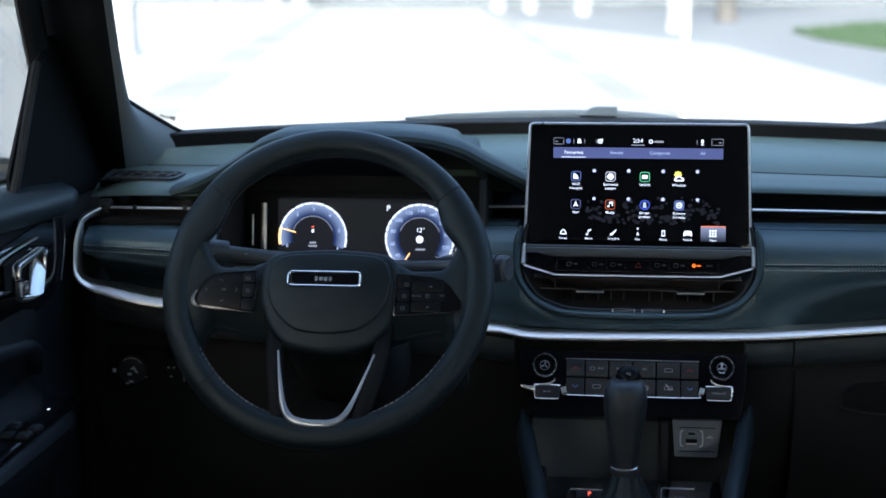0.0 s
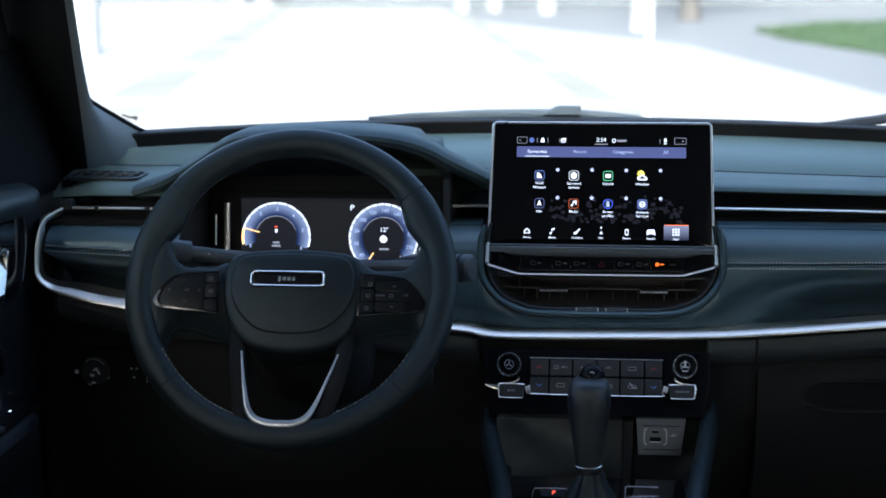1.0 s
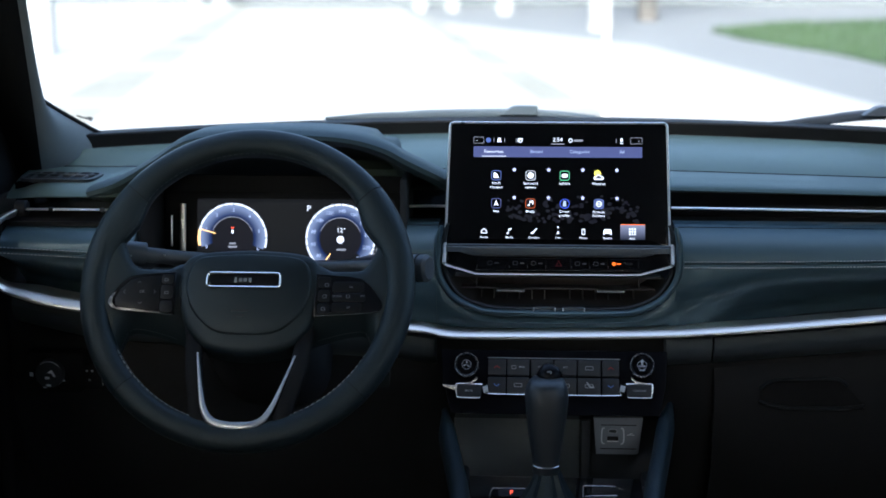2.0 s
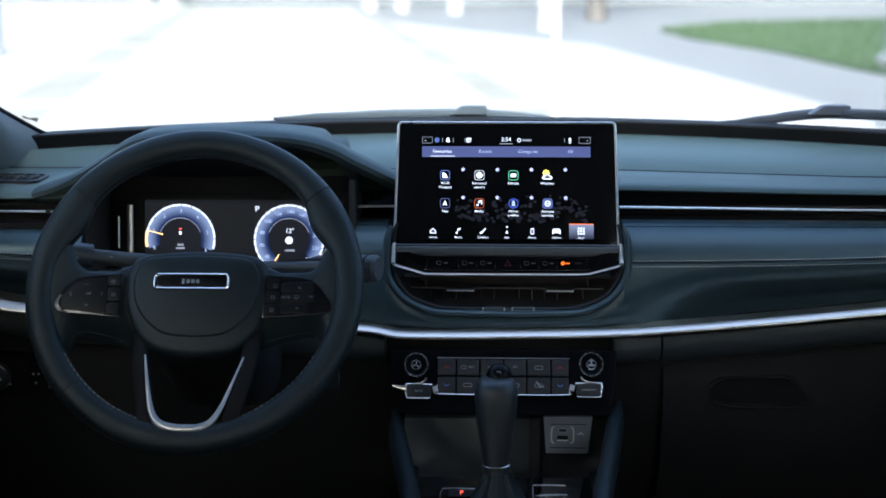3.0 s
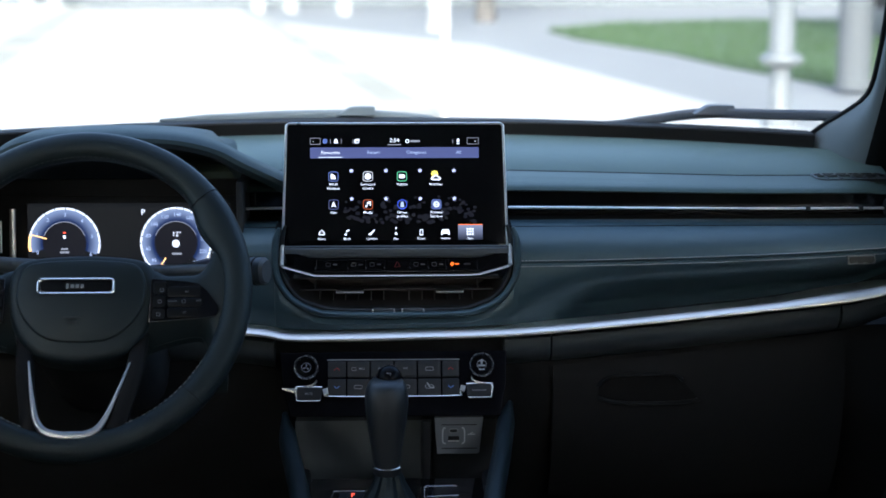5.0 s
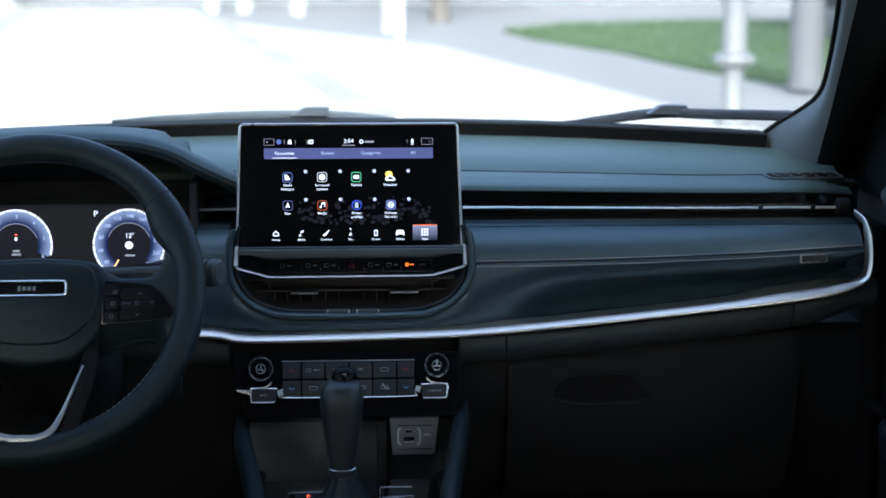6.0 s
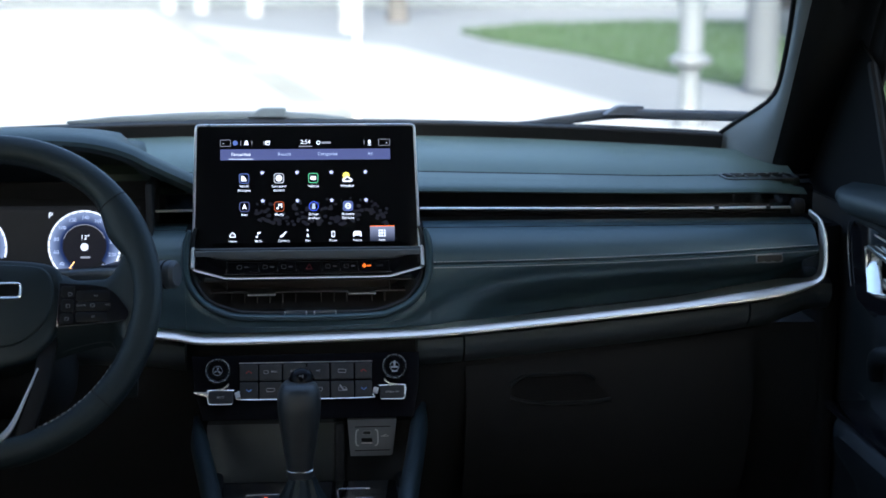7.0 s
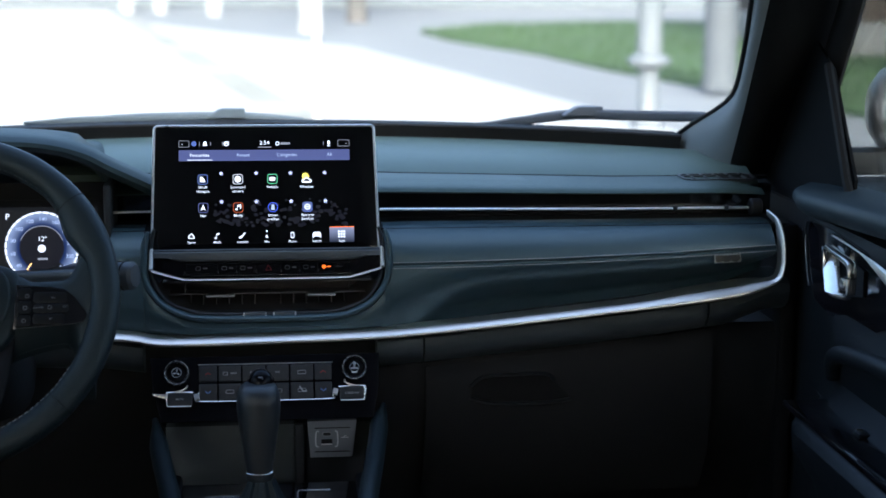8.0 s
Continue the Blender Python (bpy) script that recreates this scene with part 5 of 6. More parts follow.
for x in steps(-0.1405, 0.1405, 24):
    k = 0.0085 * smooth(0.104, 0.1405, abs(x))
    rows.append([Vector((x + 0.0033, y, z)) for y, z in ((1.9640, 0.9752), (1.9545, 0.9748), (1.9510, 0.9722), (1.9498, 0.9665), (1.9503, 0.9628 + k), (1.9525, 0.9612 + k), (1.965, 0.9612 + k))])
part("shelf", loft(rows, ring=True, caps=True), STALK, switch_bar, "satin sloping shelf under the screen")
cp = curve([(x + 0.0033, bar_y - 0.0015, z) for x, z in ((-0.1430, 0.9560), (-0.1424, 0.9515), (-0.1385, 0.9488), (-0.1220, 0.9440), (-0.1060, 0.9395), (-0.1000, 0.9387), (-0.06, 0.9385), (0.06, 0.9388), (0.1000, 0.9393),
                                                          (0.1060, 0.9402), (0.1220, 0.9445), (0.1385, 0.9492), (0.1424, 0.9520), (0.1430, 0.9560))], 4)
part("chrome_edge", sweep(cp, [(-0.0022, -0.008), (-0.0022, -0.0040), (-0.0004, 0.0012), (0.0006, 0.0020), (0.0016, 0.0016), (0.0022, -0.001), (0.0022, -0.008)], up=(0, -1, 0)), SILVER, switch_bar, "polished lower edge")
part("chrome_edge", sweep([p + Vector((0, -0.0004, 0.0048)) for p in cp[18:-18]], oval(0.0006, 0.0010, 6), up=(0, -1, 0)), BRIGHT, switch_bar)
for sx in (-0.1430, 0.1430):
    part("chrome_side", sweep([Vector((sx + 0.0033, bar_y + 0.004 - 0.012 * (0.9765 - z) / 0.0235, z)) for z in (0.9765, 0.9740, 0.9600, 0.9530)], oval(0.0028, 0.0045, 14, 2.0), up=(0, -1, 0)), SCREEN_EDGE, switch_bar, "polished upright beside the shelf")
edges = [-0.1020, -0.0610, -0.0380, -0.0150, 0.0170, 0.0400, 0.0630, 0.1030]
for n, (a, b) in enumerate(zip(edges, edges[1:])):
    key = part("key", pillow(outline_rect(b - a - 0.0012, 0.0135, 0.0012, 3), 0.0018, 0.0005, at=((a + b) / 2, 0.9522, 0)), PIANO, switch_bar, m=sm)
    c = (a + b) / 2
    km = sm @ Matrix.Translation((c, 0.9522, 0.0020))
    if n == 3:
        tri = [Vector((0.0042 * math.cos(radians(90 + 120 * i)), 0.0042 * math.sin(radians(90 + 120 * i)) - 0.0006, 0)) for i in range(3)]
        part("triangle", sweep(tri, oval(0.0005, 0.0002, 5), up=(0, 0, 1), closed=True), RED_PRINT, key, "red hazard triangle", m=km)
    elif n == 6:
        part("lamp", plate(poly(12, 0.0025), 0.0, 0.0004, at=(-0.0130, 0.0006)), AMBER_GLOW, key, "glowing amber sign", m=km)
        part("lamp_text", plate(outline_rect(0.0056, 0.0015, 0.0006, 2), 0.0, 0.0004, at=(-0.0072, 0.0006)), AMBER_GLOW, key, m=km)
        part("text_bar", plate(outline_rect(0.0080, 0.0020, 0.0004, 2), 0.0, 0.0002, at=(0.0060, 0.0006)), KEY, key, m=km)
    else:
        o, i = outline_rect(0.0062, 0.0052, 0.0018, 3), outline_rect(0.0050, 0.0040, 0.0013, 3)
        part("icon", frame_plate(o, i, 0.0, 0.0003), DIM_PRINT, key, m=km @ Matrix.Translation((-0.0040, 0.0004, 0)))
        part("text_bar", plate(outline_rect(0.0052, 0.0016, 0.0004, 2), 0.0, 0.0003, at=(0.0045, 0.0004)), DIM_PRINT, key, m=km)
    part("divider", box((0.0005, 0.0008, 0.0032), (a + 0.0033, bar_y - 0.0012, 0.9478)), DIM_PRINT, switch_bar)
part("lid_line", sweep([Vector((x, bar_y - 0.0014, 0.9612)) for x in (-0.092, 0.0033, 0.100)], oval(0.0004, 0.0004, 6)), DARK_METAL, switch_bar)

# ---------------------------------------------------------------- centre air vents
vent = thing("air_vent", (0.0033, 1.98, 0.89), "wide black centre air vent with slats and chrome-tipped tabs", "air vent")
lip = [(-0.1455, 1.0000), (-0.1500, 0.985), (-0.1515, 0.965), (-0.1510, 0.944), (-0.1458, 0.9278), (-0.1300, 0.9078), (-0.1055, 0.8948), (-0.080, 0.8897), (0.0, 0.8882), (0.080, 0.8897), (0.1055, 0.8948), (0.1300, 0.9078),
       (0.1458, 0.9278), (0.1510, 0.944), (0.1515, 0.965), (0.1500, 0.985), (0.1455, 1.0000)]
for k, (off, y, r) in enumerate(((0.0, 1.9480, 0.0046), (0.0072, 1.9565, 0.0034))):
    path = curve([(x * (1 - off / 0.15) + 0.0033, y, z + off * (0.55 if abs(x) < 0.13 else 0.2)) for x, z in lip], 5)
    part("surround", sweep(path, oval(r, r * 1.2, 10), up=(0, -1, 0), scale=lambda t: 0.55 + 0.45 * smooth(0.0, 0.08, min(t, 1 - t))), LEATHER if k == 0 else SATIN, vent)
cav = [(x * 0.93, max(z, 0.8955) + 0.003) for x, z in lip[4:-4]]
rows = [[Vector((x * k + 0.0033, y, z if z > 0.93 else z)) for x, z in cav] for y, k in ((1.958, 1.0), (1.985, 0.985), (2.055, 0.95))]
part("cavity", loft(rows), VENT_PLASTIC, vent)
part("cavity_back", box((0.27, 0.004, 0.055), (0.0033, 2.054, 0.918)), VENT_PLASTIC, vent)
for z, w in ((0.9155, 0.246), (0.9300, 0.262)):
    part("slat", box((w, 0.022, 0.0022), (0.0033, 1.985, z), 0.0008), VENT_PLASTIC, vent)
for i in range(13):
    x = -0.098 + 0.0163 * i
    if abs(i - 6) > 0.5:
        part("fin", box((0.0014, 0.026, 0.0165), (x + 0.0033, 2.003, 0.9045), 0.0005), VENT_PLASTIC, vent)
for x in (-0.1035, 0.1035):
    part("fin", box((0.0014, 0.016, 0.014), (x + 0.0033, 1.983, 0.9228), 0.0004), VENT_PLASTIC, vent)
for x0, x1 in ((-0.0765, -0.0415), (0.0500, 0.0850)):
    tab = part("tab", box((x1 - x0, 0.016, 0.0052), ((x0 + x1) / 2 + 0.0033, 1.974, 0.9140), 0.0014), SATIN, vent)
    part("chrome_tip", sweep([Vector((x0 + 0.0033, 1.9655, 0.9145)), Vector((x1 + 0.0033, 1.9655, 0.9145))], [(-0.0012, -0.004), (-0.0012, -0.0018), (0.0006, 0.0012), (0.0012, 0.0012), (0.0012, -0.004)], up=(0, -1, 0)), TIP_PALE, tab, "chrome tip, its glint put in as a pale tone")
for x0, x1 in ((-0.0300, -0.0030), (0.0070, 0.0340)):
    part("thumb_wheel", box((x1 - x0, 0.010, 0.0075), ((x0 + x1) / 2 + 0.0033, 1.953, 0.8932), 0.0022), STALK, vent)
    for x in (x0, x1):
        part("chrome_pin", box((0.0018, 0.006, 0.0055), (x + 0.0033, 1.9485, 0.8932), 0.0006), TIP_PALE, vent)

# corner air outlets in the dashboard top
for cx, sgn, label in ((-0.668, -1, "slim black defroster outlet in the dashboard's outer corner"), (0.613, 1, "slim black defroster outlet in the dashboard's outer corner")):
    out = thing("defroster_outlet", (cx, 2.09, 1.042), label, "air vent", group="corner defroster outlets")
    om = Matrix.Translation((cx, 2.088 if sgn > 0 else 2.080, 1.0415 if sgn > 0 else 1.0400)) @ pose(0, 0, 0, 2, 0, sgn * 4) @ Matrix.Diagonal((1, 1 if sgn > 0 else 1.25, 1, 1))
    o, i = outline_rect(0.104, 0.048, 0.012, 4), outline_rect(0.096, 0.040, 0.009, 4)
    part("frame", frame_plate(o, i, -0.002, 0.0022), SATIN, out, m=om)
    part("well", pillow(i, 0.0008, 0.0002, at=(0, 0, -0.0005)), RUBBER, out, m=om)
    part("slat", box((0.092, 0.003, 0.004), (0, 0.003, 0.0015), 0.0008), SATIN, out, m=om)
    for k in range(5):
        part("fin", box((0.0025, 0.036, 0.003), (-0.036 + 0.018 * k, 0, 0.0012), 0.0006), SATIN, out, m=om)

# ---------------------------------------------------------------- climate panel
PY = 1.900
upright = Matrix.Translation((0.0, PY, 0.8315)) @ Matrix(((1, 0, 0, 0), (0, 0, -1, 0), (0, 1, 0, 0), (0, 0, 0, 1)))
SLOPE = Matrix.Translation((0, PY, 0.805)) @ pose(0, 0, 0, -24, 0, 0) @ Matrix.Translation((0, -PY, -0.805))
cm = SLOPE @ upright
climate = thing("climate_panel", (0, PY, 0.77), "glossy black climate panel with grey keys and two chrome-ringed knobs", "control panel")
face = [(-0.142, 0.0205), (0.140, 0.0215), (0.139, -0.020), (0.131, -0.060), (-0.128, -0.060), (-0.139, -0.020)]
part("face", pillow(face, 0.040, 0.002, at=(0, 0, -0.0405)), CAP_BLACK, climate, m=cm)
for kx, ky, label in ((-0.109, 0.0, "chrome-ringed knob with a fan sign"), (0.1083, 0.0021, "chrome-ringed knob with a tune sign")):
    km = cm @ Matrix.Translation((kx, ky, 0))
    knob = part("knob", lathe([(0.0130, 0), (0.0126, 0.007), (0.0115, 0.0086), (0.004, 0.0090)], 32), PIANO, climate, label, m=km)
    rows = [[Vector(((0.0142 + u) * math.cos(2 * math.pi * i / 40), (0.0142 + u) * math.sin(2 * math.pi * i / 40), 0.0062 + v)) for u, v in oval(0.0013, 0.0042, 12, 2.0)] for i in range(40)]
    part("chrome_ring", loft(rows, ring=True, loop=True), BRIGHT, knob, m=km)
    for i in range(12):
        part("rib", box((0.0036, 0.0012, 0.0060), (0, 0, 0), 0.0002), RUBBER, knob, m=km @ pose(0, 0, 0, 0, 0, 30 * i + 15) @ Matrix.Translation((0.0142, 0, 0.0078)))
    o, i = outline_rect(0.0120, 0.0120, 0.006, 6), outline_rect(0.0108, 0.0108, 0.0054, 6)
    part("sign_ring", frame_plate(o, i, 0.0090, 0.0093), PRINT, knob, m=km)
    if kx < 0:
        for deg in (80, 200, 320):
            part("fan_blade", plate([(0, 0), (0.0030, 0.0012), (0.0046, 0.0), (0.0028, -0.0010)], 0.0091, 0.0094), PRINT, knob, flat=True, m=km @ pose(0, 0, 0, 0, 0, deg))
    else:
        part("arrow", plate([(-0.0012, -0.002), (0.0012, -0.002), (0.0012, 0.004), (0.0026, 0.004), (0, 0.0075), (-0.0026, 0.004), (-0.0012, 0.004)], 0.0091, 0.0094), PRINT, knob, flat=True, m=km)
        part("text_bar", plate(outline_rect(0.0088, 0.0022, 0.0004, 2), 0.0091, 0.0094, at=(0, -0.0012)), PRINT, knob, flat=True, m=km)
        part("text_bar", plate(outline_rect(0.0070, 0.0016, 0.0004, 2), 0.0091, 0.0094, at=(0, -0.0062)), PRINT, knob, flat=True, m=km)
cols = [-0.0832, -0.0592, -0.0300, -0.0005, 0.0285, 0.0585, 0.0812]
for r, (z0, z1) in enumerate(((-0.0122, 0.0088), (-0.0345, -0.0136))):
    for c, (a, b) in enumerate(zip(cols, cols[1:])):
        kc = cm @ Matrix.Translation(((a + b) / 2, (z0 + z1) / 2, 0.0005))
        key = part("key", pillow(outline_rect(b - a - 0.0020, z1 - z0 - 0.0008, 0.0014, 3), 0.0024, 0.0007, 0.0003, 2), KEY, climate, m=kc)
        if c in (0, 5):
            s = 1 if r == 0 else -1
            pth = [Vector((-0.0034, -0.0012 * s, 0.0029)), Vector((0, 0.0016 * s, 0.0029)), Vector((0.0034, -0.0012 * s, 0.0029))]
            part("arrow", sweep(pth, oval(0.0006, 0.0003, 6), up=(0, 0, 1)), RED_PRINT if r == 0 else BLUE_PRINT, key, "red arrow" if r == 0 else "blue arrow", m=kc)
        elif (r, c) == (0, 3):
            lettering("print", "A/C", 0.0036, (0, 0.0008, 0.0029), kc, PRINT, key)
        elif (r, c) == (0, 2):
            lettering("print", "AUTO", 0.0036, (0, 0.0008, 0.0029), kc, PRINT, key)
        elif (r, c) == (0, 1):
            o, i = outline_rect(0.0060, 0.0044, 0.0016, 3), outline_rect(0.0050, 0.0034, 0.0012, 3)
            part("icon", frame_plate(o, i, 0.0028, 0.0031), PRINT, key, m=kc @ Matrix.Translation((-0.0055, 0, 0)))
            lettering("print", "MAX", 0.0034, (0.0045, 0.0004, 0.0029), kc, PRINT, key)
        else:
            o, i = outline_rect(0.0105, 0.0048, 0.0018, 3), outline_rect(0.0093, 0.0036, 0.0013, 3)
            part("icon", frame_plate(o, i, 0.0028, 0.0031), PRINT, key, m=kc)
            if (r, c) == (1, 4):
                part("seat_sign", sweep([Vector((-0.003, 0.005, 0.003)), Vector((0.0008, -0.001, 0.003)), Vector((0.006, -0.0015, 0.003))], oval(0.0009, 0.0003, 6), up=(0, 0, 1)), PRINT, key, m=kc)
part("chrome_line", sweep([Vector((x, PY - 0.0012, 0.8418)) for x in (-0.083, 0.0, 0.0812)], oval(0.0006, 0.0010, 6)), SCREEN_EDGE, climate, "thin bright line over the keys", m=SLOPE)
low = curve([(-0.083, PY - 0.002, 0.8075), (-0.0832, PY - 0.002, 0.7990), (-0.0790, PY - 0.002, 0.7960), (0.0, PY - 0.002, 0.7955), (0.0770, PY - 0.002, 0.7960), (0.0815, PY - 0.002, 0.7992), (0.0835, PY - 0.002, 0.8080)], 5)
part("chrome_line", sweep(low, oval(0.0011, 0.0014, 8)), BRIGHT, climate, "polished line under the keys", m=SLOPE)
for side, kx, kz, text in ((-1, -0.1055, 0.7990, "MUTE"), (1, 0.1050, 0.8020, "SCREEN OFF")):
    km = cm @ Matrix.Translation((kx, kz - 0.8315, 0.004))
    key = part("key", pillow(outline_rect(0.0300, 0.0150, 0.0026, 4, top=0.0310), 0.0060, 0.0012, 0.0004, 2, at=(0, 0, -0.004)), KEY, climate, "angled grey key in a chrome cradle", m=km)
    lettering("print", text, 0.0036 if text == "MUTE" else 0.0031, (0, 0, 0.0026), km, PRINT, key)
    cradle = curve([(kx - side * 0.0165, PY - 0.004, kz + 0.0082), (kx + side * 0.0125, PY - 0.004, kz + 0.0088), (kx + side * 0.0160, PY - 0.004, kz + 0.0060), (kx + side * 0.0150, PY - 0.004, kz - 0.0060),
                    (kx + side * 0.0115, PY - 0.004, kz - 0.0085), (kx - side * 0.0140, PY - 0.004, kz - 0.0085)], 5)
    part("cradle", sweep(cradle, oval(0.0014, 0.0016, 8)), BRIGHT, key, m=SLOPE)
    stub = [Vector((kx - side * 0.0175, PY - 0.003, kz + 0.0020)), Vector((kx - side * 0.0235, PY - 0.003, kz + 0.0035))]
    part("link", sweep(stub, oval(0.0040, 0.0034, 8, 3)), TIP_PALE, key, m=SLOPE)
    swirl = curve([(kx + side * 0.008, PY - 0.004, kz + 0.0092), (kx - side * 0.001, PY - 0.005, kz + 0.0105), (kx - side * 0.0075, PY - 0.006, kz + 0.0135), (kx - side * 0.0095, PY - 0.006, kz + 0.0170)], 5)
    part("swirl", sweep(swirl, oval(0.0014, 0.0012, 6)), BRIGHT, key, m=SLOPE)
tail = curve([(-0.1205, PY - 0.003, 0.8025), (-0.1290, PY - 0.003, 0.8040), (-0.1385, PY - 0.003, 0.8062)], 4)
part("tail", sweep(tail, oval(0.0048, 0.0040, 8), scale=lambda t: 1 - 0.75 * t), BRIGHT, climate, "polished tapered end", m=SLOPE)

# ---------------------------------------------------------------- centre console
console = thing("centre_console", (0, 1.80, FLOOR_Z), "black centre console with an open cubby and padded side rails", "console")
part("cubby_back", box((0.235, 0.01, 0.125), (-0.012, 1.995, 0.700), 0.002), CUBBY, console, "dark grey back of the open cubby")
part("cubby_floor", box((0.235, 0.20, 0.008), (-0.012, 1.90, 0.655), 0.002), PLASTIC, console)
part("cubby_roof", box((0.250, 0.08, 0.010), (0.0, 1.970, 0.7690), 0.003), PLASTIC, console)
part("cubby_divider", box((0.012, 0.09, 0.11), (0.040, 1.950, 0.707), 0.003), PLASTIC, console)
part("port_wall", box((0.082, 0.02, 0.115), (0.087, 1.925, 0.705), 0.003), PLASTIC, console)
for pts, label in (([(-0.138, 1.930, 0.764), (-0.1305, 1.88, 0.741), (-0.1155, 1.78, 0.731), (-0.102, 1.66, 0.727), (-0.095, 1.40, 0.720)], "padded console rail"),
                   ([(0.146, 1.930, 0.777), (0.139, 1.90, 0.760), (0.1255, 1.80, 0.744), (0.1125, 1.70, 0.738), (0.106, 1.62, 0.732), (0.099, 1.40, 0.722)], "padded console rail")):
    part("side_rail", sweep(curve(pts, 6), oval(0.0115, 0.018, 14, 2.4), up=(0, -0.25, 1), scale=lambda t: 0.35 + 0.65 * smooth(0.0, 0.25, t)), RAIL, console, label)
rows = [[Vector((x, y, z)) for x, z in ((-0.118, 0.40), (-0.124, 0.66), (-0.112, 0.700), (0.116, 0.700), (0.128, 0.66), (0.122, 0.40))] for y in (1.30, 1.84)]
part("body", loft(rows, ring=True, caps=True), PLASTIC, console)
part("deck", box((0.205, 0.36, 0.016), (0.002, 1.63, 0.7125), 0.004), PIANO, console, "glossy black deck round the gear lever")
for pts in ([(-0.0725, 1.66, 0.7225), (-0.0720, 1.735, 0.7255), (-0.0695, 1.745, 0.7268), (-0.0330, 1.745, 0.7268)], [(0.0340, 1.70, 0.7230), (0.0340, 1.742, 0.7310), (0.0360, 1.745, 0.7318), (0.0710, 1.745, 0.7318)],
            [(0.0365, 1.728, 0.7250), (0.0725, 1.728, 0.7265)]):
    part("deck_line", sweep([Vector(p) for p in pts], oval(0.0007, 0.0009, 6), up=(0, -0.3, 1)), BRIGHT, console, "thin bright line on the deck")
for side in (-1, 1):
    part("skirt", box((0.02, 0.62, 0.30), (0.002 + side * 0.118, 1.62, 0.545), 0.006), PLASTIC, console)
port_m = Matrix.Translation((0.0795, 1.9005, 0.7440)) @ Matrix(((1, 0, 0, 0), (0, 0, -1, 0), (0, 1, 0, 0), (0, 0, 0, 1)))
port = thing("usb_panel", (0.08, 1.9, 0.72), "grey plastic panel with two charging sockets", "socket panel")
part("plate", pillow([(-0.0300, 0.0232), (0.0300, 0.0250), (0.0310, 0.0225), (0.0262, -0.0215), (0.0235, -0.0235), (-0.0265, -0.0235)], 0.010, 0.0012, at=(0, 0, -0.010)), GREY_PANEL, port, m=port_m)
for z in (0.0145, -0.0160):
    part("groove", box((0.044, 0.0008, 0.0012), (0.0010, z, 0.0003)), RUBBER, port, m=port_m @ pose(0, 0, 0, 0, 0, 0))
part("socket", pillow(outline_rect(0.0105, 0.0050, 0.0022, 4), 0.0010, 0.0003, at=(-0.0060, 0.0068, 0)), SATIN, port, m=port_m)
o, i = outline_rect(0.0110, 0.0054, 0.0024, 4), outline_rect(0.0096, 0.0040, 0.0018, 4)
part("socket_rim", frame_plate(o, i, 0.0, 0.0012), PRINT, port, m=port_m @ Matrix.Translation((-0.0060, 0.0068, 0)))
part("socket", pillow(outline_rect(0.0135, 0.0075, 0.0006, 2), 0.0010, 0.0002, at=(-0.0060, -0.0040, 0)), RUBBER, port, m=port_m)
part("socket_tongue", box((0.0135, 0.0018, 0.0016), (-0.0060, -0.0062, 0.0010)), TIP_PALE, port, m=port_m)
for s in (-1, 1):
    pth = curve([(-0.0060 + s * 0.0100, 0.0105, 0.0006), (-0.0060 + s * 0.0132, 0.0085, 0.0006), (-0.0060 + s * 0.0135, -0.0070, 0.0006), (-0.0060 + s * 0.0100, -0.0098, 0.0006)], 4)
    part("bracket_sign", sweep(pth, oval(0.0009, 0.0004, 6), up=(0, 0, 1)), WHITE_PRINT, port, m=port_m)
part("usb_sign", sweep([Vector((0.0115, 0.0020, 0.0005)), Vector((0.0210, 0.0020, 0.0005))], oval(0.0005, 0.0003, 6), up=(0, 0, 1)), WHITE_PRINT, port, m=port_m)
part("usb_sign", sweep([Vector((0.0140, 0.0020, 0.0005)), Vector((0.0165, 0.0040, 0.0005)), Vector((0.0185, 0.0040, 0.0005))], oval(0.0005, 0.0003, 6), up=(0, 0, 1)), WHITE_PRINT, port, m=port_m)

# ---------------------------------------------------------------- gear lever
lever = thing("gear_lever", (-0.0085, 1.70, 0.72), "black leather gear lever with a glossy top and a pleated boot", "gear lever")
rows = []
for z, w, d, dy in ((0.7715, 0.0142, 0.0150, 0.000), (0.7780, 0.0152, 0.0160, 0.001), (0.7900, 0.0172, 0.0180, 0.002), (0.8066, 0.0198, 0.0200, 0.004), (0.8249, 0.0224, 0.0225, 0.006), (0.8414, 0.0240, 0.0250, 0.008),
                    (0.8505, 0.0242, 0.0260, 0.010), (0.8580, 0.0232, 0.0252, 0.011), (0.8635, 0.0208, 0.0230, 0.012), (0.8668, 0.0170, 0.0195, 0.014), (0.8680, 0.0120, 0.0150, 0.016)):
    rows.append([Vector((-0.0085 + u, 1.70 + dy + v, z)) for u, v in oval(w, d, 20, 2.4)])
part("grip", loft(rows, ring=True, caps=True), LEVER_LEATHER, lever)
rows = []
for i in range(9):
    a = radians(5 + 80 * i / 8)
    rows.append([Vector((-0.0055 + 0.0150 * math.cos(a) * math.cos(2 * math.pi * j / 20), 1.725 + 0.016 * math.cos(a) * math.sin(2 * math.pi * j / 20), 0.8660 + 0.0155 * math.sin(a))) for j in range(20)])
part("top_cap", loft(rows, ring=True, caps=True), CAP_BLACK, lever, "glossy black domed top")
# Two pale boxes drawn for the small highlight on the domed top.
part("cap_mark", box((0.0036, 0.0008, 0.0010), (-0.0066, 1.7108, 0.8756), 0.0003), PRINT, lever)
part("cap_mark", box((0.0010, 0.0008, 0.0034), (-0.0040, 1.7106, 0.8748), 0.0003), PRINT, lever)
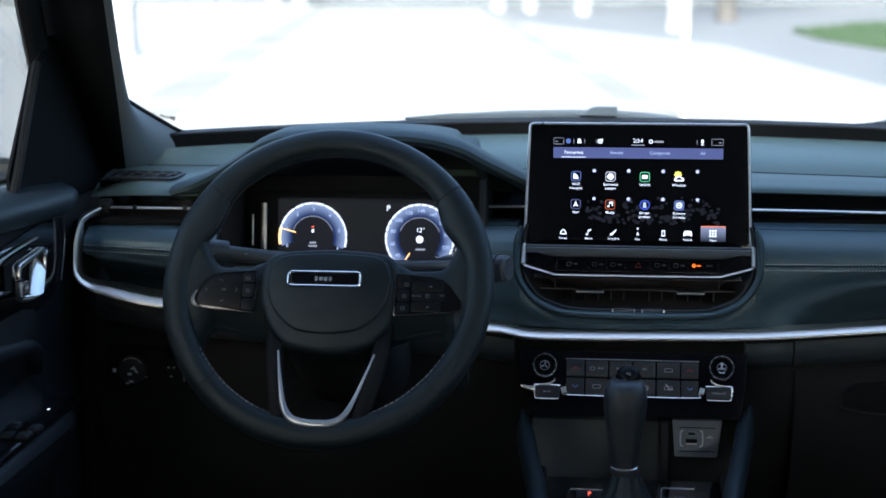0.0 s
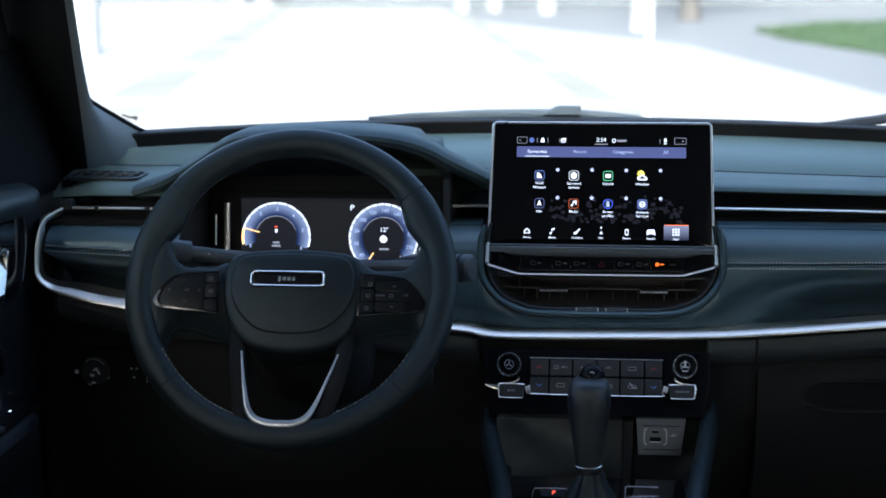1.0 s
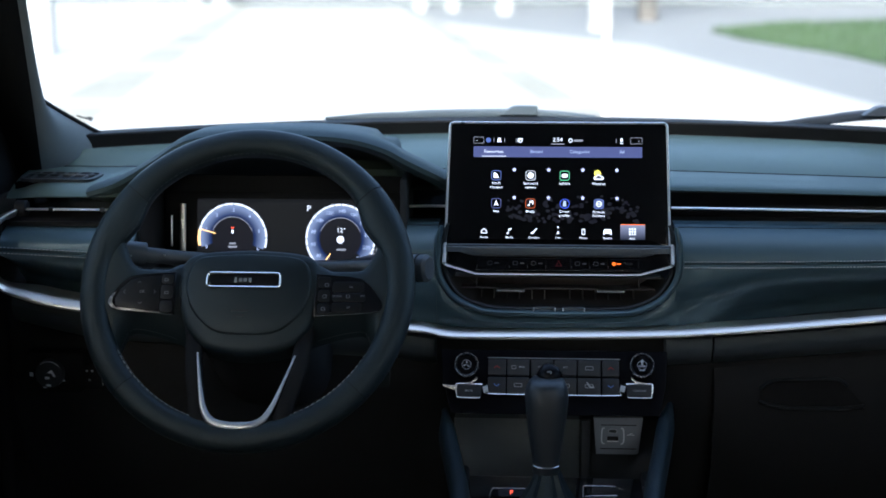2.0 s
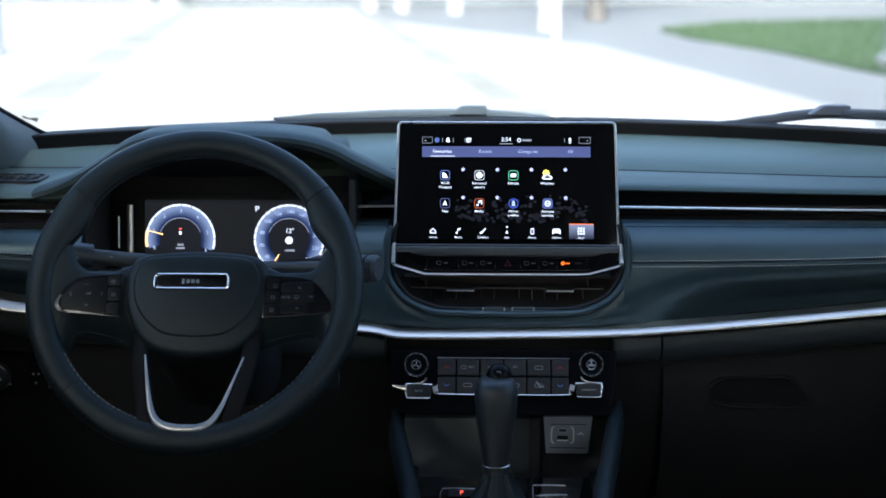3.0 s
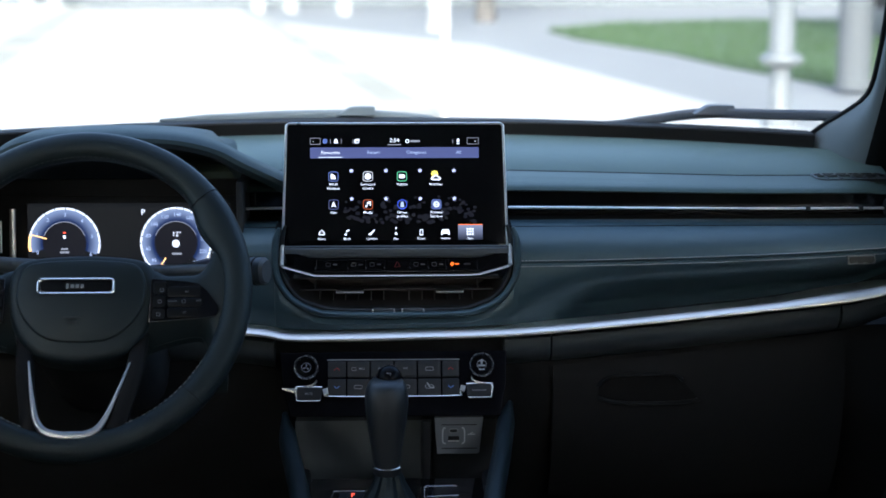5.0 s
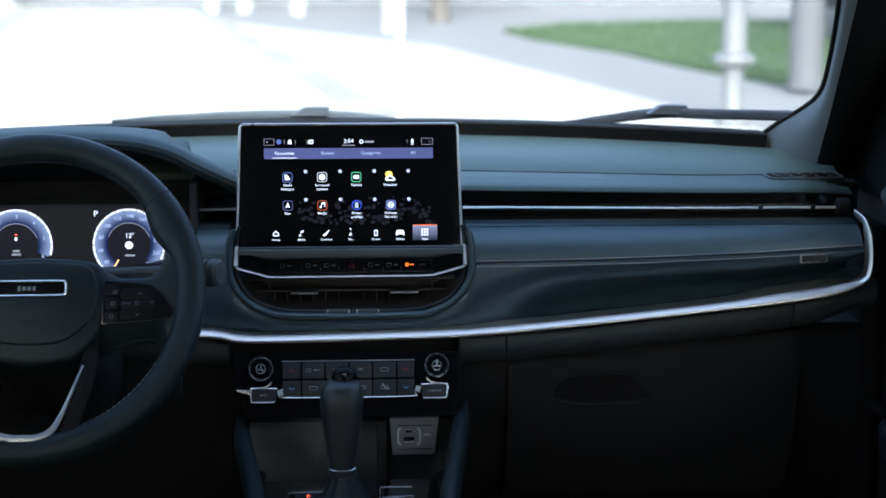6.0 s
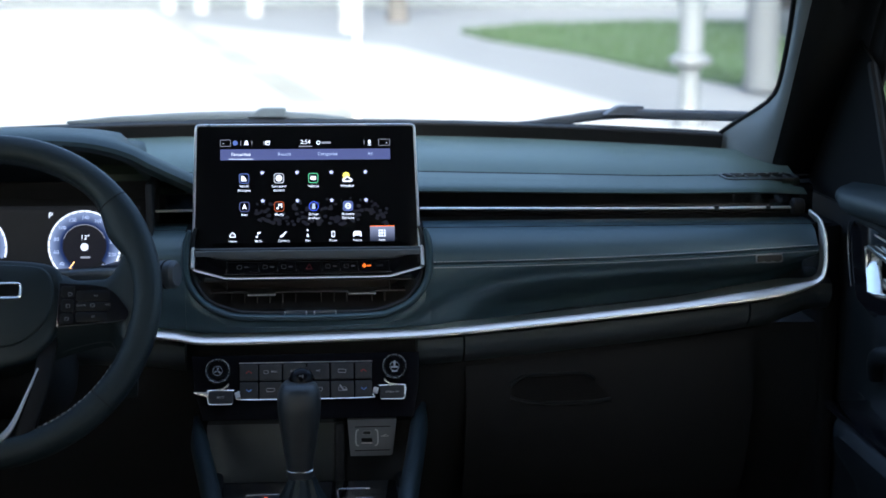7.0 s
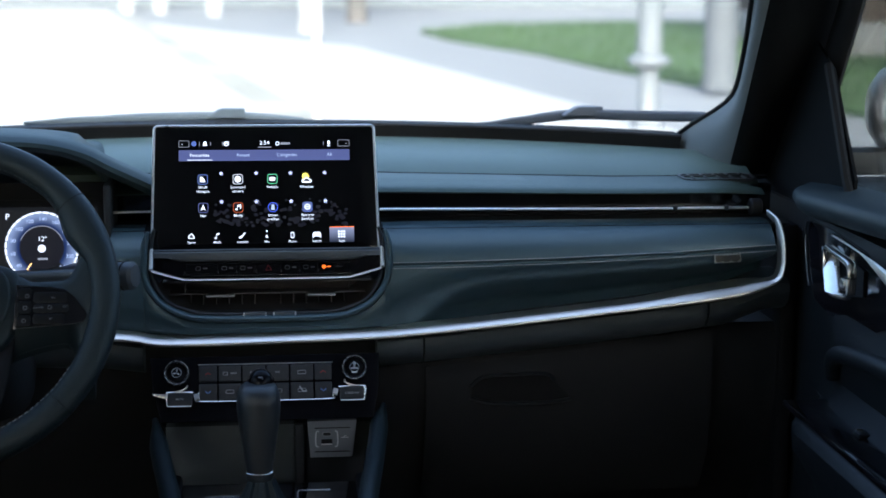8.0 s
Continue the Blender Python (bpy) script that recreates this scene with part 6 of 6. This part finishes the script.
part("collar", lathe([(0.0135, 0.7625), (0.0152, 0.7635), (0.0158, 0.7665), (0.0154, 0.7700), (0.0135, 0.7712)], 24), DARK_METAL, lever, "dark polished collar", m=Matrix.Translation((-0.0085, 1.70, 0)))
part("collar_ring", lathe([(0.0140, 0.7706), (0.0158, 0.7708), (0.0160, 0.7718), (0.0150, 0.7728), (0.0138, 0.7730)], 24), BRIGHT, lever, "bright ring over the collar", m=Matrix.Translation((-0.0085, 1.70, 0)))
rows = []
for i, (z, w) in enumerate(((0.7628, 0.0135), (0.7530, 0.0170), (0.7420, 0.0225), (0.7340, 0.0270), (0.7260, 0.0320), (0.7205, 0.0400))):
    rows.append([Vector((-0.0060 + (w * (1 + 0.10 * math.cos(9 * 2 * math.pi * j / 42))) * math.cos(2 * math.pi * j / 42), 1.70 + (w * 1.15 * (1 + 0.10 * math.cos(9 * 2 * math.pi * j / 42))) * math.sin(2 * math.pi * j / 42), z)) for j in range(42)])
part("boot", loft(rows, ring=True, caps=True), RIM_LEATHER, lever, "pleated leather boot")
lamp_m = Matrix.Translation((-0.0480, 1.7350, 0.7235)) @ pose(0, 0, 0, 35, 0, 0)
indicator = thing("gear_indicator", (-0.048, 1.735, 0.72), "small lit gear indicator window on the console deck", "indicator")
part("window", pillow(outline_rect(0.030, 0.010, 0.001, 3), 0.0012, 0.0003), CAP_BLACK, indicator, m=lamp_m)
lettering("letter", "P", 0.0080, (0.0, 0.0012, 0.0015), lamp_m, RED_GLOW, indicator, "red lit letter")

# ---------------------------------------------------------------- glove box, light switch, badge
glove = thing("glove_box", (0.40, 1.97, 0.65), "closed matt black glove box with a recessed pull", "glove box")
rows = []
for x in steps(0.205, 0.585, 12):
    top = trim_z(x) - 0.058
    rows.append([Vector((x, y, z)) for y, z in ((2.01, top + 0.004), (1.988, top + 0.002), (1.980, top - 0.010), (1.976, 0.796), (1.976, 0.76), (1.992, 0.68), (2.03, 0.62), (2.06, 0.62))])
part("door", loft(rows, ring=True, caps=True), KNEE_PLASTIC, glove)
gm = Matrix.Translation((0.3325, 1.9758, 0.7830)) @ Matrix(((1, 0, 0, 0), (0, 0, -1, 0), (0, 1, 0, 0), (0, 0, 0, 1)))
go = [(-0.070, 0.006), (-0.054, 0.0165), (0.026, 0.0195), (0.040, 0.0105), (0.064, -0.0160), (0.034, -0.0185), (-0.030, -0.0190), (-0.070, -0.0130)]
# The door is solid here; a dark plate gives the recess's shade.
pull = part("pull", plate([(p[0] * 0.98, p[1] * 0.95) for p in go], -0.001, 0.0006), RUBBER, glove, "flat dark plate for the shade in the pull's recess", m=gm)
for pts in ([(-0.070, 0.004, 0.002), (-0.054, 0.0165, 0.003), (-0.02, 0.0190, 0.003), (0.026, 0.0195, 0.003), (0.040, 0.0105, 0.002)], [(-0.070, -0.0120, 0.001), (-0.050, -0.0170, 0.004), (-0.02, -0.0190, 0.005), (0.034, -0.0185, 0.005), (0.062, -0.0155, 0.002)]):
    part("lip", sweep(curve(pts, 5), oval(0.0024, 0.0030, 10), up=(0, 0, 1)), SATIN, pull, "satin lip of the pull", m=gm)

lsw = Matrix.Translation((-0.6570, 1.962, 0.7980)) @ Matrix(((1, 0, 0, 0), (0, 0, -1, 0), (0, 1, 0, 0), (0, 0, 0, 1)))
light_switch = thing("light_switch", (-0.642, 1.96, 0.79), "round black headlamp switch with pale signs", "switch")
part("base", pillow(outline_rect(0.080, 0.055, 0.008), 0.030, 0.002, at=(0.004, 0, -0.030)), RUBBER, light_switch, m=lsw)
part("knob", lathe([(0.019, 0), (0.0185, 0.008), (0.016, 0.010), (0.004, 0.0104)], 28), SATIN, light_switch, m=lsw)
arc = [Vector((0.0165 * math.cos(radians(a)), 0.0165 * math.sin(radians(a)), 0.0092)) for a in steps(35, 130, 8)]
# Signs and arc, whitened to carry the knob's small highlights too.
part("knob_arc", sweep(arc, oval(0.0009, 0.0003, 6), up=(0, 0, 1)), WHITE_PRINT, light_switch, m=lsw)
part("pointer", plate([(-0.002, 0.002), (0.004, 0.0065), (0.0075, 0.0010), (0.0095, -0.0030), (0.0062, -0.0030), (0.0040, 0.0015)], 0.0102, 0.0110), WHITE_PRINT, light_switch, "white pointer", flat=True, m=lsw)
for x, y, w, h in ((-0.0020, -0.0045, 0.006, 0.0034), (-0.0005, -0.0145, 0.006, 0.0028), (-0.0260, -0.0025, 0.005, 0.0055), (-0.0085, -0.0195, 0.005, 0.0024), (0.0170, -0.0105, 0.003, 0.0020)):
    part("sign", box((w, h, 0.0006), (x, y, 0.0108 if abs(x) < 0.01 and y > -0.016 else 0.0008), 0.0002), WHITE_PRINT, light_switch, m=lsw)
dim = thing("dimmer_switch", (-0.592, 1.962, 0.807), "small black dimmer wheel with a bright edge", "switch")
part("plate", box((0.034, 0.020, 0.036), (-0.5985, 1.972, 0.7930), 0.003), RUBBER, dim)
part("edge", box((0.0016, 0.0014, 0.022), (-0.5885, 1.9615, 0.7930), 0.0004), SILVER, dim)
for x, z in ((-0.6090, 0.8010), (-0.6020, 0.8010), (-0.6060, 0.7890)):
    part("sign", box((0.0030, 0.0008, 0.0024), (x, 1.9617, z)), WHITE_PRINT, dim)
plaque = thing("dashboard_badge", (0.5835, 1.947, 0.958), "small silver relief badge on the leather pad", "badge")
pm = Matrix.Translation((0.5900, 1.9462, 0.9560)) @ Matrix(((1, 0, 0, 0), (0, 0, -1, 0), (0, 1, 0, 0), (0, 0, 0, 1))) @ pose(0, 0, 0, -9, 0, 0)
part("plate", pillow([(-0.0180, 0.0052), (0.0165, 0.0060), (0.0180, -0.0016), (0.0160, -0.0050), (-0.0180, -0.0056)], 0.0020, 0.0006), BADGE_METAL, plaque, m=pm)
part("relief", pillow([(-0.0165, -0.0015), (-0.0160, 0.0040), (0.0150, 0.0048), (0.0160, -0.0005), (0.0120, -0.0040), (0.0085, -0.0040), (0.0065, -0.0008), (0.0030, -0.0008), (0.0010, -0.0040), (-0.0050, -0.0042), (-0.0070, -0.0012), (-0.0105, -0.0014), (-0.0120, -0.0042), (-0.0150, -0.0042)], 0.0012, 0.0003, at=(0, 0, 0.0018)), SATIN, plaque, "dark inlay of the badge", m=pm)

# ---------------------------------------------------------------- doors, mirrors and cabin sides
DOOR_SKIN = material("black_door_skin", (0.0084, 0.0110, 0.0130), 0.5, grain=900, bump=0.3, vary=0.12, spec=0.35)


def car_door(side, x0, hz, label):
    """A closed front door's inner panel: side -1 or 1, x0 the inner edge of its sill."""
    ob = thing("car_door", (side * x0, 1.7, 0.45), label, "car door", group="front doors")

    def at(d, y, z):
        return Vector((side * (x0 + d), y, z))
    rows = []
    for y in steps(1.25, 1.985, 24):
        c = 1.0540 - 0.054 * (y - 1.673) + hz * 0.6
        f = 0.022 * smooth(1.90, 1.985, y)
        rows.append([at(d + f, y, z) for d, z in ((0.105, c + 0.016), (0.055, c + 0.014), (0.022, c + 0.009), (0.006, c + 0.003), (0.0, c - 0.003), (-0.001, c - 0.010), (0.003, c - 0.018), (0.011, c - 0.025),
                                                  (0.022, c - 0.029), (0.05, c - 0.030), (0.105, c - 0.032))])
    part("sill", loft(rows, ring=True, caps=True), SILL_SKIN, ob, "soft charcoal sill under the window")
    rows = []
    for y in steps(1.25, 1.945, 22):
        f = smooth(1.86, 1.77, y)
        g = smooth(1.87, 1.76, y)
        rows.append([at(d, y, z) for d, z in ((0.10, 1.014), (0.030, 1.014), (0.028, 0.925), (between(0.028, 0.021, f), between(0.910, 0.902, f)), (between(0.028, 0.015, f), between(0.900, 0.890, f)),
                                              (between(0.030, 0.014, f), 0.872), (between(0.030, 0.026, f), 0.850), (0.030, 0.826), (between(0.028, 0.0, g), 0.797), (between(0.028, -0.030, g), 0.7975), (between(0.028, -0.040, g), 0.7925),
                                              (between(0.028, -0.046, g), 0.784), (between(0.028, -0.044, g), 0.763), (between(0.028, -0.01, g), 0.71), (0.02, 0.60), (0.03, 0.42), (0.10, 0.42))])
    part("panel", loft(rows, ring=True, caps=True), DOOR_SKIN, ob)
    bz = [(1.640, 0.936), (1.680, 0.982), (1.740, 1.0010), (1.850, 1.0085), (1.922, 1.0085), (1.931, 1.000), (1.931, 0.970), (1.917, 0.932), (1.895, 0.913), (1.845, 0.904), (1.720, 0.906)]
    rows = [[at(d, y, z) for y, z in bz] for d in (0.035, 0.0255)]
    part("bezel", loft(rows, ring=True, caps=True), PIANO, ob, "glossy black handle surround")
    part("accent", sweep(curve([at(0.022, 1.640, 0.978 + hz), at(0.022, 1.700, 0.9895 + hz), at(0.022, 1.756, 0.9965 + hz), at(0.023, 1.840, 1.000 + hz)], 5), oval(0.0028, 0.0014, 8), up=(-side, 0, 0), scale=lambda t: 3.0 - 2.5 * smooth(0.0, 0.62, t)), SILVER, ob, "bright accent line")
    part("accent", sweep(curve([at(0.0235, 1.930, 1.006), at(0.0235, 1.934, 0.985), at(0.0235, 1.928, 0.958), at(0.0235, 1.914, 0.926)], 5), oval(0.0014, 0.0012, 6), up=(-side, 0, 0)), DARK_METAL, ob)
    lp = [(1.7250, 0.9500), (1.7235, 0.966), (1.7250, 0.9795), (1.7340, 0.9860), (1.775, 0.9890), (1.812, 0.9895), (1.8215, 0.9835), (1.8170, 0.962), (1.8020, 0.9420),
          (1.786, 0.9390), (1.752, 0.9425), (1.733, 0.9460)]
    handle = part("handle", sweep(curve([at(between(0.006, 0.011, smooth(1.77, 1.80, y)), y, z + hz) for y, z in lp], 4, closed=True), oval(0.0040, 0.0056, 12, 2.6), up=(-side, 0, 0), closed=True), BRIGHT, ob, "polished door pull")
    rows = [[at(d, y, z) for y, z in ((1.728, 0.950), (1.730, 0.980), (1.790, 0.985), (1.815, 0.984), (1.806, 0.946), (1.790, 0.938))] for d in (0.0225, 0.0250)]
    part("well", loft(rows, ring=True, caps=True), RUBBER, handle)
    rows = []
    for t in steps(0, 1, 8):
        # the cup's face leans to mirror the windshield, shaped to fit the camera's view
        row = []
        for k, back in ((0.0, 0.004), (0.04, 0.0), (0.5, -0.0006), (0.96, 0.0), (1.0, 0.004)):
            seen = between(between(1.761, 1.776, t), between(1.803, 1.8245, t), k)
            d = (-0.0040 - 0.267 * (seen - 1.80) + 0.754 * 0.043 * t) / 1.6675
            row.append(at(d + back, seen + (d - 0.004) * 2.5, between(0.9420, 0.9850, t) + hz))
        rows.append(row)
    part("cup", loft(rows, ring=True, caps=True), BRIGHT, handle, "bright cup behind the pull", sharp=80)
    part("lock_tab", box((0.009, 0.016, 0.013), at(0.003, 1.736, 0.960 + hz), 0.002), BRIGHT, handle)
    for z in (0.9490, 0.9700):
        part("joint", box((0.011, 0.013, 0.0012), at(0.0040, 1.7245, z + hz), 0.0003), RUBBER, handle)
    part("bolster", sweep(curve([at(0.016, 1.25, 0.915), at(0.016, 1.60, 0.892), at(0.016, 1.72, 0.880), at(0.017, 1.775, 0.870), at(0.021, 1.802, 0.856), at(0.027, 1.814, 0.835)], 6), oval(0.011, 0.013, 14, 2.3), up=(-side, 0, 0)), DOOR_SKIN, ob, "padded bolster over the arm rest")
    plate_ = part("switch_plate", box((0.056, 0.33, 0.008), at(-0.008, 1.655, 0.7995), 0.002), PIANO, ob, "window switch plate on the armrest")
    spots = ((-0.031, 1.640), (-0.009, 1.643), (-0.033, 1.667), (-0.006, 1.672)) if side < 0 else ((0.005, 1.672),)
    for d, y in spots:
        part("switch", box((0.015, 0.020, 0.0050), at(d, y - 0.008, 0.8060), 0.0018), SATIN, plate_)
        # Bright metal chip in place of the highlight on the switch's edge.
        part("switch_glint", box((0.009, 0.0030, 0.0012), at(d, y, 0.8088), 0.0004), BRIGHT, plate_)
    if side < 0:
        part("lock_light", box((0.0028, 0.004, 0.001), at(-0.016, 1.747, 0.8034), 0.0003), WHITE_GLOW, plate_, "small white lamp")
    rows = [[at(d + 0.05 * (z - 1.06), y, z) for y in (1.0, 1.5, 2.06)] for d, z in ((0.058, 1.06), (0.058, 1.14), (0.058, 1.20), (0.058, 1.30), (0.058, 1.55))]
    win = part("window_glass", loft(rows + [[p + Vector((side * 0.004, 0, 0)) for p in r] for r in reversed(rows)], ring=False, loop=True), SIDE_GLASS, ob, "tinted side window glass")
    win.visible_shadow = False
    # window frame upright and its dark corner cover
    g = 0.018 if side < 0 else 0.0
    rows = [[at(d, y, z) for y, z in ((1.845 - g, 0.960), (1.832 - g, 1.072), (1.926 - g, 1.200), (2.00 - g, 1.235), (2.10, 1.20), (2.26, 1.030), (2.26, 0.960))] for d in (0.0455, 0.0495)]
    part("corner_cover", loft(rows, ring=True, caps=True), PILLAR_SHADE, ob, "black corner cover before the side window")
    part("window_seal", sweep([at(0.040, 1.812 - g, 1.030), at(0.038, 1.840 - g, 1.072), at(0.040, 1.905 - g, 1.170), at(0.042, 1.932 - g, 1.204)], oval(0.006, 0.006, 8), up=(-side, 0, 0)), RUBBER, ob)
    return ob


car_door(-1, 0.709, -0.005, "black door panel with a chrome pull on the driver side")
car_door(1, 0.664, 0.004, "black door panel with a chrome pull on the passenger side")


MIRROR_SHELL = material("silver_grey_paint", (0.2100, 0.2100, 0.2050), 0.35, grain=300, bump=0.0, vary=0.06, coat=0.3)


def mirror(at, side, label):
    ob = thing("side_mirror", at, label, "mirror")
    c = Vector(at)
    rows = []
    for t in steps(0, 1, 12):
        a = math.pi * (t - 0.5)
        k = max(math.cos(a), 0.02) ** 0.6
        rows.append([c + Vector((side * 0.125 * math.sin(a), 0.075 * k * math.cos(2 * math.pi * j / 24) * 0.8, 0.078 * k * math.sin(2 * math.pi * j / 24))) for j in range(24)])
    part("housing", loft(rows, ring=True, caps=True), MIRROR_SHELL, ob, "rounded silver grey shell")
    rows = [[c + Vector((side * (0.012 + 0.098 * k * math.cos(2 * math.pi * j / 28)), -0.060 + dy, 0.066 * k * math.sin(2 * math.pi * j / 28))) for j in range(28)] for k, dy in ((1.0, 0.02), (1.0, -0.006), (0.94, -0.008), (0.90, -0.002))]
    part("glass_surround", loft(rows, ring=True, caps=True), RUBBER, ob, "black frame of the mirror glass")
    reach = abs(c.x) + 0.004 - (0.722 if side > 0 else 0.767)
    part("arm", box((reach, 0.05, 0.035), c + Vector((side * (0.004 - reach / 2), 0.0, -0.070)), 0.012), PLASTIC, ob)
    return ob


mirror((0.925, 2.03, 1.140), 1, "dark side mirror outside the passenger window")
mirror((-0.985, 2.03, 1.120), -1, "dark side mirror outside the driver window")
for name, x in (("wall_left", -0.815), ("wall_right", 0.770)):
    tagged(part(name, box((0.05, 3.0, 0.64), (x, 0.45, 0.74)), PLASTIC, flat=True), "plain dark cabin side below the windows", "wall", kind="structure")

twig = thing("twig", (-0.7083, 2.335, 1.092), "small dry twig caught at the windshield's foot", "twig")
part("stem", sweep(curve([(-0.722, 2.335, 1.0985), (-0.712, 2.335, 1.0950), (-0.706, 2.336, 1.0935), (-0.699, 2.337, 1.0900)], 4), oval(0.0013, 0.0013, 6)), BARK, twig)
part("leaf", pillow([(-0.006, 0), (-0.002, 0.002), (0.004, 0.0015), (0.007, -0.001), (0.001, -0.002)], 0.0008, 0.0003), BARK, twig, m=Matrix.Translation((-0.703, 2.334, 1.0945)) @ pose(0, 0, 0, 90, 0, 10))
